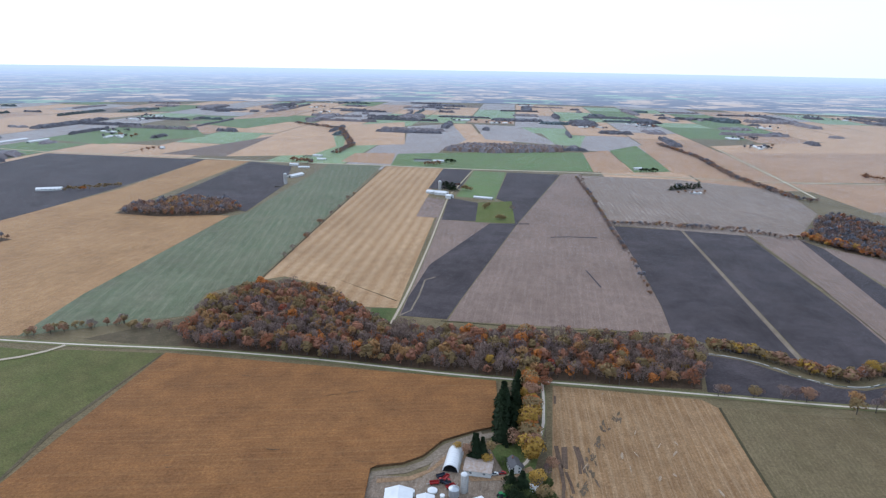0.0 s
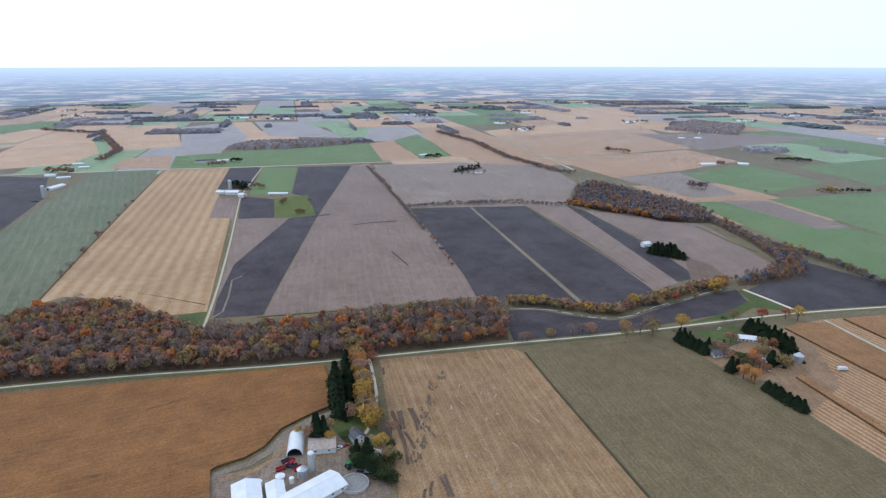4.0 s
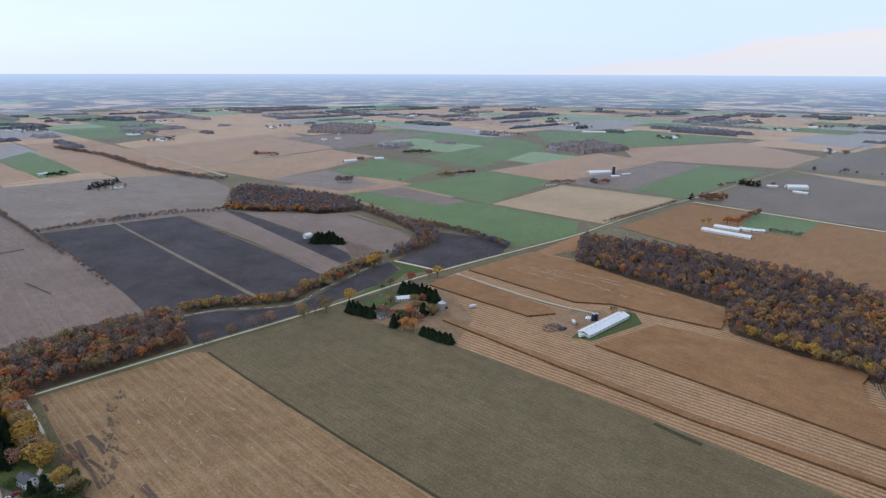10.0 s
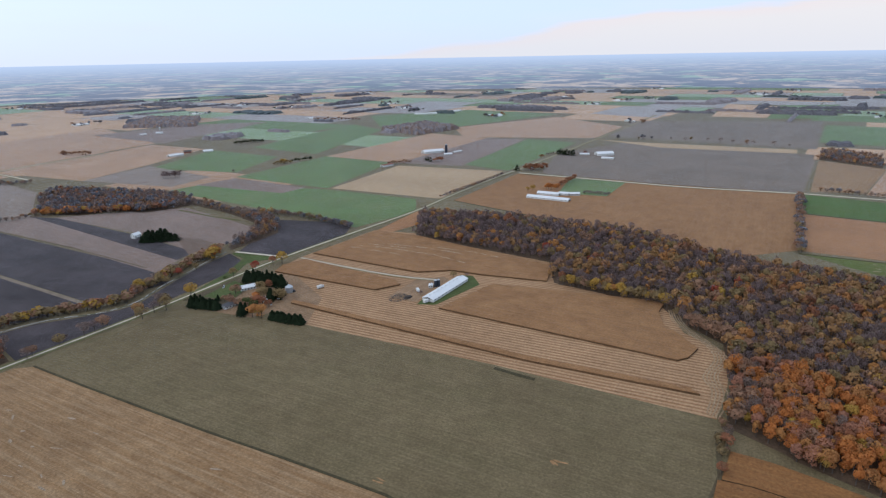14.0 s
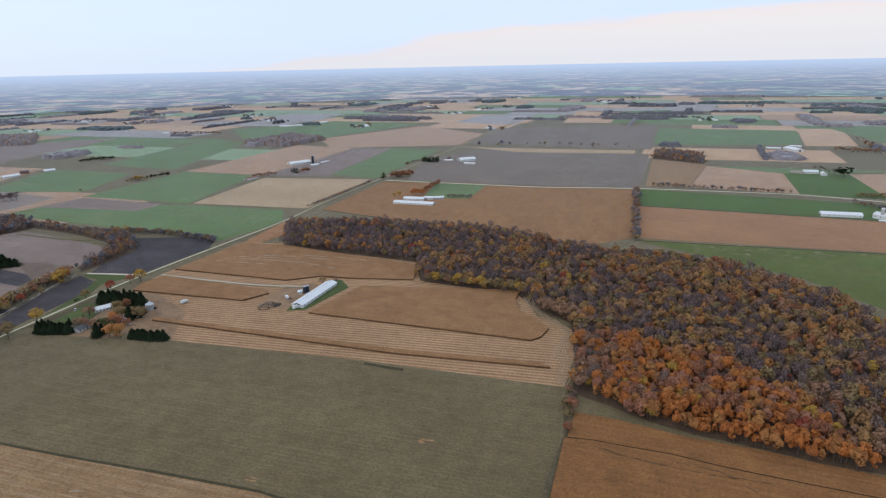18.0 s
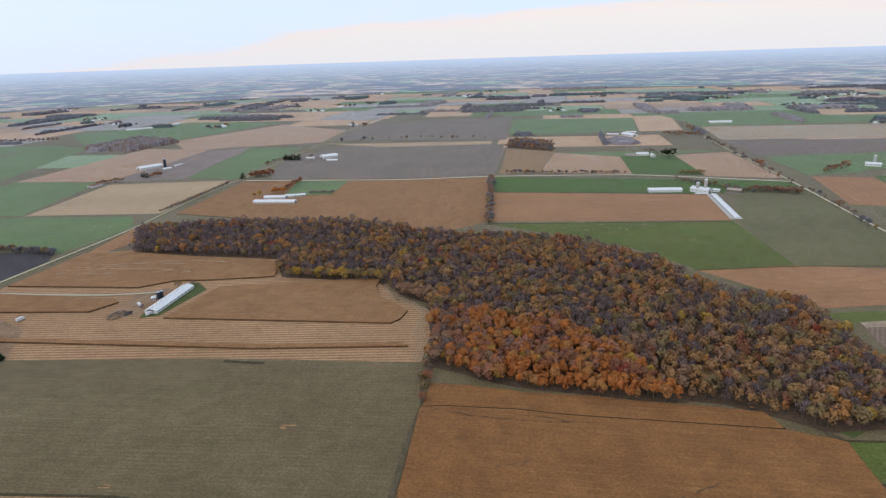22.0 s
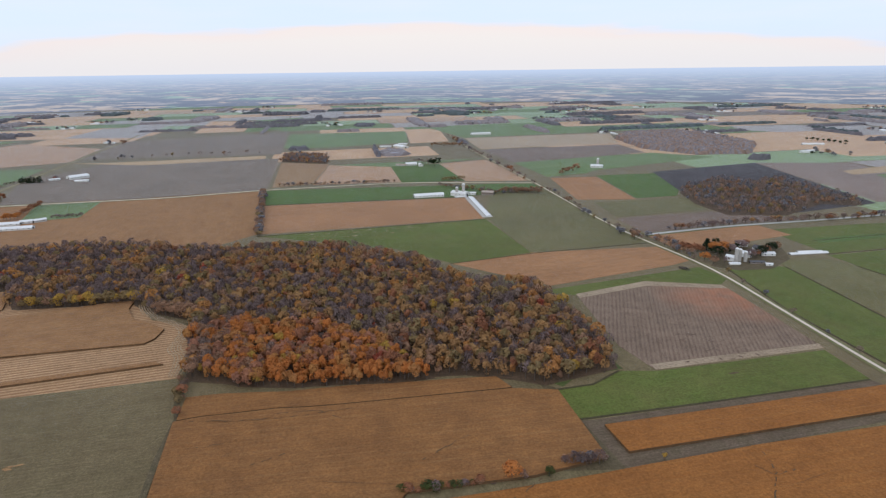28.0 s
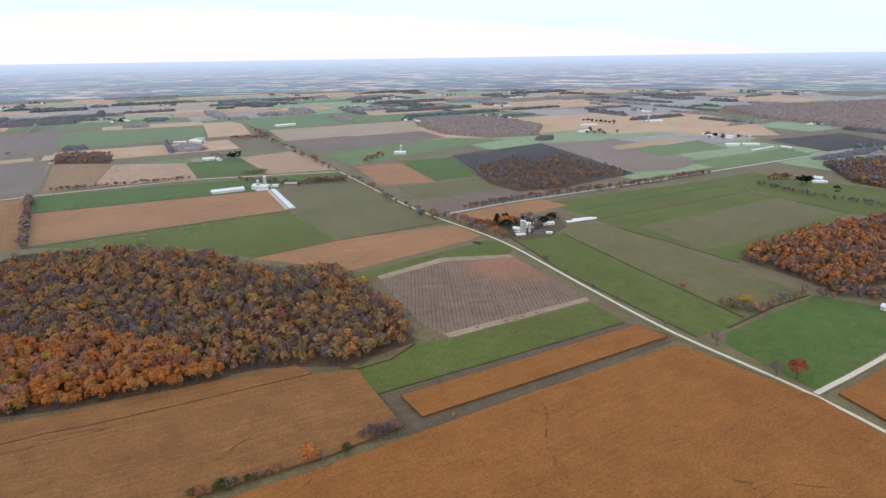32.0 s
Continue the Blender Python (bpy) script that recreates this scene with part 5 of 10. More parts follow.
def grove(name, spots, label, quality):
    """One object of many trees; spots: x, y, height, leaf kind, style, and breadth if not 1."""
    V, Fq, I, N = [], [], [], []
    rng = np.random.default_rng(len(spots))
    off = 0
    for x, y, h, kind, style, *broad in spots:
        v, f, m, n = shape(style, int(rng.integers(0, 6)), quality)
        a = rng.uniform(0, 2 * math.pi)
        w = h * rng.uniform(0.85, 1.25) * (broad[0] if broad else 1.0)
        c, s = math.cos(a) * w, math.sin(a) * w
        V.append(np.stack([v[:, 0] * c - v[:, 1] * s + x, v[:, 0] * s + v[:, 1] * c + y, v[:, 2] * h], 1))
        N.append(np.stack([n[:, 0] * math.cos(a) - n[:, 1] * math.sin(a), n[:, 0] * math.sin(a) + n[:, 1] * math.cos(a), n[:, 2]], 1))
        Fq.append(f + off)
        I.append(np.where(m == 0, 0, 1 + LEAF_ORDER.index(kind)))
        off += len(v)
    V, Fq, I = np.concatenate(V), np.concatenate(Fq), np.concatenate(I)
    me = bpy.data.meshes.new(name)
    me.vertices.add(len(V))
    me.vertices.foreach_set("co", V.astype(np.float32).ravel())
    me.loops.add(len(Fq) * 4)
    me.loops.foreach_set("vertex_index", Fq.astype(np.int32).ravel())
    me.polygons.add(len(Fq))
    me.polygons.foreach_set("loop_start", np.arange(0, len(Fq) * 4, 4, dtype=np.int32))
    me.polygons.foreach_set("loop_total", np.full(len(Fq), 4, dtype=np.int32))
    for mm in [BARK] + [LEAVES[k] for k in LEAF_ORDER]:
        me.materials.append(mm)
    me.polygons.foreach_set("material_index", I.astype(np.int32))
    me.update(calc_edges=True)
    me.normals_split_custom_set_from_vertices(np.concatenate(N).astype(np.float32))
    return tagged(new(name, me), label, "wood", "", "stuff")


def style_of(kind, rnd):
    if kind == "spruce":
        return "spruce"
    if kind.startswith("bare"):
        return "bare"
    return "tall" if rnd.random() < (0.6 if kind in ("orange", "amber", "salmon", "red") else 0.3) else "round"


WOOD_WORDS = {"forest": "dense autumn wood, grey-brown with rust and olive crowns", "maple_far": "far wood of orange and brown autumn trees", "maple": "bright orange autumn maple trees in a grove", "creek": "mixed autumn wood of rust, red and bare trees along a creek",
              "bare": "open wood of bare trees on dark soil", "rust": "far wood of rust-coloured autumn trees", "rustbare": "far wood of bare brown trees", "distant": "distant dark patches of woodland"}


def canopy(name, poly, height):
    """A far wood: one uneven canopy of crowns that falls to the ground at its rim."""
    rng = np.random.default_rng(len(poly))
    xs, ys = [p[0] for p in poly], [p[1] for p in poly]
    X, Y = np.meshgrid(np.arange(min(xs) - 8, max(xs) + 8, 5.5), np.arange(min(ys) - 8, max(ys) + 8, 5.5))
    X, Y = X + rng.uniform(-2.4, 2.4, X.shape), Y + rng.uniform(-2.4, 2.4, X.shape)
    ok = inside(poly, X, Y)
    Z = np.where(ok, height * rng.uniform(0.5, 1.15, X.shape), 0)
    cells = ok[:-1, :-1] | ok[:-1, 1:] | ok[1:, 1:] | ok[1:, :-1]
    ids = np.arange(X.size).reshape(X.shape)
    quads = np.stack([ids[:-1, :-1], ids[:-1, 1:], ids[1:, 1:], ids[1:, :-1]], -1)[cells]
    me = mesh_from(name, np.stack([X.ravel(), Y.ravel(), Z.ravel()], 1), quads, [LEAVES["bare_light"], HAZY_WOOD], rng.integers(0, 2, len(quads)))
    return tagged(new(name, me), "far wood of bare brown trees", "wood", "", "stuff")


def wood(name, poly, mix, spacing, height):
    rnd = random.Random(len(poly) * 31 + int(poly[0][0]))
    xs, ys = [p[0] for p in poly], [p[1] for p in poly]
    if math.hypot(sum(xs) / len(xs), sum(ys) / len(ys)) > 1600:
        return canopy(name, poly, height)
    gx, gy = np.meshgrid(np.arange(min(xs), max(xs), spacing), np.arange(min(ys), max(ys), spacing * 0.87))
    gx = gx + (np.arange(gx.shape[0]) % 2)[:, None] * spacing / 2
    spots = []
    ok = inside(poly, gx, gy)
    for x, y in zip(gx[ok], gy[ok]):
        x, y = x + rnd.uniform(-.38, .38) * spacing, y + rnd.uniform(-.38, .38) * spacing
        if name == "wood" and inside(GROVE, np.array([x]), np.array([y]))[0]:
            continue
        k = choose(rnd, mix)
        drift = noise.noise((x / 60, y / 60, 3.3))
        if mix == "forest":
            k = "bare" if rnd.random() < min(0.80, max(0.34, 0.58 + y / 800)) else k if k != "bare" else rnd.choice(("brown", "ochre", "ochre", "olive", "bare_light", "amber"))
        if mix == "creek" and drift > 0.18 and rnd.random() < 0.5:
            k = "bare_light"
        if mix == "forest" and drift < -0.22 and rnd.random() < 0.4:
            k = rnd.choice(("brown", "rust", "ochre", "amber", "ochre"))
        if mix == "maple" and y > -118 and rnd.random() < 0.6:
            k = rnd.choice(("bare_light", "brown", "salmon"))
        if mix == "maple" and y < -150 and x - 336 - (y + 94) * 0.47 < 12:
            k = rnd.choice(("orange", "amber", "orange"))
        spots.append((x, y, height * rnd.uniform(0.62, 1.22), k, style_of(k, rnd)))
    field('litter', poly, 0, 5)
    near = math.hypot(sum(xs) / len(xs), sum(ys) / len(ys))
    quality = "single" if mix == "maple" else "near" if near < 700 and mix in ("forest", "maple", "creek") else "mid" if near < 900 else "far"
    grove(name, spots, WOOD_WORDS[mix], quality)


PART_MESH = {}
FAR_TREES = []


def single_tree(x, y, h, kind, style, label, group="", wide=1.0):
    """A tree that stands by itself: trunk with limbs, and crown. Far ones are gathered and joined."""
    if style == "spruce":
        h, wide = h * 1.15, wide * 1.25
    else:
        h, wide = h * 1.3, wide * 1.22
    if math.hypot(x, y) > 640:
        wide *= 1.5 if style == "spruce" else 1.1
        FAR_TREES.append((x, y, h, kind, style, wide))
        return None
    i = int(abs(x * 3 + y * 7)) % 5
    q = "single"
    key = (style, i, q, kind)
    if key not in PART_MESH:
        v, f, m, nrm = shape(style, i, q)
        pair = []
        for k, mat in ((0, BARK), (1, LEAVES[kind])):
            ff = f[m == k]
            used = np.unique(ff)
            remap = np.zeros(len(v), int)
            remap[used] = np.arange(len(used))
            me = mesh_from("trunk" if k == 0 else "crown", v[used], remap[ff], [mat], smooth=True)
            me.normals_split_custom_set_from_vertices(nrm[used].astype(np.float32))
            pair.append(me)
        PART_MESH[key] = pair
    ob = new("tree")
    ob.matrix_world = pose(x, y, 0, 0, 0, (x * 13 + y * 29) % 360)
    ob.scale = (h * wide, h * wide, h)
    for nm, me in zip(("trunk", "crown"), PART_MESH[key]):
        p = new(nm, me)
        p.parent = ob
    return tagged(ob, label, "tree", group)


TREE_WORDS = {"salmon": "pinkish brown autumn tree with thinning leaves", "amber": "amber autumn tree with dense crown", "ochre": "ochre-leaved autumn tree beside a field", "distant": "leafless tree in a far hedgerow, haze-greyed colour", "bare_light": "pale leafless deciduous tree beside a field", "bare": "leafless grey deciduous tree beside a field", "brown": "brown-leaved autumn tree beside a field", "olive": "olive-leaved tree beside a field", "rust": "rust-coloured autumn tree with dense crown", "orange": "bright orange autumn tree with dense crown",
              "red": "dark red autumn tree with dense crown", "yellow": "yellow autumn tree with dense crown", "green": "low green leafy bush", "spruce": "dark green spruce in a windbreak"}


def treeline(pts, mix, spacing, height, jitter):
    """Trees along a line: close rows are one hedgerow, wide-set ones stand singly."""
    rnd = random.Random(int(pts[0][0] * 3 + pts[0][1]))
    far = math.hypot(*pts[0]) > 700
    if far and spacing < 20:
        spacing, jitter = spacing * 0.5, jitter * 1.2
    close = spacing < 10
    row = []
    for (x1, y1), (x2, y2) in zip(pts, pts[1:]):
        d = math.hypot(x2 - x1, y2 - y1)
        k = max(1, int(d / (spacing * 0.6 if close else spacing)))
        for j in range(k):
            t = (j + rnd.uniform(0, 0.9)) / k
            kind = choose(rnd, mix)
            st = "shrub" if mix == "shrub" else style_of(kind, rnd)
            x, y, h = x1 + (x2 - x1) * t + rnd.uniform(-jitter, jitter), y1 + (y2 - y1) * t + rnd.uniform(-jitter, jitter), height * rnd.uniform(0.55, 1.2)
            if close:
                row.append((x, y, h * (1.0 if far else 1.15), kind, st, 1.35))
            else:
                single_tree(x, y, h, kind, st, TREE_WORDS[kind], "hedgerow trees")
    if row:
        grove("hedgerow", row, "dense hedgerow of bare, brown and olive trees", "mid" if far else "near")


GROVE = [(332,-96),(318,-114),(303,-128),(294,-147),(286,-166),(281,-187),(275,-210),(266,-240),(262,-268),(305,-252),(345,-234),(388,-203),(398,-173),(408,-145),(432,-121),(404,-98)]
wood('wood', [(652,289),(611,97),(545,75),(518,-35),(488,-52),(453,-89),(371,-95),(326,-91),(290,-156),(268,-253),(259,-290),(239,-321),(223,-339),(226,-403),(251,-414),(320,-429),(367,-428),(411,-438),(445,-369),(539,-345),(635,-269),(666,-166),(692,-94),(764,19),(783,233),(756,332)], 'forest', 7.6, 14)
wood('maple_grove', GROVE, 'maple', 6.3, 13.5)
wood('creek_wood', [(-241,513),(-241,547),(-247,608),(-212,664),(-141,659),(-81,588),(-49,550),(2,546),(210,533),(236,510),(212,447),(146,452),(51,461),(-108,491)], 'creek', 7.2, 14.5)
wood('far_wood', [(568,926),(577,849),(621,818),(628,760),(664,738),(700,725),(735,770),(745,837),(730,900),(715,1000),(690,1066),(640,1030)], 'rust', 7, 12)
treeline([(558,916),(592,861),(622,803),(657,755)], 'maple', 5, 11, 9)
wood('far_wood', [(-551,1010),(-547,1076),(-461,1119),(-394,1108),(-354,1046),(-381,1011),(-470,994)], 'rustbare', 8, 13)
wood('far_wood', [(-3,1874),(76,1999),(371,1945),(360,1887),(153,1833)], 'rustbare', 9, 13)
wood('maple_wood', [(175,-802),(176,-926),(126,-1175),(31,-939),(41,-845),(61,-773),(92,-784)], 'maple_far', 8, 13)
wood('far_wood', [(1556,-1330),(1675,-1449),(1661,-1643),(1448,-1642),(1259,-1596),(1113,-1427),(1164,-1295),(1321,-1257)], 'rustbare', 10, 12)
wood('far_wood', [(766,-915),(805,-968),(853,-1090),(788,-1101),(800,-1190),(684,-1162),(599,-1148),(561,-1109),(596,-1059),(557,-943),(592,-861),(676,-872)], 'bare', 12, 11)
wood('far_wood', [(1733,941),(1957,878),(1832,702),(1651,768)], 'rustbare', 9, 13)
wood('far_wood', [(1547,1897),(1854,2111),(1911,1883),(1667,1672)], 'rustbare', 9, 13)
wood('far_wood', [(384,-1505),(290,-1711),(172,-1325),(269,-1347)], 'rustbare', 9, 13)
wood('far_wood', [(1216,-2586),(895,-3443),(476,-2166),(631,-2215),(916,-2320)], 'rustbare', 11, 13)
wood('far_wood', [(1483,-278),(1637,-306),(1540,-409),(1400,-380)], 'rustbare', 10, 11)
wood('far_wood', [(-627,822),(-651,858),(-615,844),(-617,843)], 'rustbare', 8, 12)
wood('far_wood', [(712,763),(704,690),(680,610),(692,564),(653,517),(605,480),(560,481),(518,487),(530,502),(592,513),(636,545),(650,577),(668,620),(686,683),(698,735)], 'rustbare', 7, 11)
treeline([(509,498),(455,491),(410,482),(366,473),(346,466),(330,469),(306,489),(282,512),(250,523)], 'river', 4.5, 10, 3.5)
treeline([(693,559),(682,475),(659,395)], 'bare', 7, 9, 2)
single_tree(220, 436, 9, 'bare_light', 'bare', TREE_WORDS['bare_light'], 'roadside trees', 1.1)
single_tree(226, 438, 8, 'brown', 'round', TREE_WORDS['brown'], 'roadside trees', 1)
single_tree(247, 434, 9, 'olive', 'round', TREE_WORDS['olive'], 'roadside trees', 1)
single_tree(252, 436, 7, 'bare', 'bare', TREE_WORDS['bare'], 'roadside trees', 1.1)
single_tree(269, 432, 11, 'bare_light', 'bare', TREE_WORDS['bare_light'], 'roadside trees', 1.1)
single_tree(279, 431, 10, 'bare', 'bare', TREE_WORDS['bare'], 'roadside trees', 1.1)
single_tree(286, 429, 11.5, 'brown', 'round', TREE_WORDS['brown'], 'roadside trees', 0.95)
single_tree(292, 431, 8, 'bare', 'bare', TREE_WORDS['bare'], 'roadside trees', 1)
single_tree(321, 424, 11, 'ochre', 'round', TREE_WORDS['ochre'], 'roadside trees', 1)
single_tree(344, 422, 12, 'bare_light', 'bare', TREE_WORDS['bare_light'], 'roadside trees', 1.1)
single_tree(350, 421, 10, 'olive', 'round', TREE_WORDS['olive'], 'roadside trees', 0.9)
treeline([(274,988),(363,991),(482,961),(531,910)], 'bare', 14, 7, 2)
treeline([(308,1421),(288,1163),(257,832)], 'bare', 16, 7, 2)
treeline([(1077,-204),(906,-187),(744,-172)], 'bare', 9, 10, 3)
treeline([(1130,-237),(1079,-463)], 'bare', 16, 8, 3)
treeline([(1005,-538),(890,-613),(876,-686)], 'bare', 9, 8, 5)
treeline([(880,353),(976,335),(1109,316)], 'bare', 14, 6, 1)
treeline([(1706,209),(1730,-4),(1672,-250)], 'bare', 30, 9, 4)
treeline([(889,-712),(651,-659),(519,-647)], 'bare', 22, 9, 6)
treeline([(383,-652),(267,-620),(178,-599),(107,-581)], 'bare', 32, 6, 3)
treeline([(1907,-890),(1489,-799),(941,-715)], 'rustbare', 21, 9, 7)
treeline([(550,-722),(540,-851),(504,-1017),(475,-1250)], 'rustbare', 14, 9, 4)
treeline([(146,-208),(140,-233),(138,-252)], 'shrub', 4, 4.6, 1.5)
treeline([(137,-305),(132,-326)], 'bare', 5, 7, 3)
treeline([(116,-664),(86,-669),(82,-748),(75,-768)], 'bare', 8, 7, 5)
treeline([(75,-757),(27,-803),(6,-785)], 'rustbare', 7, 9, 6)
treeline([(370,-1219),(279,-1189),(156,-1192)], 'bare', 14, 8, 3)
treeline([(-386,528),(-321,555),(-241,540)], 'olive', 7, 8, 6)
treeline([(-199,919),(-189,1055),(-177,1212)], 'rustbare', 45, 7, 1)
treeline([(-211,771),(-205,844),(-199,918)], 'rustbare', 25, 7, 1)
treeline([(-311,1758),(-291,1948),(-409,2455),(-635,2667)], 'rustbare', 8, 10, 8)
treeline([(723,2100),(734,1785),(690,1463),(704,1229),(730,1190)], 'rustbare', 8, 10, 5)
treeline([(321,1454),(278,1056),(260,850),(237,651)], 'bare', 22, 6, 1)
treeline([(551,912),(424,966),(279,994)], 'bare', 14, 7, 2)
treeline([(331,-91),(297,-88),(288,-92)], 'river', 6, 6, 3)
treeline([(566,-648),(502,-668),(426,-657)], 'bare', 14, 9, 6)


def distant_woods():
    """Patches and strips of wood over the far farmland: uneven canopies seen as one mass each."""
    rnd = random.Random(5)
    ax, ay = Vector((0.985, -0.175)), Vector((0.11, 0.994))
    verts, faces, idx = [], [], []
    made = 0
    while made < 560:
        r, a = rnd.uniform(1500, 4200), rnd.uniform(-0.9, 3.0)
        c = Vector((r * math.sin(a), r * math.cos(a)))
        long, deep = rnd.choice(((260, 36), (130, 80), (340, 14), (220, 16), (60, 40), (90, 30), (240, 110), (420, 60)))
        d1, d2 = (ax, ay) if rnd.random() < 0.55 else (ay, ax)
        made += 1
        tips = [c + d1 * s * long / 2 + d2 * k * deep / 2 for s in (-1, -0.5, 0, 0.5, 1) for k in (-1, 1)]
        if any(inside(q, np.array([t.x for t in tips]), np.array([t.y for t in tips])).any() for q in FIELD_POLYS) and not (deep < 40 and r > 2300):
            continue
        step = 9.0
        nu, nv = max(3, int(long / step)), max(3, int(deep / step) + 1)
        tall, b0 = rnd.uniform(7, 12), len(verts)
        for i in range(nu + 1):
            pinch = 0.35 + 0.65 * math.sin(math.pi * (0.08 + 0.84 * i / nu)) ** 0.5 + rnd.uniform(-.28, .28)
            for j in range(nv + 1):
                u, v = (i / nu - .5) * long + rnd.uniform(-4, 4), (j / nv - .5) * deep * pinch + rnd.uniform(-2.5, 2.5)
                q = c + d1 * u + d2 * v
                rim = i in (0, nu) or j in (0, nv)
                verts.append((q.x, q.y, 0.0 if rim else tall * rnd.uniform(0.4, 1.2)))
        tone = rnd.choice((0, 0, 0, 1, 1, 2))
        for i in range(nu):
            for j in range(nv):
                k = b0 + i * (nv + 1) + j
                faces.append([k, k + nv + 1, k + nv + 2, k + 1])
                idx.append(tone)
    # all three tones have haze put into their colour
    me = mesh_from("distant_woods", verts, faces, [LEAVES["distant"], HAZY_WOOD, HAZY_EVERGREEN], idx)
    tagged(new("distant_woods", me), "distant patches and strips of woodland greyed by painted haze", "wood", "", "stuff")


distant_woods()


# ---- farm buildings and machines ----
def part(name, data, parent, label=""):
    ob = new(name, data)
    ob.parent = parent
    return tagged(ob, label) if label else ob


def box(size, at, mat, rz=0.0, taper=1.0, bevel=0.0):
    """A box mesh with its base centre at a place; taper narrows its top, bevel cuts its upright corners."""
    sx, sy, sz = size[0] / 2, size[1] / 2, size[2]
    c = min(bevel, sx * 0.9, sy * 0.9)
    ring = [(-sx, -sy), (sx, -sy), (sx, sy), (-sx, sy)] if not c else [(-sx + c, -sy), (sx - c, -sy), (sx, -sy + c), (sx, sy - c), (sx - c, sy), (-sx + c, sy), (-sx, sy - c), (-sx, -sy + c)]
    n = len(ring)
    cr, sr = math.cos(radians(rz)), math.sin(radians(rz))
    verts = []
    for z, k in ((0, 1.0), (sz, taper)):
        verts += [(at[0] + (x * cr - y * sr) * k, at[1] + (x * sr + y * cr) * k, at[2] + z) for x, y in ring]
    faces = [list(range(n))[::-1], list(range(n, 2 * n))] + [[i, (i + 1) % n, n + (i + 1) % n, n + i] for i in range(n)]
    return mesh_from("box", verts, faces, [mat])


def prism(profile, length, mat, at=(0, 0, 0), thick_axis="x", smooth=False):
    """A profile in y and z, drawn out along x."""
    n = len(profile)
    verts = [(at[0] + s * length / 2, at[1] + y, at[2] + z) for s in (-1, 1) for y, z in profile]
    faces = [list(range(n))[::-1], list(range(n, 2 * n))] + [[i, (i + 1) % n, n + (i + 1) % n, n + i] for i in range(n)]
    return mesh_from("prism", verts, faces, [mat], smooth=smooth)


def lathe(profile, sides, mat, at=(0, 0, 0), smooth=True):
    """A profile of radius and height, turned about z."""
    verts, faces = [], []
    for r, z in profile:
        verts += [(at[0] + r * math.cos(2 * math.pi * i / sides), at[1] + r * math.sin(2 * math.pi * i / sides), at[2] + z) for i in range(sides)]
    for k in range(len(profile) - 1):
        faces += [[k * sides + i, k * sides + (i + 1) % sides, (k + 1) * sides + (i + 1) % sides, (k + 1) * sides + i] for i in range(sides)]
    faces.append([(len(profile) - 1) * sides + i for i in range(sides)])
    return mesh_from("turned", verts, faces, [mat], smooth=False)


def wheel(parent, x, y, r, w):
    sides = 12
    ang = [2 * math.pi * i / sides for i in range(sides)]
    verts = [(x + r * math.cos(a), y + s * w / 2, r + r * math.sin(a)) for s in (-1, 1) for a in ang]
    faces = [list(range(sides)), list(range(sides, 2 * sides))[::-1]] + [[i, (i + 1) % sides, sides + (i + 1) % sides, sides + i] for i in range(sides)]
    part("wheel", mesh_from("wheel", verts, faces, [RUBBER]), parent)


def words(label):
    return label if len(label.split()) >= 4 else label + " in a farmyard"


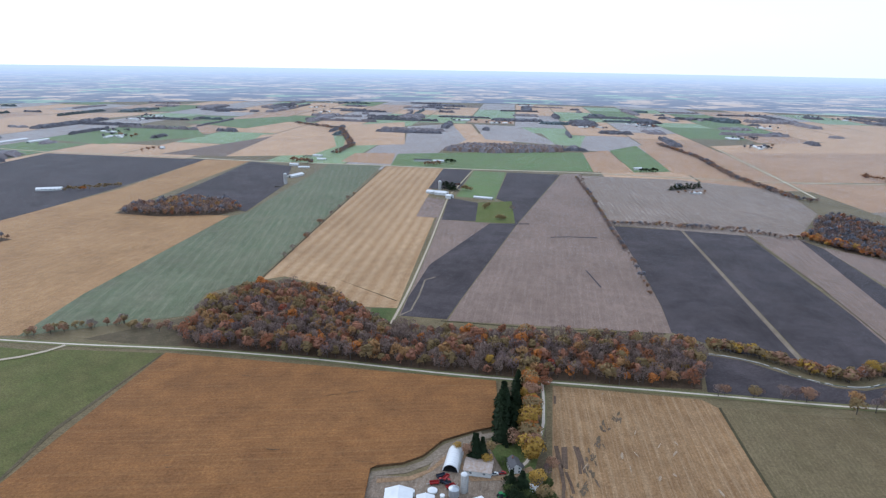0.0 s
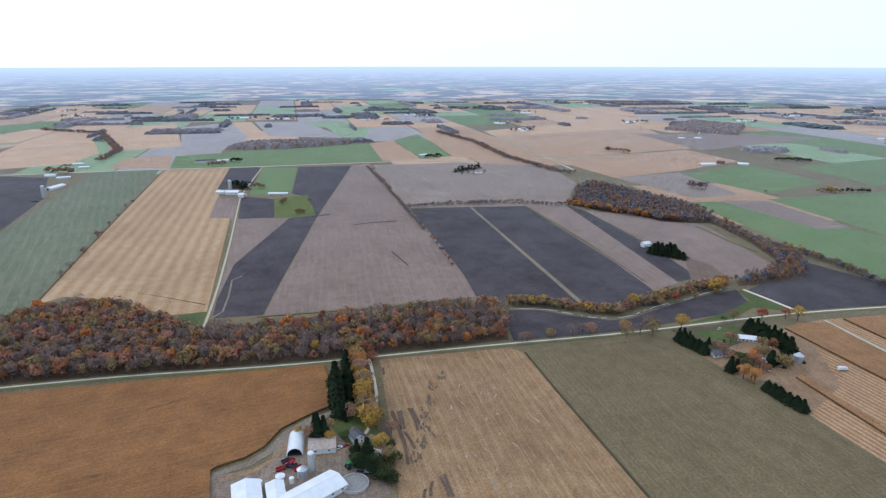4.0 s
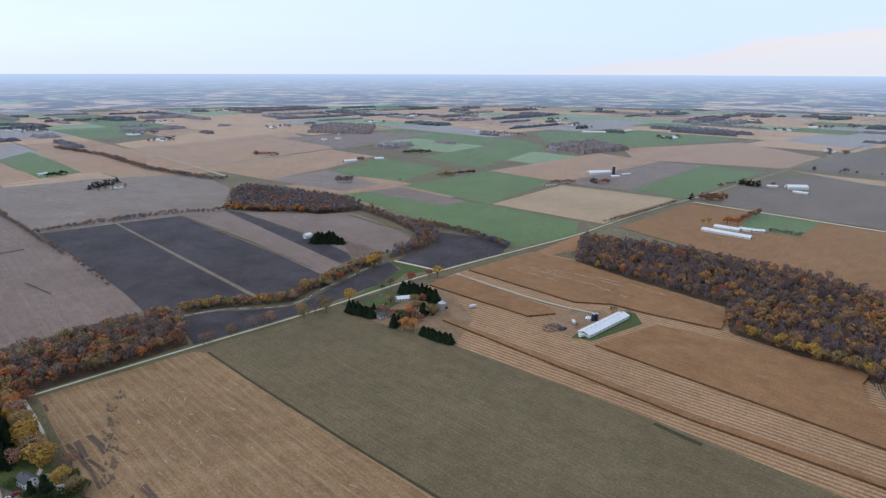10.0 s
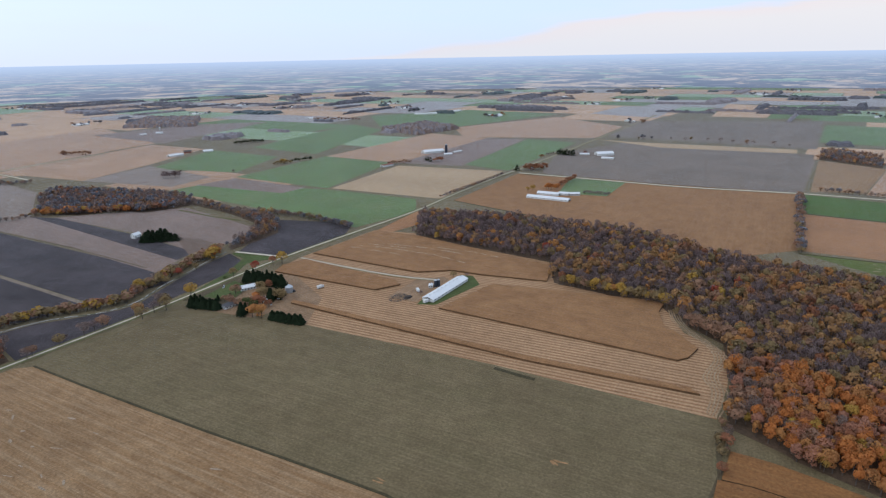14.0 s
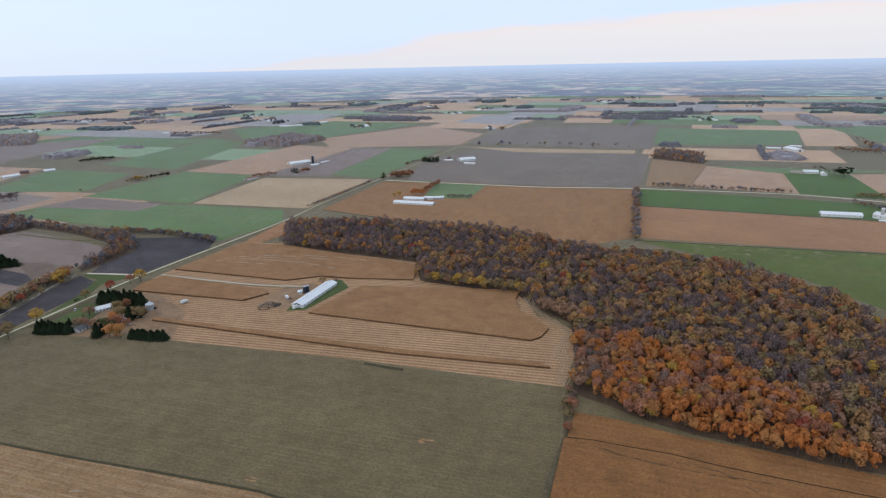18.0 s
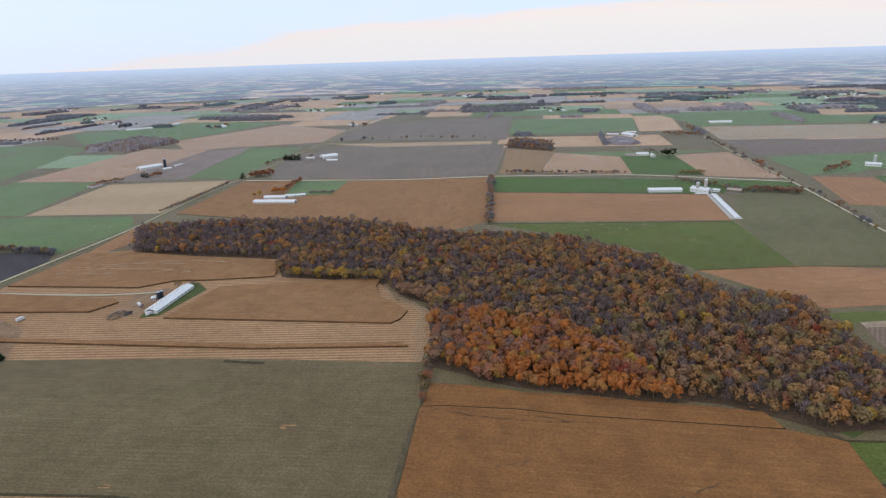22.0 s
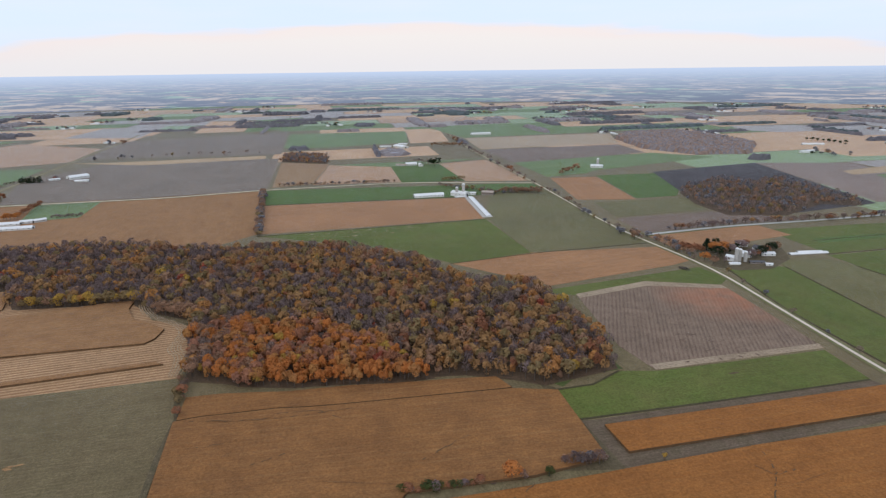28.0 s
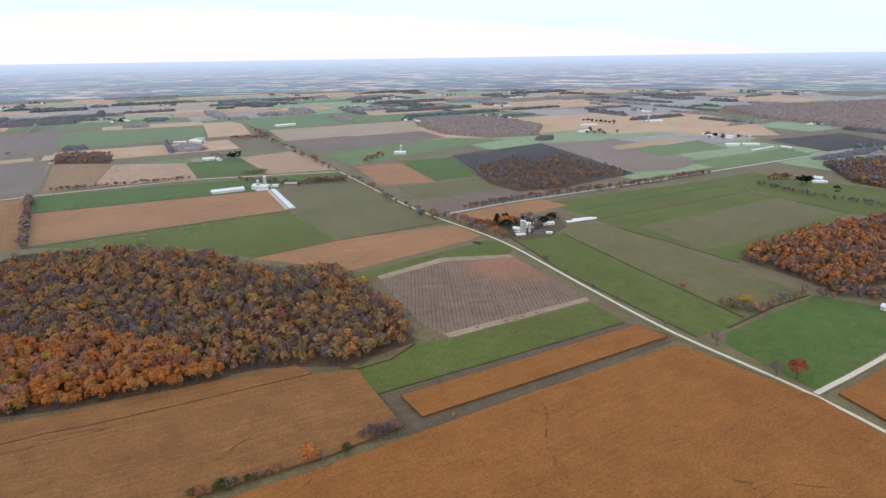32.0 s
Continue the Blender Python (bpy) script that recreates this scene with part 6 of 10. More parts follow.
def barn(name, x, y, ang, L, W, eave, roof, wall, label, pitch=0.3, cat="barn", gable_dark=False, vents=0):
    root = new(name)
    if name == "quonset_shed":
        L, W, ang = W, L, ang + 90
        root.matrix_world = pose(x, y, 0, 0, 0, ang)
        arc = [(W / 2 * math.cos(a), W * 0.52 * math.sin(a)) for a in [math.pi * i / 14 for i in range(15)]]
        inner = [(0.94 * p, 0.94 * q) for p, q in arc]
        part("shell", prism(arc + inner[::-1], L, WHITE_ROOF), root, "white ribbed steel arch")
        for k in range(9):
            part("rib", prism([(1.015 * p, 1.015 * q) for p, q in arc] + arc[::-1], 0.35, WHITE, (-L / 2 + L * (k + 0.5) / 9, 0, 0)), root)
        part("back_wall", prism(inner, 0.2, WHITE, (L / 2 - 0.4, 0, 0)), root)
        for s in (-1, 1):
            part("footing", box((L, 0.6, 0.5), (0, s * W / 2, 0), CONCRETE), root)
        # floor in near-black: the shade inside the shed is put into its colour
        part("floor_slab", box((L, W * 0.9, 0.3), (0, 0, 0), DARK), root)
        return tagged(root, label, cat, "farm buildings")
    root.matrix_world = pose(x, y, 0, 0, 0, ang)
    top = eave + W / 2 * pitch
    if L < 3:
        L = 3
    # side walls, gable walls, roof halves with an overhang
    for s in (-1, 1):
        part("side_wall", box((L - 0.5, 0.25, eave), (0, s * (W / 2 - 0.15), 0), wall), root)
        part("gable_wall", prism([(-W / 2 + 0.3, 0), (W / 2 - 0.3, 0), (W / 2 - 0.3, eave), (0, top - 0.05), (-W / 2 + 0.3, eave)], 0.25, wall, (s * (L / 2 - 0.15), 0, 0)), root)
        o = 0.5
        part("roof", prism([(0, top + 0.12), (s * (W / 2 + o), eave - o * pitch + 0.12), (s * (W / 2 + o), eave - o * pitch - 0.06), (0, top - 0.06)], L + 0.9, roof), root, "ribbed metal roof slope")
    part("ridge_cap", prism([(-0.35, top + 0.08), (0, top + 0.22), (0.35, top + 0.08), (0, top)], L + 0.95, roof), root)
    part("footing", box((L + 0.1, W + 0.1, 0.35), (0, 0, 0), CONCRETE), root)
    # doors in the gables, small windows along the sides
    dh, dw = min(eave * 0.85, 4.2), min(W * 0.32, 4.5)
    for s in (-1, 1):
        part("door", box((0.16, dw, dh), (s * (L / 2 + 0.02), 0, 0.1), DARK if not gable_dark else wall), root, "large sliding door")
        if gable_dark:
            # near-black triangle laid over each gable end
            part("gable_opening", prism([(-W * 0.36, 0), (W * 0.36, 0), (0, W * 0.36 * pitch)], 0.12, DARK, (s * (L / 2 + 0.06), 0, eave - 0.15)), root, "dark triangle on the gable end")
    if eave >= 2.2:
        n = max(1, min(10, int(L / 6.5)))
        for s in (-1, 1):
            for k in range(n):
                part("window", box((1.5, 0.14, 0.9), (-L / 2 + L * (k + 0.5) / n, s * (W / 2 + 0.0), eave * 0.5), GLASS), root)
    for k in range(vents):
        part("roof_vent", box((0.8, 0.8, 0.9), (-L / 2 + L * (k + 0.5) / vents, 0, top - 0.05), GALV, 0, 0.7), root)
    return tagged(root, words(label), cat, "farm buildings")


def silo(x, y, r, h, mat, label):
    root = new("silo")
    root.matrix_world = pose(x, y, 0)
    m = {"CONCRETE": CONCRETE, "DARK": BLUE_STEEL}[mat]
    part("tower", lathe([(r * 1.03, 0), (r * 1.03, 0.5), (r, 0.5), (r, h)], 20, m), root)
    for k in range(1, int(h / 1.6)):
        part("hoop", lathe([(r + 0.005, k * 1.6), (r + 0.05, k * 1.6), (r + 0.05, k * 1.6 + 0.12), (r + 0.005, k * 1.6 + 0.12)], 20, GALV if mat == "CONCRETE" else m), root)
    dome = [(r * 1.02 * math.cos(a), h + r * 0.75 * math.sin(a)) for a in [math.pi / 2 * i / 5 for i in range(5)]] + [(0.15, h + r * 0.76)]
    part("cap", lathe(dome, 20, WHITE_ROOF if mat == "CONCRETE" else GALV), root, "domed metal cap")
    part("chute", box((0.9, 0.7, h), (r + 0.25, 0, 0), GALV), root, "metal unloading chute")
    return tagged(root, words(label), "silo", "farm silos")


def grain_bin(x, y, r, h, label, mat="GALV"):
    root = new("grain_bin")
    root.matrix_world = pose(x, y, 0)
    m = {"GALV": GALV, "DARK": BLUE_STEEL}[mat]
    part("wall", lathe([(r, 0.2), (r, h)], 18, m), root)
    for k in range(1, int(h)):
        part("hoop", lathe([(r + 0.004, k), (r + 0.04, k), (r + 0.04, k + 0.1), (r + 0.004, k + 0.1)], 18, m), root)
    part("roof", lathe([(r + 0.15, h - 0.03), (r * 0.25, h + r * 0.5), (r * 0.2, h + r * 0.62)], 18, GALV), root, "conical metal roof")
    part("base", lathe([(r + 0.2, 0), (r + 0.2, 0.2)], 18, CONCRETE), root)
    part("ladder", box((0.08, 0.5, h), (r + 0.08, 0, 0.2), GALV), root)
    return tagged(root, label, "grain bin", "farm bins")


def flat_tank(x, y, r, h, label):
    root = new("tank")
    root.matrix_world = pose(x, y, 0)
    part("wall", lathe([(r, 0), (r, h)], 18, WHITE), root)
    part("lid", lathe([(r + 0.1, h), (r * 0.3, h + r * 0.18), (r * 0.25, h + r * 0.22)], 18, WHITE_ROOF), root)
    return tagged(root, label, "tank")


def slurry_tank(x, y, r, label):
    root = new("slurry_store")
    root.matrix_world = pose(x, y, 0)
    n = 22
    for k in range(n):
        a = 360 * k / n
        w = 2 * r * math.tan(math.pi / n) + 0.05
        part("wall_panel", box((w, 0.35, 1.9), (r * math.sin(radians(-a)), r * math.cos(radians(a)), 0), CONCRETE, a), root)
    part("crust", lathe([(r - 0.1, 0), (r - 0.1, 1.2), (r * 0.5, 1.3)], 24, plain("slurry_crust", (0.30, 0.28, 0.26), (0.16, 0.15, 0.14), 0.9, 0, 0.9)), root)
    return tagged(root, label, "slurry store")


BLUE_STEEL = plain("dark_blue_steel", (0.05, 0.06, 0.085), (0.04, 0.045, 0.06), 0.35, 0.3)


def house(x, y, ang, L, W, eave, roof, label, storeys):
    root = new("house")
    root.matrix_world = pose(x, y, 0, 0, 0, ang)
    rf = {"SHINGLE": SHINGLE, "WHITE_ROOF": WHITE_ROOF, "BRICK": SHINGLE}[roof]
    wl = BRICK if roof == "BRICK" else WHITE
    pitch = 0.7 if storeys == 2 else 0.42
    top = eave + W / 2 * pitch
    for s in (-1, 1):
        part("side_wall", box((L - 0.3, 0.25, eave), (0, s * (W / 2 - 0.15), 0), wl), root)
        part("gable_wall", prism([(-W / 2 + 0.3, 0), (W / 2 - 0.3, 0), (W / 2 - 0.3, eave), (0, top - 0.05), (-W / 2 + 0.3, eave)], 0.25, wl, (s * (L / 2 - 0.15), 0, 0)), root)
        part("roof", prism([(0, top + 0.1), (s * (W / 2 + 0.5), eave - 0.5 * pitch + 0.1), (s * (W / 2 + 0.5), eave - 0.5 * pitch - 0.08), (0, top - 0.08)], L + 0.8, rf), root)
        n = max(2, int(L / 3.2))
        for f in range(storeys):
            for k in range(n):
                wx = -L / 2 + L * (k + 0.5) / n
                if f == 0 and k == n // 2:
                    part("door", box((1.0, 0.12, 2.1), (wx, s * (W / 2 + 0.02), 0.2), REDBARN), root)
                    continue
                win = part("window", box((1.1, 0.10, 1.3), (wx, s * (W / 2 + 0.0), 0.9 + 2.6 * f), GLASS), root)
                part("window_frame", box((1.3, 0.06, 0.12), (wx, s * (W / 2 + 0.04), 0.8 + 2.6 * f), WHITE), win)
            for g in (-1, 1):
                part("window", box((0.10, 1.0, 1.2), (g * (L / 2), s * W / 4, 0.9 + 2.6 * f), GLASS), root)
    part("chimney", box((0.8, 0.8, 1.6), (L * 0.22, W * 0.08, top - 0.6), BRICK), root)
    part("footing", box((L, W, 0.3), (0, 0, 0), CONCRETE), root)
    if storeys == 2:
        part("porch", box((L * 0.5, 2.4, 0.25), (0, -W / 2 - 1.2, 2.6), rf), root)
        for k in (-1, 1):
            part("porch_post", box((0.18, 0.18, 2.6), (k * L * 0.24, -W / 2 - 2.2, 0), WHITE), root)
    return tagged(root, words(label), "house", "farmhouses")


MAT_BY_NAME = {"RED": RED, "GREENP": GREENP, "WHITE": WHITE, "DARK": BLUE_STEEL, "GALV": GALV}


def tractor(x, y, ang, mat, label):
    root = new("tractor")
    root.matrix_world = pose(x, y, 0, 0, 0, ang)
    m = MAT_BY_NAME[mat]
    big = mat == "GREENP"
    k = 1.6 if big else 1.0
    part("bonnet", box((2.2 * k, 1.1 * k, 0.9 * k), (1.2 * k, 0, 0.9 * k), m, 0, 0.92, 0.2), root)
    part("chassis", box((3.9 * k, 0.8 * k, 0.5 * k), (0.2 * k, 0, 0.6 * k), m, 0, 1, 0.1), root)
    part("cab", box((1.4 * k, 1.4 * k, 1.5 * k), (-0.7 * k, 0, 1.1 * k), GLASS, 0, 0.85, 0.15), root)
    part("cab_roof", box((1.6 * k, 1.6 * k, 0.18), (-0.7 * k, 0, 2.6 * k), m, 0, 0.9, 0.2), root)
    for s in (-1, 1):
        wheel(root, -1.0 * k, s * 0.95 * k, 0.85 * k, 0.5 * k)
        wheel(root, 1.7 * k, s * 0.85 * k, 0.55 * k, 0.35 * k)
    if big:
        part("header", box((1.3, 6.2, 0.9), (4.2, 0, 0.25), m, 0, 0.7, 0.2), root)
    return tagged(root, label, "tractor")


def wagon(x, y, ang, mat, label):
    root = new("farm_wagon")
    root.matrix_world = pose(x, y, 0, 0, 0, ang)
    m = MAT_BY_NAME[mat]
    part("bed", box((6, 2.4, 0.25), (0, 0, 0.9), m), root)
    for s in (-1, 1):
        part("side_board", box((6, 0.12, 1.0), (0, s * 1.14, 1.15), m), root)
        part("end_board", box((0.12, 2.2, 1.0), (s * 2.94, 0, 1.15), m), root)
        for q in (-1, 1):
            wheel(root, q * 2.0, s * 1.0, 0.45, 0.3)
    part("drawbar", box((2.0, 0.2, 0.2), (3.9, 0, 0.6), GALV), root)
    return tagged(root, label, "wagon")


def trailer(x, y, ang, mat, label):
    root = new("box_truck")
    root.matrix_world = pose(x, y, 0, 0, 0, ang)
    part("cargo_box", box((6.0, 2.5, 2.5), (-0.6, 0, 0.9), WHITE, 0, 1, 0.1), root)
    part("cab", box((1.9, 2.3, 2.0), (3.4, 0, 0.6), WHITE, 0, 0.88, 0.25), root)
    part("windscreen", box((0.1, 1.8, 0.8), (4.22, 0, 1.5), GLASS), root)
    part("chassis", box((7.6, 1.2, 0.35), (0.4, 0, 0.55), BLUE_STEEL), root)
    for s in (-1, 1):
        for q in (-2.6, -1.5, 3.2):
            wheel(root, q, s * 1.05, 0.48, 0.3)
    return tagged(root, label, "truck")


def pickup(x, y, ang, mat, label):
    root = new("pickup_truck")
    root.matrix_world = pose(x, y, 0, 0, 0, ang)
    m = MAT_BY_NAME[mat]
    part("body", box((5.2, 1.9, 0.75), (0, 0, 0.45), m, 0, 0.95, 0.25), root)
    part("cabin", box((2.0, 1.7, 0.75), (0.3, 0, 1.2), GLASS, 0, 0.78, 0.2), root)
    part("cabin_roof", box((1.5, 1.35, 0.08), (0.3, 0, 1.95), m, 0, 0.92, 0.15), root)
    part("bonnet", box((1.4, 1.7, 0.2), (1.8, 0, 1.2), m, 0, 0.85, 0.2), root)
    part("cargo_bed", box((1.7, 1.5, 0.1), (-1.6, 0, 1.2), BLUE_STEEL), root)
    for s in (-1, 1):
        for q in (-1.6, 1.6):
            wheel(root, q, s * 0.85, 0.38, 0.26)
    return tagged(root, label, "car", "parked vehicles")


def brush_pile(x, y, r, label):
    rng = np.random.default_rng(int(abs(x)) + int(abs(y)))
    n = 260
    a, d = rng.uniform(0, 2 * math.pi, n), r * np.sqrt(rng.uniform(0, 1, n))
    h = 1.7 * (1 - (d / r) ** 2) * rng.uniform(0.1, 1, n)
    pts = np.stack([x + d * np.cos(a), y + 0.6 * d * np.sin(a), h + 0.15], 1)
    v, f = clump_quads(rng, pts, np.tile((0, 0, 1.0), (n, 1)), 1.0, 0.35)
    v[:, 2] = np.maximum(v[:, 2], 0.05)
    return tagged(new("brush_pile", mesh_from("brush_pile", v, f, [BARK])), label, "brush pile")


def bunker(x1, y1, x2, y2, w, label):
    root = new("silage_bunker")
    L = math.hypot(x2 - x1, y2 - y1)
    root.matrix_world = pose((x1 + x2) / 2, (y1 + y2) / 2, 0, 0, 0, math.degrees(math.atan2(y2 - y1, x2 - x1)))
    n = int(L / 18)
    for k in range(n):
        prof = [(-w / 2 + 0.4, 0.1), (w / 2 - 0.4, 0.1), (w / 2 - 0.4, 1.3), (w / 4, 2.1 + 0.2 * (k % 2)), (-w / 4, 2.2), (-w / 2 + 0.4, 1.4)]
        part("plastic_sheet", prism(prof, L / n - 0.05, WHITE_ROOF, (-L / 2 + L * (k + 0.5) / n, 0, 0)), root, "white plastic silage cover")
    for s in (-1, 1):
        part("bunker_wall", box((L, 0.35, 1.5), (0, s * w / 2, 0), CONCRETE), root, "concrete bunker wall")
    part("apron", box((L + 6, w + 8, 0.42), (0, -2, 0), CONCRETE), root)
    return tagged(root, label, "silage bunker")


def yard_tree_words():
    return TREE_WORDS


barn('quonset_shed', 9, 347, -11, 10.2, 22.0, 0.6, WHITE_ROOF, WHITE, 'white arched steel quonset shed with an open dark front', pitch=0.32, cat='shed')
barn('machine_shed', 25, 338, -10, 17.3, 13.0, 4.0, RUSTROOF, WHITE, 'long pale machine shed with a weathered tan roof', pitch=0.22, cat='shed')
silo(15, 317, 2.0, 12.5, 'CONCRETE', 'tall pale concrete silo with a white domed cap')
grain_bin(9, 314, 3.2, 5.0, 'squat galvanised grain bin with a conical roof')
flat_tank(-4, 317, 3.0, 1.2, 'white round lidded tank beside the barns')
slurry_tank(37, 295, 8.6, 'round open concrete slurry store with a rough grey crust')
barn('barn', -24, 294, 90, 40, 16, 4, WHITE_ROOF, WHITE, 'large white metal-roofed barn', pitch=0.3, cat='barn')
barn('barn', -8, 291, 90, 36, 10, 3.6, WHITE_ROOF, WHITE, 'narrow white metal-roofed barn', pitch=0.3, cat='barn')
barn('barn', 4, 289, 24, 54, 18, 4.2, WHITE_ROOF, WHITE, 'largest white metal-roofed cattle barn', pitch=0.28, cat='barn')
house(48, 340, 100, 10, 7.5, 4.6, 'SHINGLE', 'white two-storey farmhouse with a dark shingle roof', 2)
house(56, 319, 160, 8, 6, 2.6, 'WHITE_ROOF', 'small white outbuilding among the trees', 1)
tractor(38, 312, 20, 'GREENP', 'green combine harvester with a yellow-wheeled header')
tractor(0, 326, 200, 'RED', 'red tractor parked by the shed')
wagon(-3, 324, 190, 'RED', 'red grain wagon on rubber wheels')
wagon(43, 303, 150, 'DARK', 'dark hay wagon on rubber wheels')
trailer(49, 303, 170, 'WHITE', 'white box trailer parked on gravel')
pickup(35, 334, 10, 'WHITE', 'white pickup truck in the farmyard')
pickup(40, 335, 5, 'RED', 'red pickup truck in the farmyard')
flat_tank(2, 309, 1.4, 4, 'small upright feed tank by the barn')
flat_tank(-16, 313, 1.5, 3.4, 'small white feed tank between barns')
single_tree(48, 421, 13.9, 'spruce', 'spruce', TREE_WORDS['spruce'], 'farmyard trees', 1.5)
single_tree(48, 416, 18.2, 'spruce', 'spruce', TREE_WORDS['spruce'], 'farmyard trees', 1.5)
single_tree(47, 412, 16.4, 'spruce', 'spruce', TREE_WORDS['spruce'], 'farmyard trees', 1.5)
single_tree(47, 407, 14.6, 'spruce', 'spruce', TREE_WORDS['spruce'], 'farmyard trees', 1.5)
single_tree(47, 403, 18.8, 'spruce', 'spruce', TREE_WORDS['spruce'], 'farmyard trees', 1.5)
single_tree(46, 399, 17, 'spruce', 'spruce', TREE_WORDS['spruce'], 'farmyard trees', 1.5)
single_tree(46, 395, 15.2, 'spruce', 'spruce', TREE_WORDS['spruce'], 'farmyard trees', 1.5)
single_tree(45, 390, 19.4, 'spruce', 'spruce', TREE_WORDS['spruce'], 'farmyard trees', 1.5)
single_tree(45, 386, 17.6, 'spruce', 'spruce', TREE_WORDS['spruce'], 'farmyard trees', 1.5)
single_tree(45, 382, 15.8, 'spruce', 'spruce', TREE_WORDS['spruce'], 'farmyard trees', 1.5)
single_tree(44, 378, 13.9, 'spruce', 'spruce', TREE_WORDS['spruce'], 'farmyard trees', 1.5)
single_tree(44, 375, 18.2, 'spruce', 'spruce', TREE_WORDS['spruce'], 'farmyard trees', 1.5)
single_tree(44, 371, 16.4, 'spruce', 'spruce', TREE_WORDS['spruce'], 'farmyard trees', 1.5)
single_tree(63, 452, 10.7, 'spruce', 'spruce', TREE_WORDS['spruce'], 'farmyard trees', 1.5)
single_tree(62, 442, 13.9, 'spruce', 'spruce', TREE_WORDS['spruce'], 'farmyard trees', 1.5)
single_tree(60, 433, 12.5, 'spruce', 'spruce', TREE_WORDS['spruce'], 'farmyard trees', 1.5)
single_tree(59, 424, 11.1, 'spruce', 'spruce', TREE_WORDS['spruce'], 'farmyard trees', 1.5)
single_tree(57, 416, 14.4, 'spruce', 'spruce', TREE_WORDS['spruce'], 'farmyard trees', 1.5)
single_tree(56, 407, 13, 'spruce', 'spruce', TREE_WORDS['spruce'], 'farmyard trees', 1.5)
single_tree(55, 399, 11.6, 'spruce', 'spruce', TREE_WORDS['spruce'], 'farmyard trees', 1.5)
single_tree(53, 391, 14.9, 'spruce', 'spruce', TREE_WORDS['spruce'], 'farmyard trees', 1.5)
single_tree(52, 384, 13.5, 'spruce', 'spruce', TREE_WORDS['spruce'], 'farmyard trees', 1.5)
single_tree(24, 349, 17, 'spruce', 'spruce', TREE_WORDS['spruce'], 'farmyard trees', 1.2)
single_tree(28, 349, 15, 'spruce', 'spruce', TREE_WORDS['spruce'], 'farmyard trees', 1.2)
single_tree(23, 359, 12, 'spruce', 'spruce', TREE_WORDS['spruce'], 'farmyard trees', 1)
single_tree(59, 350, 14, 'yellow', 'round', 'large bright yellow autumn tree by the drive', 'farmyard trees', 1.25)
single_tree(63, 383, 14, 'yellow', 'round', TREE_WORDS['yellow'], 'farmyard trees', 1.15)
single_tree(66, 392, 13, 'yellow', 'round', TREE_WORDS['yellow'], 'farmyard trees', 1)
single_tree(72, 437, 12, 'orange', 'round', TREE_WORDS['orange'], 'farmyard trees', 1)
single_tree(67, 425, 10, 'yellow', 'round', TREE_WORDS['yellow'], 'farmyard trees', 1)
single_tree(84, 446, 8, 'rust', 'round', TREE_WORDS['rust'], 'farmyard trees', 1.2)
single_tree(50, 366, 10, 'brown', 'round', TREE_WORDS['brown'], 'farmyard trees', 1.1)
single_tree(31, 344, 7, 'yellow', 'round', TREE_WORDS['yellow'], 'farmyard trees', 1)
single_tree(33, 355, 8, 'olive', 'round', TREE_WORDS['olive'], 'farmyard trees', 1)
single_tree(12, 357, 6, 'yellow', 'round', TREE_WORDS['yellow'], 'farmyard trees', 1)
single_tree(20, 351, 9, 'brown', 'round', TREE_WORDS['brown'], 'farmyard trees', 1)
single_tree(44, 320, 12, 'spruce', 'spruce', TREE_WORDS['spruce'], 'farmyard trees', 1.3)
single_tree(50, 316, 14, 'spruce', 'spruce', TREE_WORDS['spruce'], 'farmyard trees', 1.5)
single_tree(47, 310, 8, 'spruce', 'shrub', TREE_WORDS['spruce'], 'farmyard trees', 1)
single_tree(54, 308, 7, 'green', 'shrub', TREE_WORDS['green'], 'farmyard trees', 1)
single_tree(60, 320, 11, 'yellow', 'round', TREE_WORDS['yellow'], 'farmyard trees', 1)
single_tree(62, 307, 10, 'olive', 'round', TREE_WORDS['olive'], 'farmyard trees', 1)
single_tree(72, 339, 8, 'brown', 'round', TREE_WORDS['brown'], 'farmyard trees', 1)
single_tree(66, 318, 9, 'green', 'tall', TREE_WORDS['green'], 'farmyard trees', 1)
single_tree(56, 293, 8, 'green', 'shrub', TREE_WORDS['green'], 'farmyard trees', 1)
single_tree(44, 313, 6, 'green', 'shrub', TREE_WORDS['green'], 'farmyard trees', 1)
single_tree(69, 334, 7, 'bare', 'bare', TREE_WORDS['bare'], 'farmyard trees', 1)
single_tree(41, 344, 5, 'green', 'shrub', TREE_WORDS['green'], 'farmyard trees', 1)
single_tree(73, 459, 9, 'yellow', 'round', TREE_WORDS['yellow'], 'farmyard trees', 1.2)
single_tree(72, 450, 11, 'orange', 'round', TREE_WORDS['orange'], 'farmyard trees', 1.2)
single_tree(71, 442, 13, 'olive', 'round', TREE_WORDS['olive'], 'farmyard trees', 1.2)
single_tree(70, 433, 10, 'rust', 'round', TREE_WORDS['rust'], 'farmyard trees', 1.2)
single_tree(70, 425, 12, 'brown', 'round', TREE_WORDS['brown'], 'farmyard trees', 1.2)
single_tree(69, 417, 9, 'yellow', 'round', TREE_WORDS['yellow'], 'farmyard trees', 1.2)
single_tree(68, 409, 11, 'orange', 'round', TREE_WORDS['orange'], 'farmyard trees', 1.2)
single_tree(67, 402, 13, 'olive', 'round', TREE_WORDS['olive'], 'farmyard trees', 1.2)
single_tree(67, 395, 10, 'rust', 'round', TREE_WORDS['rust'], 'farmyard trees', 1.2)
single_tree(64, 389, 12, 'brown', 'round', TREE_WORDS['brown'], 'farmyard trees', 1.2)
single_tree(63, 382, 9, 'yellow', 'round', TREE_WORDS['yellow'], 'farmyard trees', 1.2)
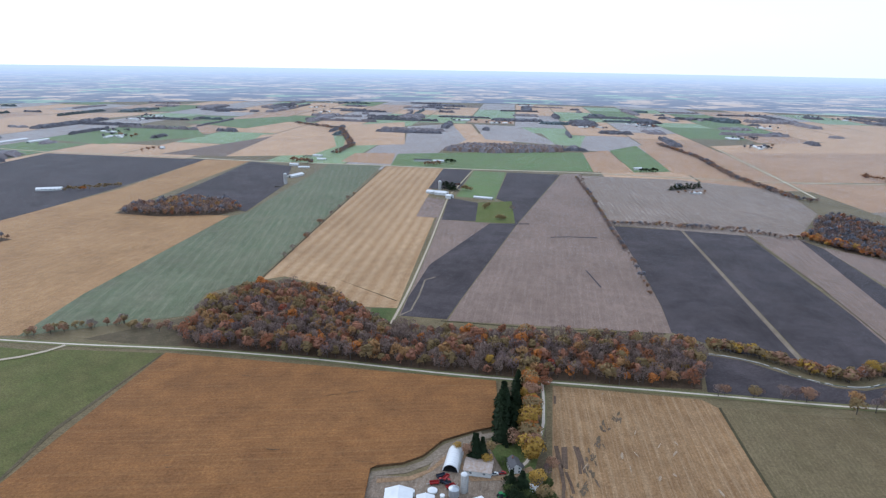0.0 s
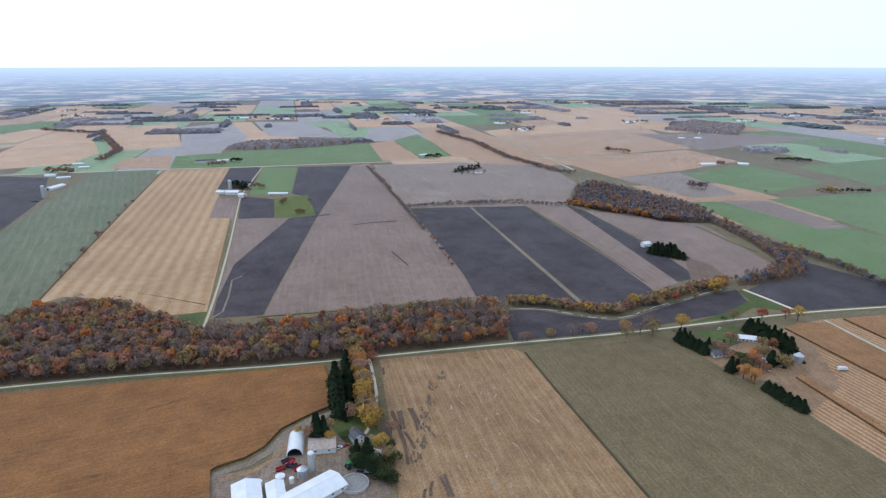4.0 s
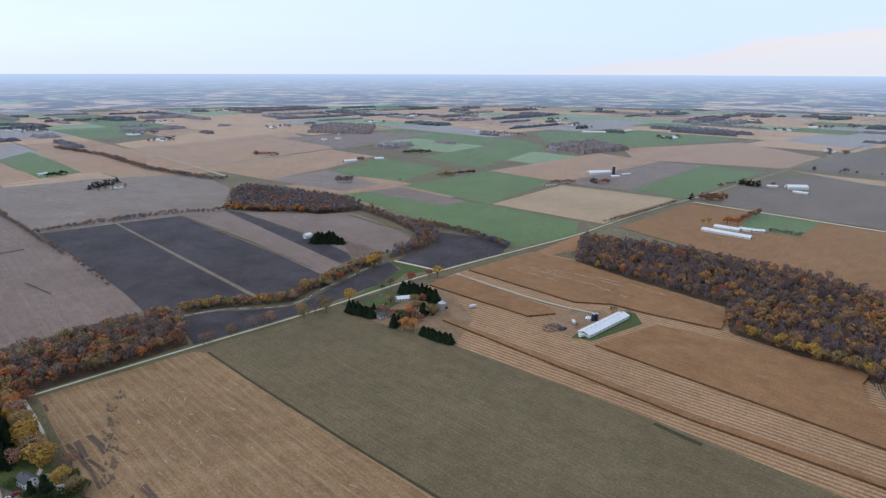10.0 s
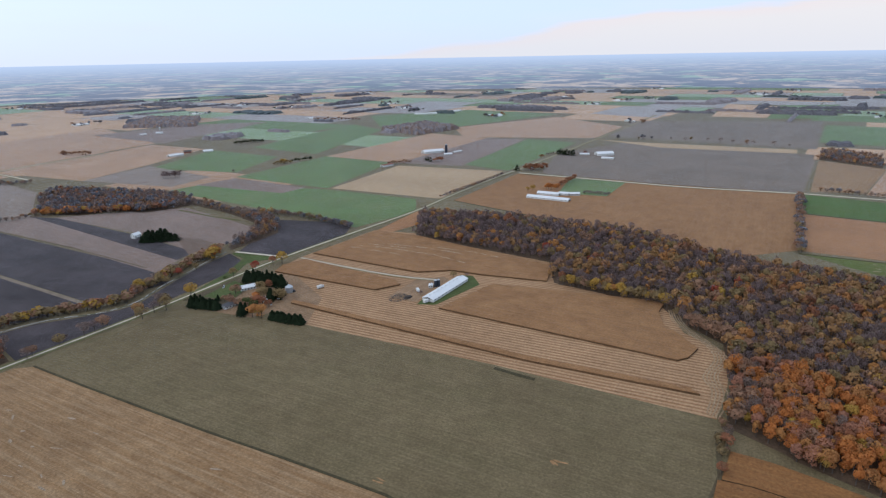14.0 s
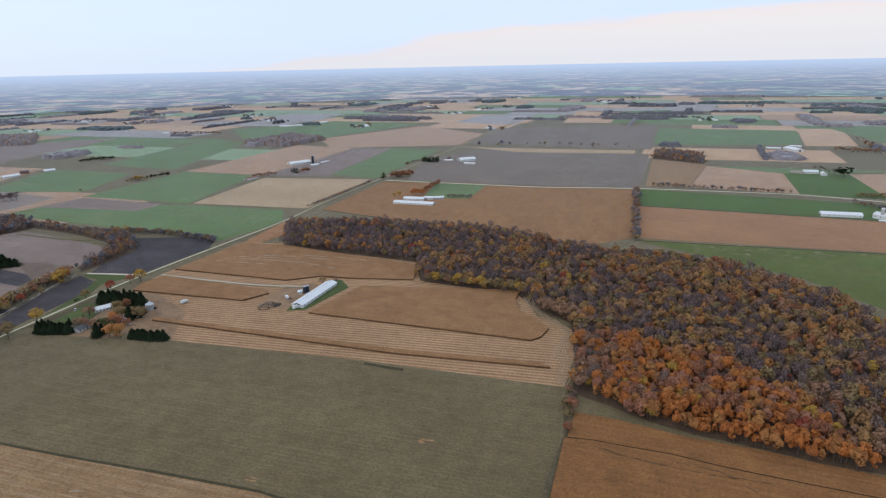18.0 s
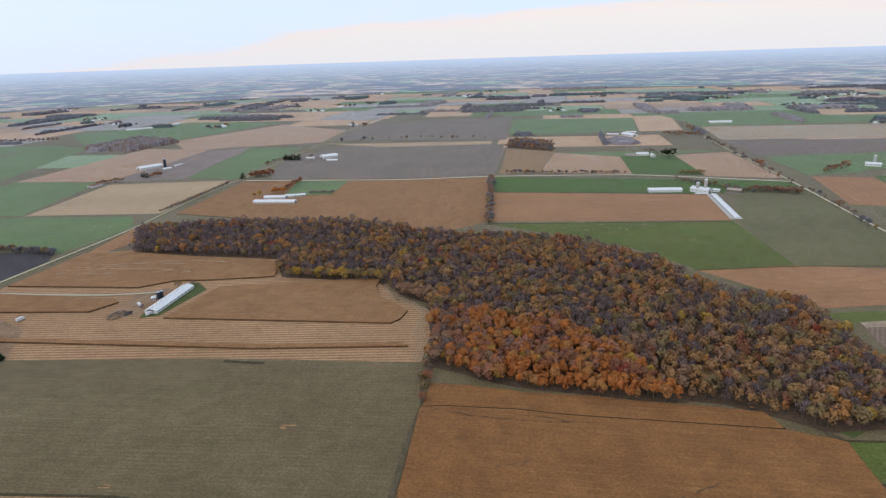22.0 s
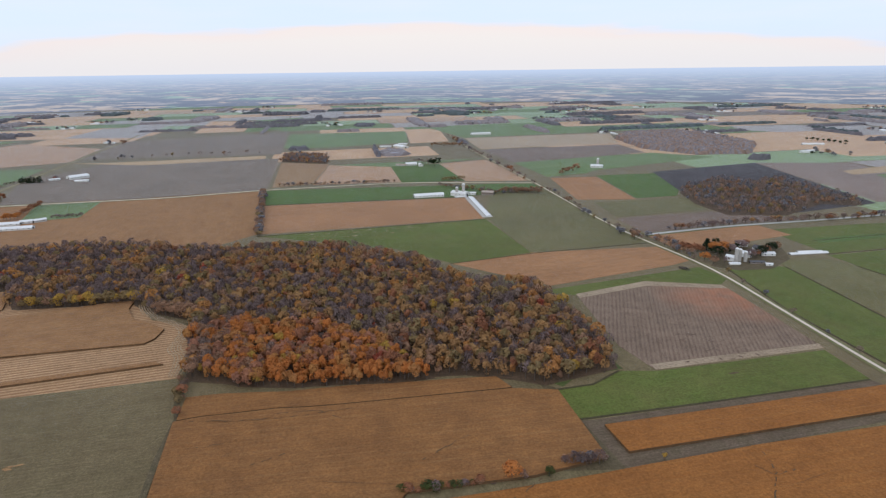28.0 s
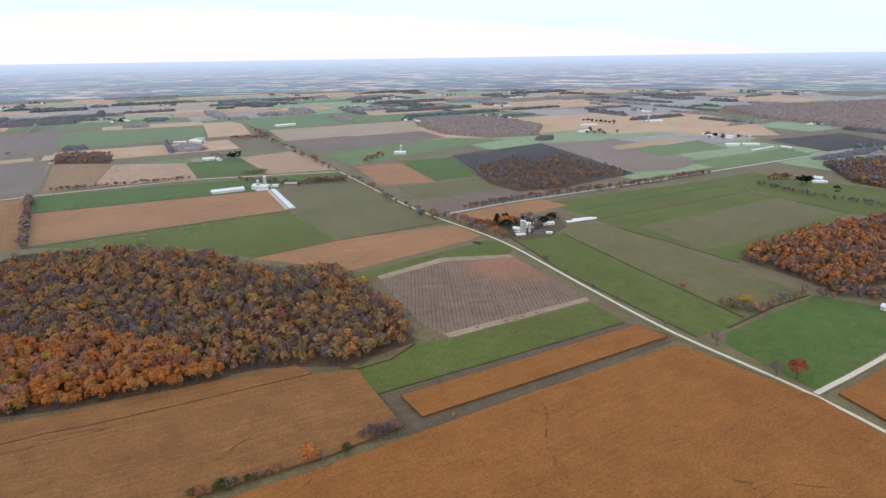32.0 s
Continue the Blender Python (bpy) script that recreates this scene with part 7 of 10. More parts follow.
single_tree(62, 375, 11, 'orange', 'round', TREE_WORDS['orange'], 'farmyard trees', 1.2)
single_tree(62, 368, 13, 'olive', 'round', TREE_WORDS['olive'], 'farmyard trees', 1.2)
single_tree(61, 362, 10, 'rust', 'round', TREE_WORDS['rust'], 'farmyard trees', 1.2)
single_tree(61, 356, 12, 'brown', 'round', TREE_WORDS['brown'], 'farmyard trees', 1.2)
single_tree(60, 350, 9, 'yellow', 'round', TREE_WORDS['yellow'], 'farmyard trees', 1.2)
single_tree(43, 321, 6, 'spruce', 'shrub', TREE_WORDS['spruce'], 'farmyard trees', 1.3)
single_tree(47, 313, 6, 'green', 'shrub', TREE_WORDS['green'], 'farmyard trees', 1.3)
single_tree(50, 305, 6, 'spruce', 'shrub', TREE_WORDS['spruce'], 'farmyard trees', 1.3)
single_tree(54, 297, 6, 'spruce', 'round', TREE_WORDS['spruce'], 'farmyard trees', 1.3)
single_tree(58, 289, 6, 'spruce', 'shrub', TREE_WORDS['spruce'], 'farmyard trees', 1.3)
single_tree(44, 315, 6, 'green', 'shrub', TREE_WORDS['green'], 'farmyard trees', 1.3)
single_tree(47, 307, 6, 'spruce', 'shrub', TREE_WORDS['spruce'], 'farmyard trees', 1.3)
single_tree(51, 299, 6, 'spruce', 'round', TREE_WORDS['spruce'], 'farmyard trees', 1.3)
single_tree(55, 291, 6, 'spruce', 'shrub', TREE_WORDS['spruce'], 'farmyard trees', 1.3)
single_tree(65, 308, 6, 'green', 'shrub', TREE_WORDS['green'], 'farmyard trees', 1.3)
single_tree(44, 309, 6, 'spruce', 'shrub', TREE_WORDS['spruce'], 'farmyard trees', 1.3)
single_tree(48, 301, 6, 'spruce', 'round', TREE_WORDS['spruce'], 'farmyard trees', 1.3)
single_tree(52, 293, 6, 'spruce', 'shrub', TREE_WORDS['spruce'], 'farmyard trees', 1.3)
single_tree(62, 310, 6, 'green', 'shrub', TREE_WORDS['green'], 'farmyard trees', 1.3)
wagon(1, 331, 25, 'DARK', 'dark blue forage wagon on rubber wheels')
wagon(4, 329, 60, 'RED', 'red gravity wagon on rubber wheels')
tractor(6, 326, 100, 'RED', 'red tractor with cab among the wagons')
wagon(4, 324, 140, 'DARK', 'dark blue hay wagon on rubber wheels')
wagon(7, 321, 30, 'RED', 'red manure spreader on rubber wheels')
single_tree(355, 393, 7.4, 'spruce', 'spruce', TREE_WORDS['spruce'], 'farmyard trees', 1.9)
single_tree(355, 390, 9.6, 'spruce', 'spruce', TREE_WORDS['spruce'], 'farmyard trees', 1.9)
single_tree(356, 388, 8.7, 'spruce', 'spruce', TREE_WORDS['spruce'], 'farmyard trees', 1.9)
single_tree(356, 386, 7.7, 'spruce', 'spruce', TREE_WORDS['spruce'], 'farmyard trees', 1.9)
single_tree(356, 384, 10, 'spruce', 'spruce', TREE_WORDS['spruce'], 'farmyard trees', 1.9)
single_tree(356, 382, 9, 'spruce', 'spruce', TREE_WORDS['spruce'], 'farmyard trees', 1.9)
single_tree(357, 380, 8, 'spruce', 'spruce', TREE_WORDS['spruce'], 'farmyard trees', 1.9)
single_tree(357, 378, 10.3, 'spruce', 'spruce', TREE_WORDS['spruce'], 'farmyard trees', 1.9)
single_tree(357, 376, 9.3, 'spruce', 'spruce', TREE_WORDS['spruce'], 'farmyard trees', 1.9)
single_tree(358, 374, 8.4, 'spruce', 'spruce', TREE_WORDS['spruce'], 'farmyard trees', 1.9)
single_tree(358, 372, 7.4, 'spruce', 'spruce', TREE_WORDS['spruce'], 'farmyard trees', 1.9)
single_tree(358, 370, 9.6, 'spruce', 'spruce', TREE_WORDS['spruce'], 'farmyard trees', 1.9)
single_tree(359, 368, 8.7, 'spruce', 'spruce', TREE_WORDS['spruce'], 'farmyard trees', 1.9)
single_tree(359, 366, 7.7, 'spruce', 'spruce', TREE_WORDS['spruce'], 'farmyard trees', 1.9)
single_tree(359, 363, 10, 'spruce', 'spruce', TREE_WORDS['spruce'], 'farmyard trees', 1.9)
single_tree(365, 402, 6.6, 'spruce', 'spruce', TREE_WORDS['spruce'], 'farmyard trees', 1.5)
single_tree(365, 396, 8.6, 'spruce', 'spruce', TREE_WORDS['spruce'], 'farmyard trees', 1.5)
single_tree(366, 390, 7.7, 'spruce', 'spruce', TREE_WORDS['spruce'], 'farmyard trees', 1.5)
single_tree(431, 389, 9, 'spruce', 'spruce', TREE_WORDS['spruce'], 'farmyard trees', 1.9)
single_tree(431, 386, 11.8, 'spruce', 'spruce', TREE_WORDS['spruce'], 'farmyard trees', 1.9)
single_tree(431, 383, 10.6, 'spruce', 'spruce', TREE_WORDS['spruce'], 'farmyard trees', 1.9)
single_tree(431, 380, 9.4, 'spruce', 'spruce', TREE_WORDS['spruce'], 'farmyard trees', 1.9)
single_tree(431, 377, 12.2, 'spruce', 'spruce', TREE_WORDS['spruce'], 'farmyard trees', 1.9)
single_tree(431, 374, 11, 'spruce', 'spruce', TREE_WORDS['spruce'], 'farmyard trees', 1.9)
single_tree(431, 371, 9.8, 'spruce', 'spruce', TREE_WORDS['spruce'], 'farmyard trees', 1.9)
single_tree(431, 369, 12.6, 'spruce', 'spruce', TREE_WORDS['spruce'], 'farmyard trees', 1.9)
single_tree(431, 366, 11.4, 'spruce', 'spruce', TREE_WORDS['spruce'], 'farmyard trees', 1.9)
single_tree(432, 363, 10.2, 'spruce', 'spruce', TREE_WORDS['spruce'], 'farmyard trees', 1.9)
single_tree(432, 360, 9, 'spruce', 'spruce', TREE_WORDS['spruce'], 'farmyard trees', 1.9)
single_tree(432, 357, 11.8, 'spruce', 'spruce', TREE_WORDS['spruce'], 'farmyard trees', 1.9)
single_tree(432, 355, 10.6, 'spruce', 'spruce', TREE_WORDS['spruce'], 'farmyard trees', 1.9)
single_tree(432, 352, 9.4, 'spruce', 'spruce', TREE_WORDS['spruce'], 'farmyard trees', 1.9)
single_tree(432, 349, 12.2, 'spruce', 'spruce', TREE_WORDS['spruce'], 'farmyard trees', 1.9)
single_tree(432, 346, 11, 'spruce', 'spruce', TREE_WORDS['spruce'], 'farmyard trees', 1.9)
single_tree(432, 344, 9.8, 'spruce', 'spruce', TREE_WORDS['spruce'], 'farmyard trees', 1.9)
single_tree(432, 341, 12.6, 'spruce', 'spruce', TREE_WORDS['spruce'], 'farmyard trees', 1.9)
single_tree(441, 392, 8.2, 'spruce', 'spruce', TREE_WORDS['spruce'], 'farmyard trees', 1.4)
single_tree(441, 386, 10.7, 'spruce', 'spruce', TREE_WORDS['spruce'], 'farmyard trees', 1.4)
single_tree(441, 380, 9.6, 'spruce', 'spruce', TREE_WORDS['spruce'], 'farmyard trees', 1.4)
single_tree(442, 374, 8.6, 'spruce', 'spruce', TREE_WORDS['spruce'], 'farmyard trees', 1.4)
single_tree(442, 368, 11.1, 'spruce', 'spruce', TREE_WORDS['spruce'], 'farmyard trees', 1.4)
single_tree(443, 362, 10, 'spruce', 'spruce', TREE_WORDS['spruce'], 'farmyard trees', 1.4)
single_tree(443, 357, 8.9, 'spruce', 'spruce', TREE_WORDS['spruce'], 'farmyard trees', 1.4)
single_tree(398, 329, 11, 'spruce', 'spruce', TREE_WORDS['spruce'], 'farmyard trees', 2)
single_tree(405, 326, 11, 'spruce', 'spruce', TREE_WORDS['spruce'], 'farmyard trees', 2.2)
single_tree(411, 326, 10, 'spruce', 'spruce', TREE_WORDS['spruce'], 'farmyard trees', 1.8)
single_tree(359, 298, 6.1, 'spruce', 'spruce', TREE_WORDS['spruce'], 'farmyard trees', 2)
single_tree(359, 296, 8, 'spruce', 'spruce', TREE_WORDS['spruce'], 'farmyard trees', 2)
single_tree(359, 294, 7.2, 'spruce', 'spruce', TREE_WORDS['spruce'], 'farmyard trees', 2)
single_tree(359, 292, 6.4, 'spruce', 'spruce', TREE_WORDS['spruce'], 'farmyard trees', 2)
single_tree(359, 290, 8.3, 'spruce', 'spruce', TREE_WORDS['spruce'], 'farmyard trees', 2)
single_tree(359, 288, 7.5, 'spruce', 'spruce', TREE_WORDS['spruce'], 'farmyard trees', 2)
single_tree(359, 287, 6.7, 'spruce', 'spruce', TREE_WORDS['spruce'], 'farmyard trees', 2)
single_tree(359, 285, 8.6, 'spruce', 'spruce', TREE_WORDS['spruce'], 'farmyard trees', 2)
single_tree(359, 283, 7.8, 'spruce', 'spruce', TREE_WORDS['spruce'], 'farmyard trees', 2)
single_tree(359, 281, 7, 'spruce', 'spruce', TREE_WORDS['spruce'], 'farmyard trees', 2)
single_tree(359, 279, 6.1, 'spruce', 'spruce', TREE_WORDS['spruce'], 'farmyard trees', 2)
single_tree(359, 277, 8, 'spruce', 'spruce', TREE_WORDS['spruce'], 'farmyard trees', 2)
single_tree(359, 275, 7.2, 'spruce', 'spruce', TREE_WORDS['spruce'], 'farmyard trees', 2)
single_tree(360, 273, 6.4, 'spruce', 'spruce', TREE_WORDS['spruce'], 'farmyard trees', 2)
single_tree(360, 271, 8.3, 'spruce', 'spruce', TREE_WORDS['spruce'], 'farmyard trees', 2)
single_tree(360, 269, 7.5, 'spruce', 'spruce', TREE_WORDS['spruce'], 'farmyard trees', 2)
single_tree(360, 267, 6.7, 'spruce', 'spruce', TREE_WORDS['spruce'], 'farmyard trees', 2)
single_tree(360, 265, 8.6, 'spruce', 'spruce', TREE_WORDS['spruce'], 'farmyard trees', 2)
single_tree(400, 345, 7.4, 'olive', 'round', TREE_WORDS['olive'], 'farmyard trees', 1.1)
single_tree(400, 339, 9.6, 'olive', 'round', TREE_WORDS['olive'], 'farmyard trees', 1.1)
single_tree(401, 334, 8.7, 'olive', 'round', TREE_WORDS['olive'], 'farmyard trees', 1.1)
single_tree(401, 328, 7.7, 'olive', 'round', TREE_WORDS['olive'], 'farmyard trees', 1.1)
single_tree(402, 323, 10, 'olive', 'round', TREE_WORDS['olive'], 'farmyard trees', 1.1)
single_tree(402, 318, 9, 'olive', 'round', TREE_WORDS['olive'], 'farmyard trees', 1.1)
single_tree(377, 370, 5.7, 'brown', 'round', TREE_WORDS['brown'], 'farmyard trees', 1.1)
single_tree(376, 363, 7.5, 'brown', 'round', TREE_WORDS['brown'], 'farmyard trees', 1.1)
single_tree(374, 357, 6.7, 'brown', 'round', TREE_WORDS['brown'], 'farmyard trees', 1.1)
single_tree(373, 350, 6, 'brown', 'round', TREE_WORDS['brown'], 'farmyard trees', 1.1)
single_tree(372, 344, 7.8, 'brown', 'round', TREE_WORDS['brown'], 'farmyard trees', 1.1)
single_tree(370, 338, 7, 'brown', 'round', TREE_WORDS['brown'], 'farmyard trees', 1.1)
single_tree(382, 339, 6.6, 'rust', 'round', TREE_WORDS['rust'], 'farmyard trees', 1.1)
single_tree(382, 332, 8.6, 'rust', 'round', TREE_WORDS['rust'], 'farmyard trees', 1.1)
single_tree(382, 326, 7.7, 'rust', 'round', TREE_WORDS['rust'], 'farmyard trees', 1.1)
single_tree(382, 319, 6.8, 'rust', 'round', TREE_WORDS['rust'], 'farmyard trees', 1.1)
single_tree(374, 347, 6.6, 'green', 'round', TREE_WORDS['green'], 'farmyard trees', 1.1)
single_tree(373, 338, 8.6, 'green', 'round', TREE_WORDS['green'], 'farmyard trees', 1.1)
single_tree(372, 329, 7.7, 'green', 'round', TREE_WORDS['green'], 'farmyard trees', 1.1)
single_tree(356, 330, 12, 'spruce', 'spruce', TREE_WORDS['spruce'], 'farmyard trees', 1.6)
single_tree(362, 330, 9, 'spruce', 'spruce', TREE_WORDS['spruce'], 'farmyard trees', 1.5)
single_tree(357, 318, 11.5, 'amber', 'tall', 'tall golden orange maple beside the house', 'farmyard trees', 1.2)
single_tree(358, 308, 11, 'amber', 'round', 'broad golden orange maple beside the house', 'farmyard trees', 0.95)
single_tree(275, -88, 6, 'rust', 'round', 'rust-coloured bush at a field corner', 'hedgerow trees', 1.0)
single_tree(303, -91, 7.5, 'rust', 'round', 'rust-coloured tree at the wood corner', 'hedgerow trees', 1.1)
single_tree(360, 313, 9, 'yellow', 'round', TREE_WORDS['yellow'], 'farmyard trees', 1)
single_tree(390, 341, 8, 'orange', 'round', TREE_WORDS['orange'], 'farmyard trees', 1)
single_tree(420, 349, 9, 'rust', 'round', TREE_WORDS['rust'], 'farmyard trees', 1)
single_tree(412, 353, 10, 'olive', 'round', TREE_WORDS['olive'], 'farmyard trees', 1)
single_tree(397, 373, 9, 'brown', 'round', TREE_WORDS['brown'], 'farmyard trees', 1.2)
single_tree(377, 378, 6, 'spruce', 'spruce', TREE_WORDS['spruce'], 'farmyard trees', 1.5)
single_tree(387, 371, 5, 'spruce', 'spruce', TREE_WORDS['spruce'], 'farmyard trees', 1.8)
single_tree(463, 402, 10, 'red', 'round', TREE_WORDS['red'], 'farmyard trees', 1)
single_tree(488, 397, 9, 'rust', 'round', TREE_WORDS['rust'], 'farmyard trees', 1)
single_tree(496, 390, 12, 'yellow', 'round', 'tall yellow tree at the road junction', 'farmyard trees', 1.1)
single_tree(376, 413, 12, 'yellow', 'round', TREE_WORDS['yellow'], 'farmyard trees', 1)
single_tree(438, 412, 9, 'olive', 'round', TREE_WORDS['olive'], 'farmyard trees', 1)
single_tree(428, 414, 4, 'green', 'shrub', TREE_WORDS['green'], 'farmyard trees', 1)
single_tree(340, 409, 12, 'olive', 'round', TREE_WORDS['olive'], 'farmyard trees', 1)
single_tree(331, 415, 10, 'bare', 'bare', TREE_WORDS['bare'], 'farmyard trees', 1)
single_tree(315, 413, 11, 'olive', 'round', TREE_WORDS['olive'], 'farmyard trees', 1)
single_tree(416, 470, 9, 'red', 'round', TREE_WORDS['red'], 'farmyard trees', 1)
single_tree(394, 466, 8, 'olive', 'round', TREE_WORDS['olive'], 'farmyard trees', 1)
single_tree(441, 469, 8, 'olive', 'round', TREE_WORDS['olive'], 'farmyard trees', 1)
single_tree(477, 478, 13, 'yellow', 'round', TREE_WORDS['yellow'], 'farmyard trees', 1)
single_tree(485, 483, 12, 'orange', 'round', TREE_WORDS['orange'], 'farmyard trees', 1)
single_tree(380, 475, 9, 'brown', 'round', TREE_WORDS['brown'], 'farmyard trees', 1)
single_tree(367, 476, 11, 'yellow', 'round', TREE_WORDS['yellow'], 'farmyard trees', 1)
house(415, 373, -35, 16, 9, 3.0, 'WHITE_ROOF', 'white-roofed bungalow among spruces', 1)
house(371, 357, -10, 18, 9, 2.8, 'SHINGLE', 'long dark-roofed bungalow with pale walls', 1)
house(394, 333, 20, 8, 6, 2.5, 'WHITE_ROOF', 'small white-roofed shed between trees', 1)
grain_bin(423, 325, 4.0, 6.0, 'bluish galvanised grain bin with conical roof')
wagon(403, 323, 20, 'GALV', 'long grey flatbed wagon')
pickup(388, 321, 40, 'WHITE', 'white pickup truck under the trees')
trailer(444, 301, -20, 'WHITE', 'white box truck standing in the stubble')
pickup(409, 400, 30, 'WHITE', 'pale car parked on the drive')
tractor(425, 321, 60, 'DARK', 'dark tractor beside the grain bin')
barn('barn', 485, 174, -8, 69.7, 13.0, 3.2, WHITE_ROOF, WHITE, 'long white poultry barn with a dark open gable', pitch=0.32, cat='barn', gable_dark=True, vents=9)
grain_bin(490, 188, 1.7, 7.5, 'dark upright feed bin beside the barn', 'DARK')
grain_bin(493, 186, 1.7, 7.5, 'dark upright feed bin beside the barn', 'DARK')
house(489, 193, 20, 7, 4, 2.4, 'WHITE_ROOF', 'small white service shed by the barn', 1)
trailer(448, 179, -25, 'WHITE', 'white trailer by the barn gable')
trailer(472, 200, 40, 'WHITE', 'pale trailer in the barn yard')
brush_pile(449, 211, 13, 'long pile of grey-brown brushwood')
brush_pile(453, 202, 6, 'pile of grey-brown brushwood')
single_tree(523, 181, 6, 'olive', 'round', TREE_WORDS['olive'], 'farmyard trees', 1.2)
single_tree(531, 168, 4, 'bare', 'bare', TREE_WORDS['bare'], 'farmyard trees', 1.3)
single_tree(464, 193, 3.5, 'bare', 'bare', TREE_WORDS['bare'], 'farmyard trees', 1.4)
barn('barn', 928, 178, -97, 72.6, 14.0, 3.0, WHITE_ROOF, WHITE, 'very long low white poultry barn', pitch=0.32, cat='barn')
barn('barn', 963, 186, -95, 38.1, 13.0, 3.0, WHITE_ROOF, WHITE, 'long low white poultry barn', pitch=0.32, cat='barn')
barn('barn', 969, 161, -87, 17.0, 11.0, 3.5, WHITE_ROOF, WHITE, 'white barn with a metal roof', pitch=0.32, cat='barn')
barn('barn', 972, 144, -66, 17.5, 10.0, 3.5, WHITE_ROOF, CONCRETE, 'white shed with a metal roof', pitch=0.32, cat='barn')
single_tree(1002, 200, 7.4, 'orange', 'round', TREE_WORDS['orange'], 'farmyard trees', 1)
single_tree(1002, 196, 9.6, 'orange', 'round', TREE_WORDS['orange'], 'farmyard trees', 1)
single_tree(1002, 191, 8.7, 'orange', 'round', TREE_WORDS['orange'], 'farmyard trees', 1)
single_tree(1002, 186, 7.7, 'orange', 'round', TREE_WORDS['orange'], 'farmyard trees', 1)
single_tree(1002, 181, 10, 'orange', 'round', TREE_WORDS['orange'], 'farmyard trees', 1)
single_tree(1024, 183, 6.6, 'rust', 'round', TREE_WORDS['rust'], 'farmyard trees', 1)
single_tree(1035, 181, 8.6, 'rust', 'round', TREE_WORDS['rust'], 'farmyard trees', 1)
single_tree(1047, 180, 7.7, 'rust', 'round', TREE_WORDS['rust'], 'farmyard trees', 1)
single_tree(1058, 178, 6.8, 'rust', 'round', TREE_WORDS['rust'], 'farmyard trees', 1)
single_tree(1069, 177, 8.9, 'rust', 'round', TREE_WORDS['rust'], 'farmyard trees', 1)
single_tree(1081, 175, 8, 'rust', 'round', TREE_WORDS['rust'], 'farmyard trees', 1)
single_tree(1093, 173, 7.1, 'rust', 'round', TREE_WORDS['rust'], 'farmyard trees', 1)
single_tree(1106, 172, 9.2, 'rust', 'round', TREE_WORDS['rust'], 'farmyard trees', 1)
single_tree(976, 227, 6.6, 'yellow', 'round', TREE_WORDS['yellow'], 'farmyard trees', 1)
single_tree(984, 220, 8.6, 'yellow', 'round', TREE_WORDS['yellow'], 'farmyard trees', 1)
single_tree(989, 130, 4.1, 'bare', 'shrub', TREE_WORDS['bare'], 'farmyard trees', 1)
single_tree(988, 124, 5.4, 'bare', 'shrub', TREE_WORDS['bare'], 'farmyard trees', 1)
single_tree(988, 118, 4.8, 'bare', 'shrub', TREE_WORDS['bare'], 'farmyard trees', 1)
single_tree(987, 112, 4.3, 'bare', 'shrub', TREE_WORDS['bare'], 'farmyard trees', 1)
single_tree(987, 107, 5.5, 'bare', 'shrub', TREE_WORDS['bare'], 'farmyard trees', 1)
single_tree(987, 101, 5, 'bare', 'shrub', TREE_WORDS['bare'], 'farmyard trees', 1)
single_tree(986, 95, 4.5, 'bare', 'shrub', TREE_WORDS['bare'], 'farmyard trees', 1)
single_tree(986, 89, 5.7, 'bare', 'shrub', TREE_WORDS['bare'], 'farmyard trees', 1)
barn('barn', 1339, 574, -40, 53.9, 22.0, 5.0, WHITE_ROOF, WHITE, 'large white barn with a pale roof', pitch=0.32, cat='barn')
silo(1349, 542, 3.2, 19, 'DARK', 'dark glass-lined steel silo')
barn('barn', 1318, 525, -45, 19.8, 10.0, 3.0, WHITE_ROOF, WHITE, 'small white farm shed', pitch=0.32, cat='barn')
barn('barn', 1366, 519, -23, 28.2, 6.0, 2.5, WHITE_ROOF, WHITE, 'low pale shed', pitch=0.32, cat='barn')
single_tree(1220, 538, 7.4, 'spruce', 'spruce', TREE_WORDS['spruce'], 'farmyard trees', 1.6)
single_tree(1217, 531, 9.6, 'spruce', 'spruce', TREE_WORDS['spruce'], 'farmyard trees', 1.6)
single_tree(1213, 523, 8.7, 'spruce', 'spruce', TREE_WORDS['spruce'], 'farmyard trees', 1.6)
single_tree(1213, 512, 7.4, 'rust', 'round', TREE_WORDS['rust'], 'farmyard trees', 1)
single_tree(1219, 507, 9.6, 'rust', 'round', TREE_WORDS['rust'], 'farmyard trees', 1)
single_tree(1225, 502, 8.7, 'rust', 'round', TREE_WORDS['rust'], 'farmyard trees', 1)
barn('barn', 1421, 168, -58, 40.0, 22.0, 5.0, WHITE_ROOF, WHITE, 'large white barn with a broad roof', pitch=0.32, cat='barn')
barn('barn', 1366, 151, -100, 27.5, 9.0, 3.0, WHITE_ROOF, WHITE, 'low white shed beside barn', pitch=0.32, cat='barn')
barn('barn', 1411, 212, -71, 21.2, 9.0, 3.0, WHITE_ROOF, WHITE, 'low white shed', pitch=0.32, cat='barn')
single_tree(1400, 274, 9, 'spruce', 'spruce', TREE_WORDS['spruce'], 'farmyard trees', 1.5)
single_tree(1398, 268, 11.8, 'spruce', 'spruce', TREE_WORDS['spruce'], 'farmyard trees', 1.5)
single_tree(1397, 262, 10.6, 'spruce', 'spruce', TREE_WORDS['spruce'], 'farmyard trees', 1.5)
single_tree(1395, 256, 9.4, 'spruce', 'spruce', TREE_WORDS['spruce'], 'farmyard trees', 1.5)
single_tree(1393, 251, 12.2, 'spruce', 'spruce', TREE_WORDS['spruce'], 'farmyard trees', 1.5)
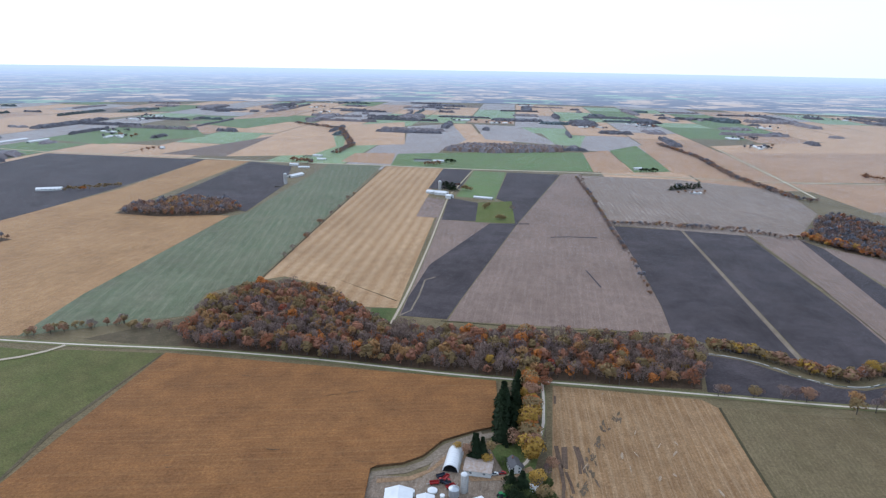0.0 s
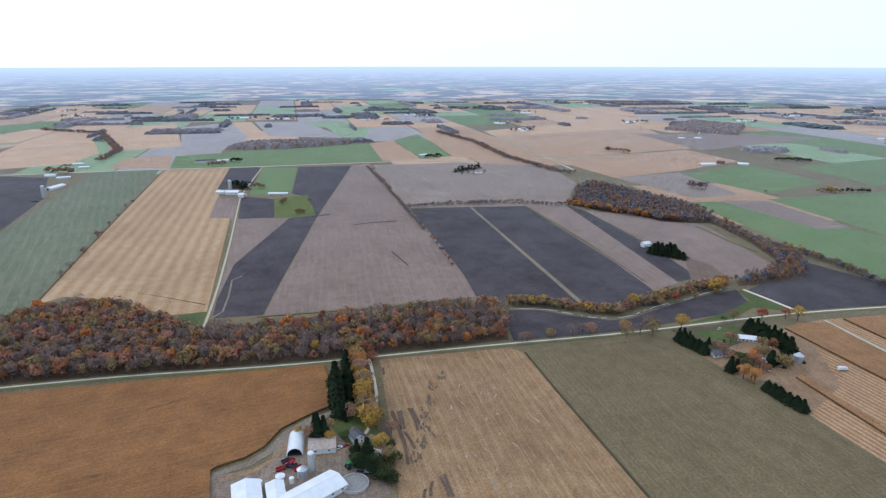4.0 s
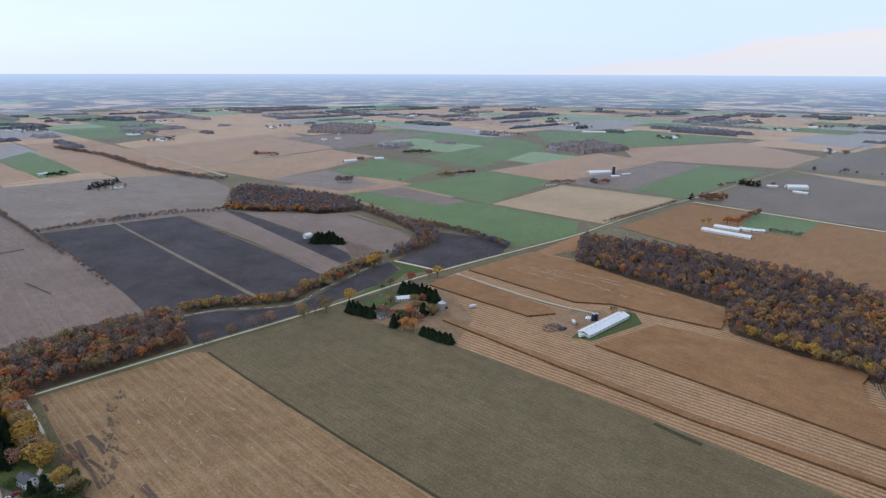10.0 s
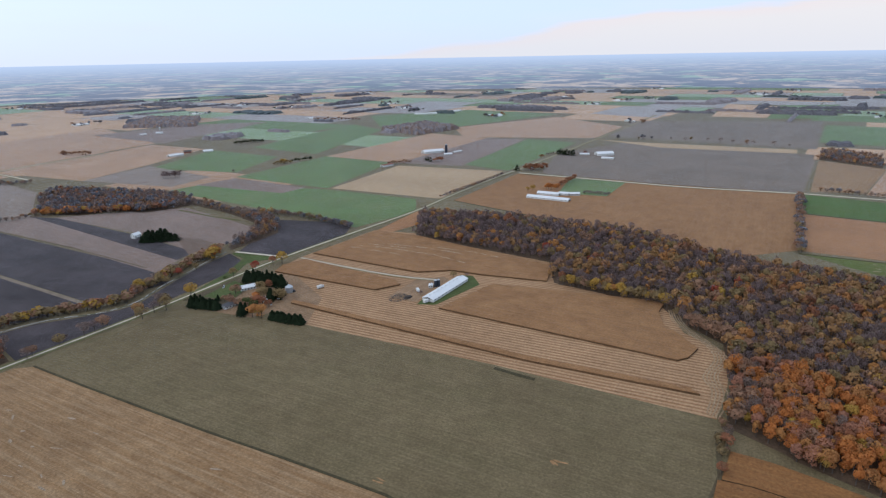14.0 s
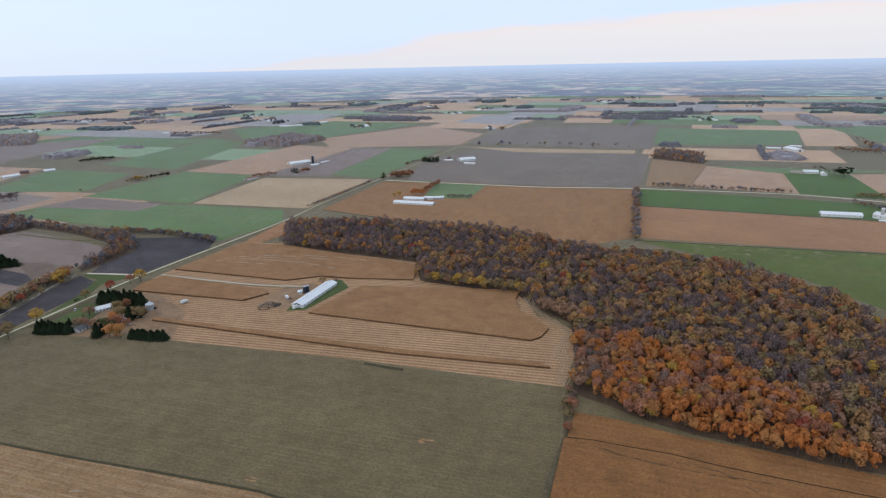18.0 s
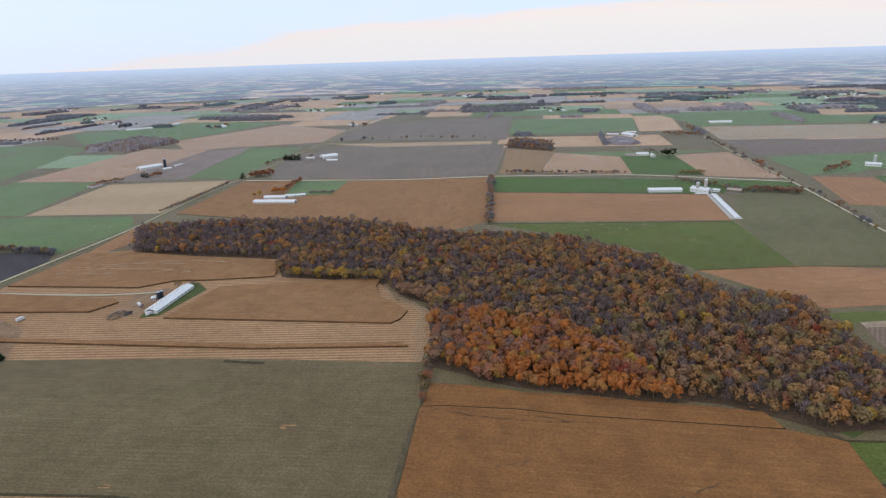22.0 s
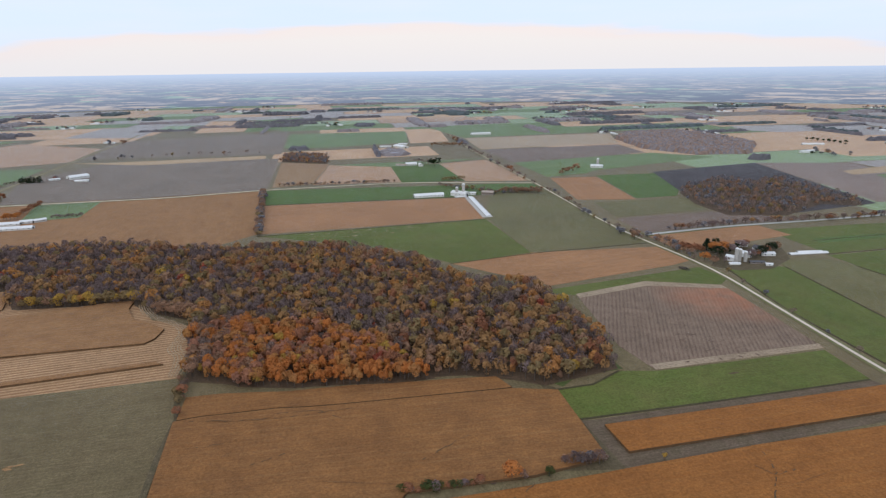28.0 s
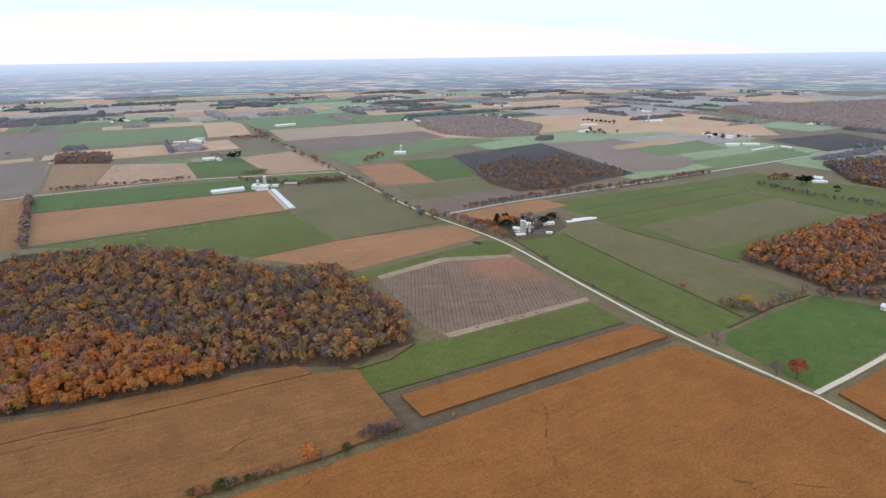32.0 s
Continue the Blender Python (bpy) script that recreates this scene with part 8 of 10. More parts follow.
single_tree(1392, 245, 11, 'spruce', 'spruce', TREE_WORDS['spruce'], 'farmyard trees', 1.5)
single_tree(1390, 239, 9.8, 'spruce', 'spruce', TREE_WORDS['spruce'], 'farmyard trees', 1.5)
single_tree(1389, 234, 12.6, 'spruce', 'spruce', TREE_WORDS['spruce'], 'farmyard trees', 1.5)
house(1431, 214, 0, 10, 8, 5, 'BRICK', 'brick farmhouse with dark roof', 2)
house(1186, 278, 0, 10, 8, 5, 'SHINGLE', 'small pale house among red trees', 1)
single_tree(1170, 288, 9, 'rust', 'round', TREE_WORDS['rust'], 'farmyard trees', 1)
single_tree(1173, 283, 11.8, 'rust', 'round', TREE_WORDS['rust'], 'farmyard trees', 1)
single_tree(1175, 278, 10.6, 'rust', 'round', TREE_WORDS['rust'], 'farmyard trees', 1)
single_tree(1177, 272, 9.4, 'rust', 'round', TREE_WORDS['rust'], 'farmyard trees', 1)
single_tree(1180, 267, 12.2, 'rust', 'round', TREE_WORDS['rust'], 'farmyard trees', 1)
single_tree(1182, 262, 11, 'rust', 'round', TREE_WORDS['rust'], 'farmyard trees', 1)
single_tree(1184, 257, 9.8, 'rust', 'round', TREE_WORDS['rust'], 'farmyard trees', 1)
single_tree(1187, 252, 12.6, 'rust', 'round', TREE_WORDS['rust'], 'farmyard trees', 1)
single_tree(1163, 303, 11, 'spruce', 'spruce', TREE_WORDS['spruce'], 'farmyard trees', 1.6)
single_tree(1329, 296, 8, 'rust', 'round', TREE_WORDS['rust'], 'farmyard trees', 1)
single_tree(1343, 292, 5.7, 'bare', 'bare', TREE_WORDS['bare'], 'farmyard trees', 1)
single_tree(1359, 289, 7.5, 'bare', 'bare', TREE_WORDS['bare'], 'farmyard trees', 1)
single_tree(1375, 286, 6.7, 'bare', 'bare', TREE_WORDS['bare'], 'farmyard trees', 1)
single_tree(1391, 283, 6, 'bare', 'bare', TREE_WORDS['bare'], 'farmyard trees', 1)
single_tree(927, 352, 2.1, 'brown', 'shrub', TREE_WORDS['brown'], 'farmyard trees', 1)
single_tree(937, 351, 2.8, 'brown', 'shrub', TREE_WORDS['brown'], 'farmyard trees', 1)
single_tree(947, 349, 2.5, 'brown', 'shrub', TREE_WORDS['brown'], 'farmyard trees', 1)
single_tree(958, 348, 2.2, 'brown', 'shrub', TREE_WORDS['brown'], 'farmyard trees', 1)
single_tree(968, 346, 2.9, 'brown', 'shrub', TREE_WORDS['brown'], 'farmyard trees', 1)
single_tree(979, 345, 2.6, 'brown', 'shrub', TREE_WORDS['brown'], 'farmyard trees', 1)
single_tree(990, 343, 2.3, 'brown', 'shrub', TREE_WORDS['brown'], 'farmyard trees', 1)
single_tree(1001, 342, 3, 'brown', 'shrub', TREE_WORDS['brown'], 'farmyard trees', 1)
single_tree(1013, 340, 2.7, 'brown', 'shrub', TREE_WORDS['brown'], 'farmyard trees', 1)
single_tree(1024, 339, 2.4, 'brown', 'shrub', TREE_WORDS['brown'], 'farmyard trees', 1)
single_tree(1036, 337, 2.1, 'brown', 'shrub', TREE_WORDS['brown'], 'farmyard trees', 1)
single_tree(1048, 336, 2.8, 'brown', 'shrub', TREE_WORDS['brown'], 'farmyard trees', 1)
single_tree(1061, 334, 2.5, 'brown', 'shrub', TREE_WORDS['brown'], 'farmyard trees', 1)
single_tree(1073, 332, 2.2, 'brown', 'shrub', TREE_WORDS['brown'], 'farmyard trees', 1)
barn('barn', 915, -482, -96, 54.3, 16.0, 4.0, WHITE_ROOF, WHITE, 'long white dairy barn', pitch=0.32, cat='barn')
barn('barn', 902, -538, -138, 29.7, 18.0, 6.0, WHITE_ROOF, WHITE, 'big white gabled barn', pitch=0.32, cat='barn')
silo(902, -532, 2.6, 15, 'CONCRETE', 'short grey concrete silo')
silo(897, -543, 2.8, 21, 'CONCRETE', 'tall pale concrete silo with white cap')
barn('barn', 887, -533, -98, 21.2, 4.0, 1.2, WHITE_ROOF, WHITE, 'low white concrete feed bunk', pitch=0.32, cat='barn')
barn('barn', 891, -589, -126, 22.2, 13.0, 5.0, RUSTROOF, REDBARN, 'dark weathered barn', pitch=0.32, cat='barn')
barn('barn', 900, -563, -124, 10.8, 8.0, 4.0, WHITE_ROOF, WHITE, 'small white gabled shed', pitch=0.32, cat='barn')
bunker(879, -549, 727, -518, 9, 'long silage bunker under white plastic sheet')
single_tree(891, -604, 4.9, 'brown', 'round', TREE_WORDS['brown'], 'farmyard trees', 1)
single_tree(892, -614, 6.4, 'brown', 'round', TREE_WORDS['brown'], 'farmyard trees', 1)
single_tree(892, -625, 5.8, 'brown', 'round', TREE_WORDS['brown'], 'farmyard trees', 1)
single_tree(892, -636, 5.1, 'brown', 'round', TREE_WORDS['brown'], 'farmyard trees', 1)
single_tree(892, -646, 6.6, 'brown', 'round', TREE_WORDS['brown'], 'farmyard trees', 1)
single_tree(892, -657, 6, 'brown', 'round', TREE_WORDS['brown'], 'farmyard trees', 1)
single_tree(892, -668, 5.4, 'brown', 'round', TREE_WORDS['brown'], 'farmyard trees', 1)
single_tree(892, -679, 6.9, 'brown', 'round', TREE_WORDS['brown'], 'farmyard trees', 1)
single_tree(892, -690, 6.2, 'brown', 'round', TREE_WORDS['brown'], 'farmyard trees', 1)
single_tree(893, -701, 5.6, 'brown', 'round', TREE_WORDS['brown'], 'farmyard trees', 1)
barn('barn', 1297, -566, -99, 26.3, 16.0, 4.5, WHITE_ROOF, WHITE, 'white barn with a grey roof', pitch=0.32, cat='barn')
house(1270, -581, 0, 12, 9, 5, 'WHITE_ROOF', 'white two-storey farmhouse', 2)
barn('barn', 1298, -542, -122, 26.1, 10.0, 3.0, RUSTROOF, CONCRETE, 'low grey farm shed', pitch=0.32, cat='barn')
single_tree(1249, -610, 16, 'spruce', 'round', 'large dark evergreen beside the farmhouse', 'farmyard trees', 1.4)
single_tree(1339, -587, 7.4, 'bare', 'bare', TREE_WORDS['bare'], 'farmyard trees', 1)
single_tree(1324, -592, 9.6, 'bare', 'bare', TREE_WORDS['bare'], 'farmyard trees', 1)
single_tree(1310, -597, 8.7, 'bare', 'bare', TREE_WORDS['bare'], 'farmyard trees', 1)
single_tree(1296, -601, 7.7, 'bare', 'bare', TREE_WORDS['bare'], 'farmyard trees', 1)
single_tree(1282, -606, 10, 'bare', 'bare', TREE_WORDS['bare'], 'farmyard trees', 1)
single_tree(1062, -563, 4.9, 'olive', 'shrub', TREE_WORDS['olive'], 'farmyard trees', 1)
single_tree(1061, -568, 6.4, 'olive', 'shrub', TREE_WORDS['olive'], 'farmyard trees', 1)
single_tree(1061, -574, 5.8, 'olive', 'shrub', TREE_WORDS['olive'], 'farmyard trees', 1)
single_tree(1060, -579, 5.1, 'olive', 'shrub', TREE_WORDS['olive'], 'farmyard trees', 1)
single_tree(1059, -584, 6.6, 'olive', 'shrub', TREE_WORDS['olive'], 'farmyard trees', 1)
single_tree(1058, -589, 6, 'olive', 'shrub', TREE_WORDS['olive'], 'farmyard trees', 1)
single_tree(1058, -595, 5.4, 'olive', 'shrub', TREE_WORDS['olive'], 'farmyard trees', 1)
single_tree(1057, -600, 6.9, 'olive', 'shrub', TREE_WORDS['olive'], 'farmyard trees', 1)
single_tree(1056, -605, 6.2, 'olive', 'shrub', TREE_WORDS['olive'], 'farmyard trees', 1)
barn('barn', 1643, -640, -163, 52.2, 22.0, 5.0, WHITE_ROOF, WHITE, 'large white barn', pitch=0.32, cat='barn')
barn('barn', 1672, -601, -112, 34.5, 10.0, 3.0, WHITE_ROOF, WHITE, 'low white shed', pitch=0.32, cat='barn')
barn('barn', 1712, -666, -113, 28.2, 9.0, 3.0, WHITE_ROOF, WHITE, 'low white shed', pitch=0.32, cat='barn')
single_tree(1639, -736, 7.4, 'brown', 'round', TREE_WORDS['brown'], 'farmyard trees', 1)
single_tree(1634, -744, 9.6, 'brown', 'round', TREE_WORDS['brown'], 'farmyard trees', 1)
single_tree(1629, -752, 8.7, 'brown', 'round', TREE_WORDS['brown'], 'farmyard trees', 1)
single_tree(1624, -760, 7.7, 'brown', 'round', TREE_WORDS['brown'], 'farmyard trees', 1)
single_tree(1618, -768, 10, 'brown', 'round', TREE_WORDS['brown'], 'farmyard trees', 1)
single_tree(1613, -775, 9, 'brown', 'round', TREE_WORDS['brown'], 'farmyard trees', 1)
single_tree(1608, -783, 8, 'brown', 'round', TREE_WORDS['brown'], 'farmyard trees', 1)
single_tree(1603, -791, 10.3, 'brown', 'round', TREE_WORDS['brown'], 'farmyard trees', 1)
single_tree(1598, -799, 9.3, 'brown', 'round', TREE_WORDS['brown'], 'farmyard trees', 1)
single_tree(1593, -807, 8.4, 'brown', 'round', TREE_WORDS['brown'], 'farmyard trees', 1)
single_tree(899, -622, 6.6, 'brown', 'round', TREE_WORDS['brown'], 'farmyard trees', 1)
single_tree(896, -627, 8.6, 'brown', 'round', TREE_WORDS['brown'], 'farmyard trees', 1)
single_tree(894, -631, 7.7, 'brown', 'round', TREE_WORDS['brown'], 'farmyard trees', 1)
single_tree(891, -636, 6.8, 'brown', 'round', TREE_WORDS['brown'], 'farmyard trees', 1)
single_tree(888, -640, 8.9, 'brown', 'round', TREE_WORDS['brown'], 'farmyard trees', 1)
single_tree(885, -645, 8, 'brown', 'round', TREE_WORDS['brown'], 'farmyard trees', 1)
single_tree(882, -650, 7.1, 'brown', 'round', TREE_WORDS['brown'], 'farmyard trees', 1)
single_tree(880, -654, 9.2, 'brown', 'round', TREE_WORDS['brown'], 'farmyard trees', 1)
single_tree(877, -659, 8.3, 'brown', 'round', TREE_WORDS['brown'], 'farmyard trees', 1)
single_tree(874, -663, 7.4, 'brown', 'round', TREE_WORDS['brown'], 'farmyard trees', 1)
single_tree(871, -668, 6.6, 'brown', 'round', TREE_WORDS['brown'], 'farmyard trees', 1)
single_tree(868, -672, 8.6, 'brown', 'round', TREE_WORDS['brown'], 'farmyard trees', 1)
single_tree(865, -677, 7.7, 'brown', 'round', TREE_WORDS['brown'], 'farmyard trees', 1)
single_tree(863, -681, 6.8, 'brown', 'round', TREE_WORDS['brown'], 'farmyard trees', 1)
barn('barn', 411, -691, -151, 10.3, 10.0, 5.0, WHITE_ROOF, WHITE, 'white gabled barn by the silos', pitch=0.32, cat='barn')
silo(403, -691, 2.2, 16, 'CONCRETE', 'tall pale concrete silo')
silo(404, -697, 2.1, 14, 'CONCRETE', 'tall pale concrete silo')
silo(399, -701, 2.0, 12, 'CONCRETE', 'shorter pale concrete silo')
barn('barn', 416, -719, -141, 12.8, 12.0, 5.0, WHITE_ROOF, WHITE, 'big white gambrel barn', pitch=0.32, cat='barn')
barn('barn', 453, -749, -105, 11.4, 10.0, 4.0, WHITE_ROOF, WHITE, 'white shed', pitch=0.32, cat='barn')
barn('barn', 410, -746, -112, 16.2, 9.0, 3.0, WHITE_ROOF, WHITE, 'white machine shed', pitch=0.32, cat='barn')
barn('barn', 396, -796, -103, 49.2, 7.0, 1.3, WHITE_ROOF, CONCRETE, 'long low white poly barn', pitch=0.32, cat='barn')
barn('barn', 400, -803, -107, 30.4, 6.0, 1.2, WHITE_ROOF, WHITE, 'low white poly barn behind another', pitch=0.32, cat='barn')
barn('barn', 396, -682, -114, 12.1, 5.0, 2.0, WHITE_ROOF, WHITE, 'low white feed bunk', pitch=0.32, cat='barn')
barn('barn', 378, -715, -124, 7.2, 5.0, 2.5, WHITE_ROOF, WHITE, 'small white shed', pitch=0.32, cat='barn')
house(428, -749, 10, 9, 8, 5, 'SHINGLE', 'farmhouse with a grey roof', 2)
barn('barn', 390, -709, -115, 16.6, 7.0, 2.4, SHINGLE, REDBARN, 'long low dark-roofed shed', pitch=0.32, cat='barn')
single_tree(444, -695, 11, 'orange', 'round', TREE_WORDS['orange'], 'farmyard trees', 1)
single_tree(438, -699, 12, 'orange', 'round', TREE_WORDS['orange'], 'farmyard trees', 1.2)
single_tree(442, -710, 10, 'orange', 'round', TREE_WORDS['orange'], 'farmyard trees', 1)
single_tree(421, -661, 9, 'orange', 'round', TREE_WORDS['orange'], 'farmyard trees', 1)
single_tree(454, -694, 13, 'spruce', 'spruce', TREE_WORDS['spruce'], 'farmyard trees', 1.5)
single_tree(471, -667, 6.6, 'rust', 'round', TREE_WORDS['rust'], 'farmyard trees', 1)
single_tree(467, -669, 8.6, 'rust', 'round', TREE_WORDS['rust'], 'farmyard trees', 1)
single_tree(463, -672, 7.7, 'rust', 'round', TREE_WORDS['rust'], 'farmyard trees', 1)
single_tree(459, -674, 6.8, 'rust', 'round', TREE_WORDS['rust'], 'farmyard trees', 1)
single_tree(455, -676, 8.9, 'rust', 'round', TREE_WORDS['rust'], 'farmyard trees', 1)
single_tree(451, -678, 8, 'rust', 'round', TREE_WORDS['rust'], 'farmyard trees', 1)
single_tree(448, -680, 7.1, 'rust', 'round', TREE_WORDS['rust'], 'farmyard trees', 1)
single_tree(406, -661, 8, 'brown', 'round', TREE_WORDS['brown'], 'farmyard trees', 1)
single_tree(402, -673, 8, 'bare', 'bare', TREE_WORDS['bare'], 'farmyard trees', 1)
single_tree(471, -724, 7, 'spruce', 'round', TREE_WORDS['spruce'], 'farmyard trees', 1.1)
single_tree(433, -712, 10, 'bare', 'round', TREE_WORDS['bare'], 'farmyard trees', 1.1)
single_tree(446, -748, 8, 'rust', 'round', TREE_WORDS['rust'], 'farmyard trees', 1.1)
single_tree(409, -735, 11, 'spruce', 'round', TREE_WORDS['spruce'], 'farmyard trees', 1.1)
single_tree(421, -771, 9, 'brown', 'round', TREE_WORDS['brown'], 'farmyard trees', 1.1)
single_tree(431, -703, 7, 'spruce', 'round', TREE_WORDS['spruce'], 'farmyard trees', 1.1)
single_tree(443, -738, 10, 'bare', 'round', TREE_WORDS['bare'], 'farmyard trees', 1.1)
single_tree(407, -726, 8, 'rust', 'round', TREE_WORDS['rust'], 'farmyard trees', 1.1)
single_tree(419, -761, 11, 'spruce', 'round', TREE_WORDS['spruce'], 'farmyard trees', 1.1)
single_tree(429, -694, 9, 'brown', 'round', TREE_WORDS['brown'], 'farmyard trees', 1.1)
single_tree(441, -728, 7, 'spruce', 'round', TREE_WORDS['spruce'], 'farmyard trees', 1.1)
single_tree(406, -716, 10, 'bare', 'round', TREE_WORDS['bare'], 'farmyard trees', 1.1)
single_tree(417, -751, 8, 'rust', 'round', TREE_WORDS['rust'], 'farmyard trees', 1.1)
single_tree(427, -685, 11, 'spruce', 'round', TREE_WORDS['spruce'], 'farmyard trees', 1.1)
brush_pile(405, -618, 8, 'dark earth and manure pile beside the road')
barn('barn', 1102, -1963, -117, 61.7, 16.0, 5.0, WHITE_ROOF, WHITE, 'far white barn', pitch=0.32, cat='barn')
silo(1104, -1939, 3, 24, 'CONCRETE', 'far pale concrete silo')
barn('barn', 638, -1622, -140, 32.6, 14.0, 5.0, WHITE_ROOF, WHITE, 'white farm barn', pitch=0.32, cat='barn')
barn('barn', 614, -1662, -139, 38.3, 12.0, 4.0, WHITE_ROOF, WHITE, 'white farm shed', pitch=0.32, cat='barn')
silo(626, -1677, 3, 20, 'CONCRETE', 'pale concrete silo')
barn('barn', 534, -1678, 166, 28.9, 10.0, 3.0, WHITE_ROOF, WHITE, 'white farm shed', pitch=0.32, cat='barn')
barn('barn', 567, -1626, -92, 99.0, 6.0, 1.5, WHITE_ROOF, WHITE, 'low white covered bunker', pitch=0.32, cat='barn')
house(315, -1325, 0, 14, 9, 5, 'WHITE_ROOF', 'white farmhouse among dark trees', 2)
barn('barn', 305, -1306, -140, 23.4, 10.0, 3.0, WHITE_ROOF, WHITE, 'white shed', pitch=0.32, cat='barn')
single_tree(316, -1266, 13, 'spruce', 'round', TREE_WORDS['spruce'], 'farmyard trees', 1.6)
single_tree(313, -1275, 12, 'spruce', 'round', TREE_WORDS['spruce'], 'farmyard trees', 1.4)
single_tree(372, -1268, 7.4, 'rust', 'round', TREE_WORDS['rust'], 'farmyard trees', 1)
single_tree(368, -1274, 9.6, 'rust', 'round', TREE_WORDS['rust'], 'farmyard trees', 1)
single_tree(365, -1281, 8.7, 'rust', 'round', TREE_WORDS['rust'], 'farmyard trees', 1)
single_tree(361, -1287, 7.7, 'rust', 'round', TREE_WORDS['rust'], 'farmyard trees', 1)
single_tree(357, -1294, 10, 'rust', 'round', TREE_WORDS['rust'], 'farmyard trees', 1)
single_tree(354, -1300, 9, 'rust', 'round', TREE_WORDS['rust'], 'farmyard trees', 1)
single_tree(255, -1250, 8, 'spruce', 'shrub', TREE_WORDS['spruce'], 'farmyard trees', 1)
barn('barn', 1181, -1731, -119, 58.2, 12.0, 4.0, WHITE_ROOF, WHITE, 'far pale barn', pitch=0.32, cat='barn')
single_tree(1276, -1817, 7.4, 'spruce', 'round', TREE_WORDS['spruce'], 'farmyard trees', 1)
single_tree(1257, -1817, 9.6, 'spruce', 'round', TREE_WORDS['spruce'], 'farmyard trees', 1)
single_tree(1238, -1817, 8.7, 'spruce', 'round', TREE_WORDS['spruce'], 'farmyard trees', 1)
single_tree(1219, -1817, 7.7, 'spruce', 'round', TREE_WORDS['spruce'], 'farmyard trees', 1)
single_tree(1201, -1817, 10, 'spruce', 'round', TREE_WORDS['spruce'], 'farmyard trees', 1)
single_tree(1183, -1817, 9, 'spruce', 'round', TREE_WORDS['spruce'], 'farmyard trees', 1)
single_tree(1165, -1817, 8, 'spruce', 'round', TREE_WORDS['spruce'], 'farmyard trees', 1)
single_tree(1148, -1817, 10.3, 'spruce', 'round', TREE_WORDS['spruce'], 'farmyard trees', 1)
barn('barn', 1080, -946, -132, 26.9, 14.0, 5.0, WHITE_ROOF, WHITE, 'white barn', pitch=0.32, cat='barn')
silo(1088, -953, 2.8, 18, 'CONCRETE', 'pale concrete silo')
single_tree(1025, -820, 9, 'brown', 'round', TREE_WORDS['brown'], 'farmyard trees', 1)
single_tree(1036, -836, 11.8, 'brown', 'round', TREE_WORDS['brown'], 'farmyard trees', 1)
single_tree(1047, -852, 10.6, 'brown', 'round', TREE_WORDS['brown'], 'farmyard trees', 1)
single_tree(1058, -869, 9.4, 'brown', 'round', TREE_WORDS['brown'], 'farmyard trees', 1)
single_tree(1070, -886, 12.2, 'brown', 'round', TREE_WORDS['brown'], 'farmyard trees', 1)
barn('barn', 1880, -999, -93, 71.1, 16.0, 5.0, WHITE_ROOF, WHITE, 'far white barn', pitch=0.32, cat='barn')
barn('barn', -26, 1227, -22, 16.2, 14.0, 4.0, WHITE_ROOF, WHITE, 'white barn', pitch=0.32, cat='barn')
barn('barn', -5, 1213, -21, 24.7, 16.0, 5.0, WHITE_ROOF, WHITE, 'white barn with pale roof', pitch=0.32, cat='barn')
silo(-9, 1264, 3, 17, 'CONCRETE', 'pale concrete silo')
barn('barn', 11, 1178, -38, 11.4, 12.0, 6.0, WHITE_ROOF, WHITE, 'white gabled shed', pitch=0.32, cat='barn')
barn('barn', 77, 1181, -20, 37.3, 9.0, 2.6, WHITE_ROOF, WHITE, 'very long low white shed', pitch=0.32, cat='barn')
house(29, 1320, 0, 12, 9, 5, 'BRICK', 'farmhouse among spruces', 2)
single_tree(-1, 1285, 10.7, 'spruce', 'spruce', TREE_WORDS['spruce'], 'farmyard trees', 1.5)
single_tree(4, 1278, 13.9, 'spruce', 'spruce', TREE_WORDS['spruce'], 'farmyard trees', 1.5)
single_tree(8, 1272, 12.5, 'spruce', 'spruce', TREE_WORDS['spruce'], 'farmyard trees', 1.5)
single_tree(12, 1265, 11.1, 'spruce', 'spruce', TREE_WORDS['spruce'], 'farmyard trees', 1.5)
single_tree(16, 1259, 14.4, 'spruce', 'spruce', TREE_WORDS['spruce'], 'farmyard trees', 1.5)
single_tree(21, 1252, 13, 'spruce', 'spruce', TREE_WORDS['spruce'], 'farmyard trees', 1.5)
single_tree(39, 1259, 7.4, 'olive', 'round', TREE_WORDS['olive'], 'farmyard trees', 1)
single_tree(44, 1255, 9.6, 'olive', 'round', TREE_WORDS['olive'], 'farmyard trees', 1)
single_tree(49, 1251, 8.7, 'olive', 'round', TREE_WORDS['olive'], 'farmyard trees', 1)
single_tree(55, 1247, 7.7, 'olive', 'round', TREE_WORDS['olive'], 'farmyard trees', 1)
single_tree(73, 1085, 6.6, 'olive', 'round', TREE_WORDS['olive'], 'farmyard trees', 1)
single_tree(77, 1096, 8.6, 'olive', 'round', TREE_WORDS['olive'], 'farmyard trees', 1)
single_tree(82, 1106, 7.7, 'olive', 'round', TREE_WORDS['olive'], 'farmyard trees', 1)
single_tree(90, 1012, 5.7, 'olive', 'round', TREE_WORDS['olive'], 'farmyard trees', 1)
single_tree(94, 1011, 7.5, 'olive', 'round', TREE_WORDS['olive'], 'farmyard trees', 1)
single_tree(98, 1009, 6.7, 'olive', 'round', TREE_WORDS['olive'], 'farmyard trees', 1)
single_tree(102, 1008, 6, 'olive', 'round', TREE_WORDS['olive'], 'farmyard trees', 1)
single_tree(122, 1075, 9, 'bare', 'bare', TREE_WORDS['bare'], 'farmyard trees', 1)
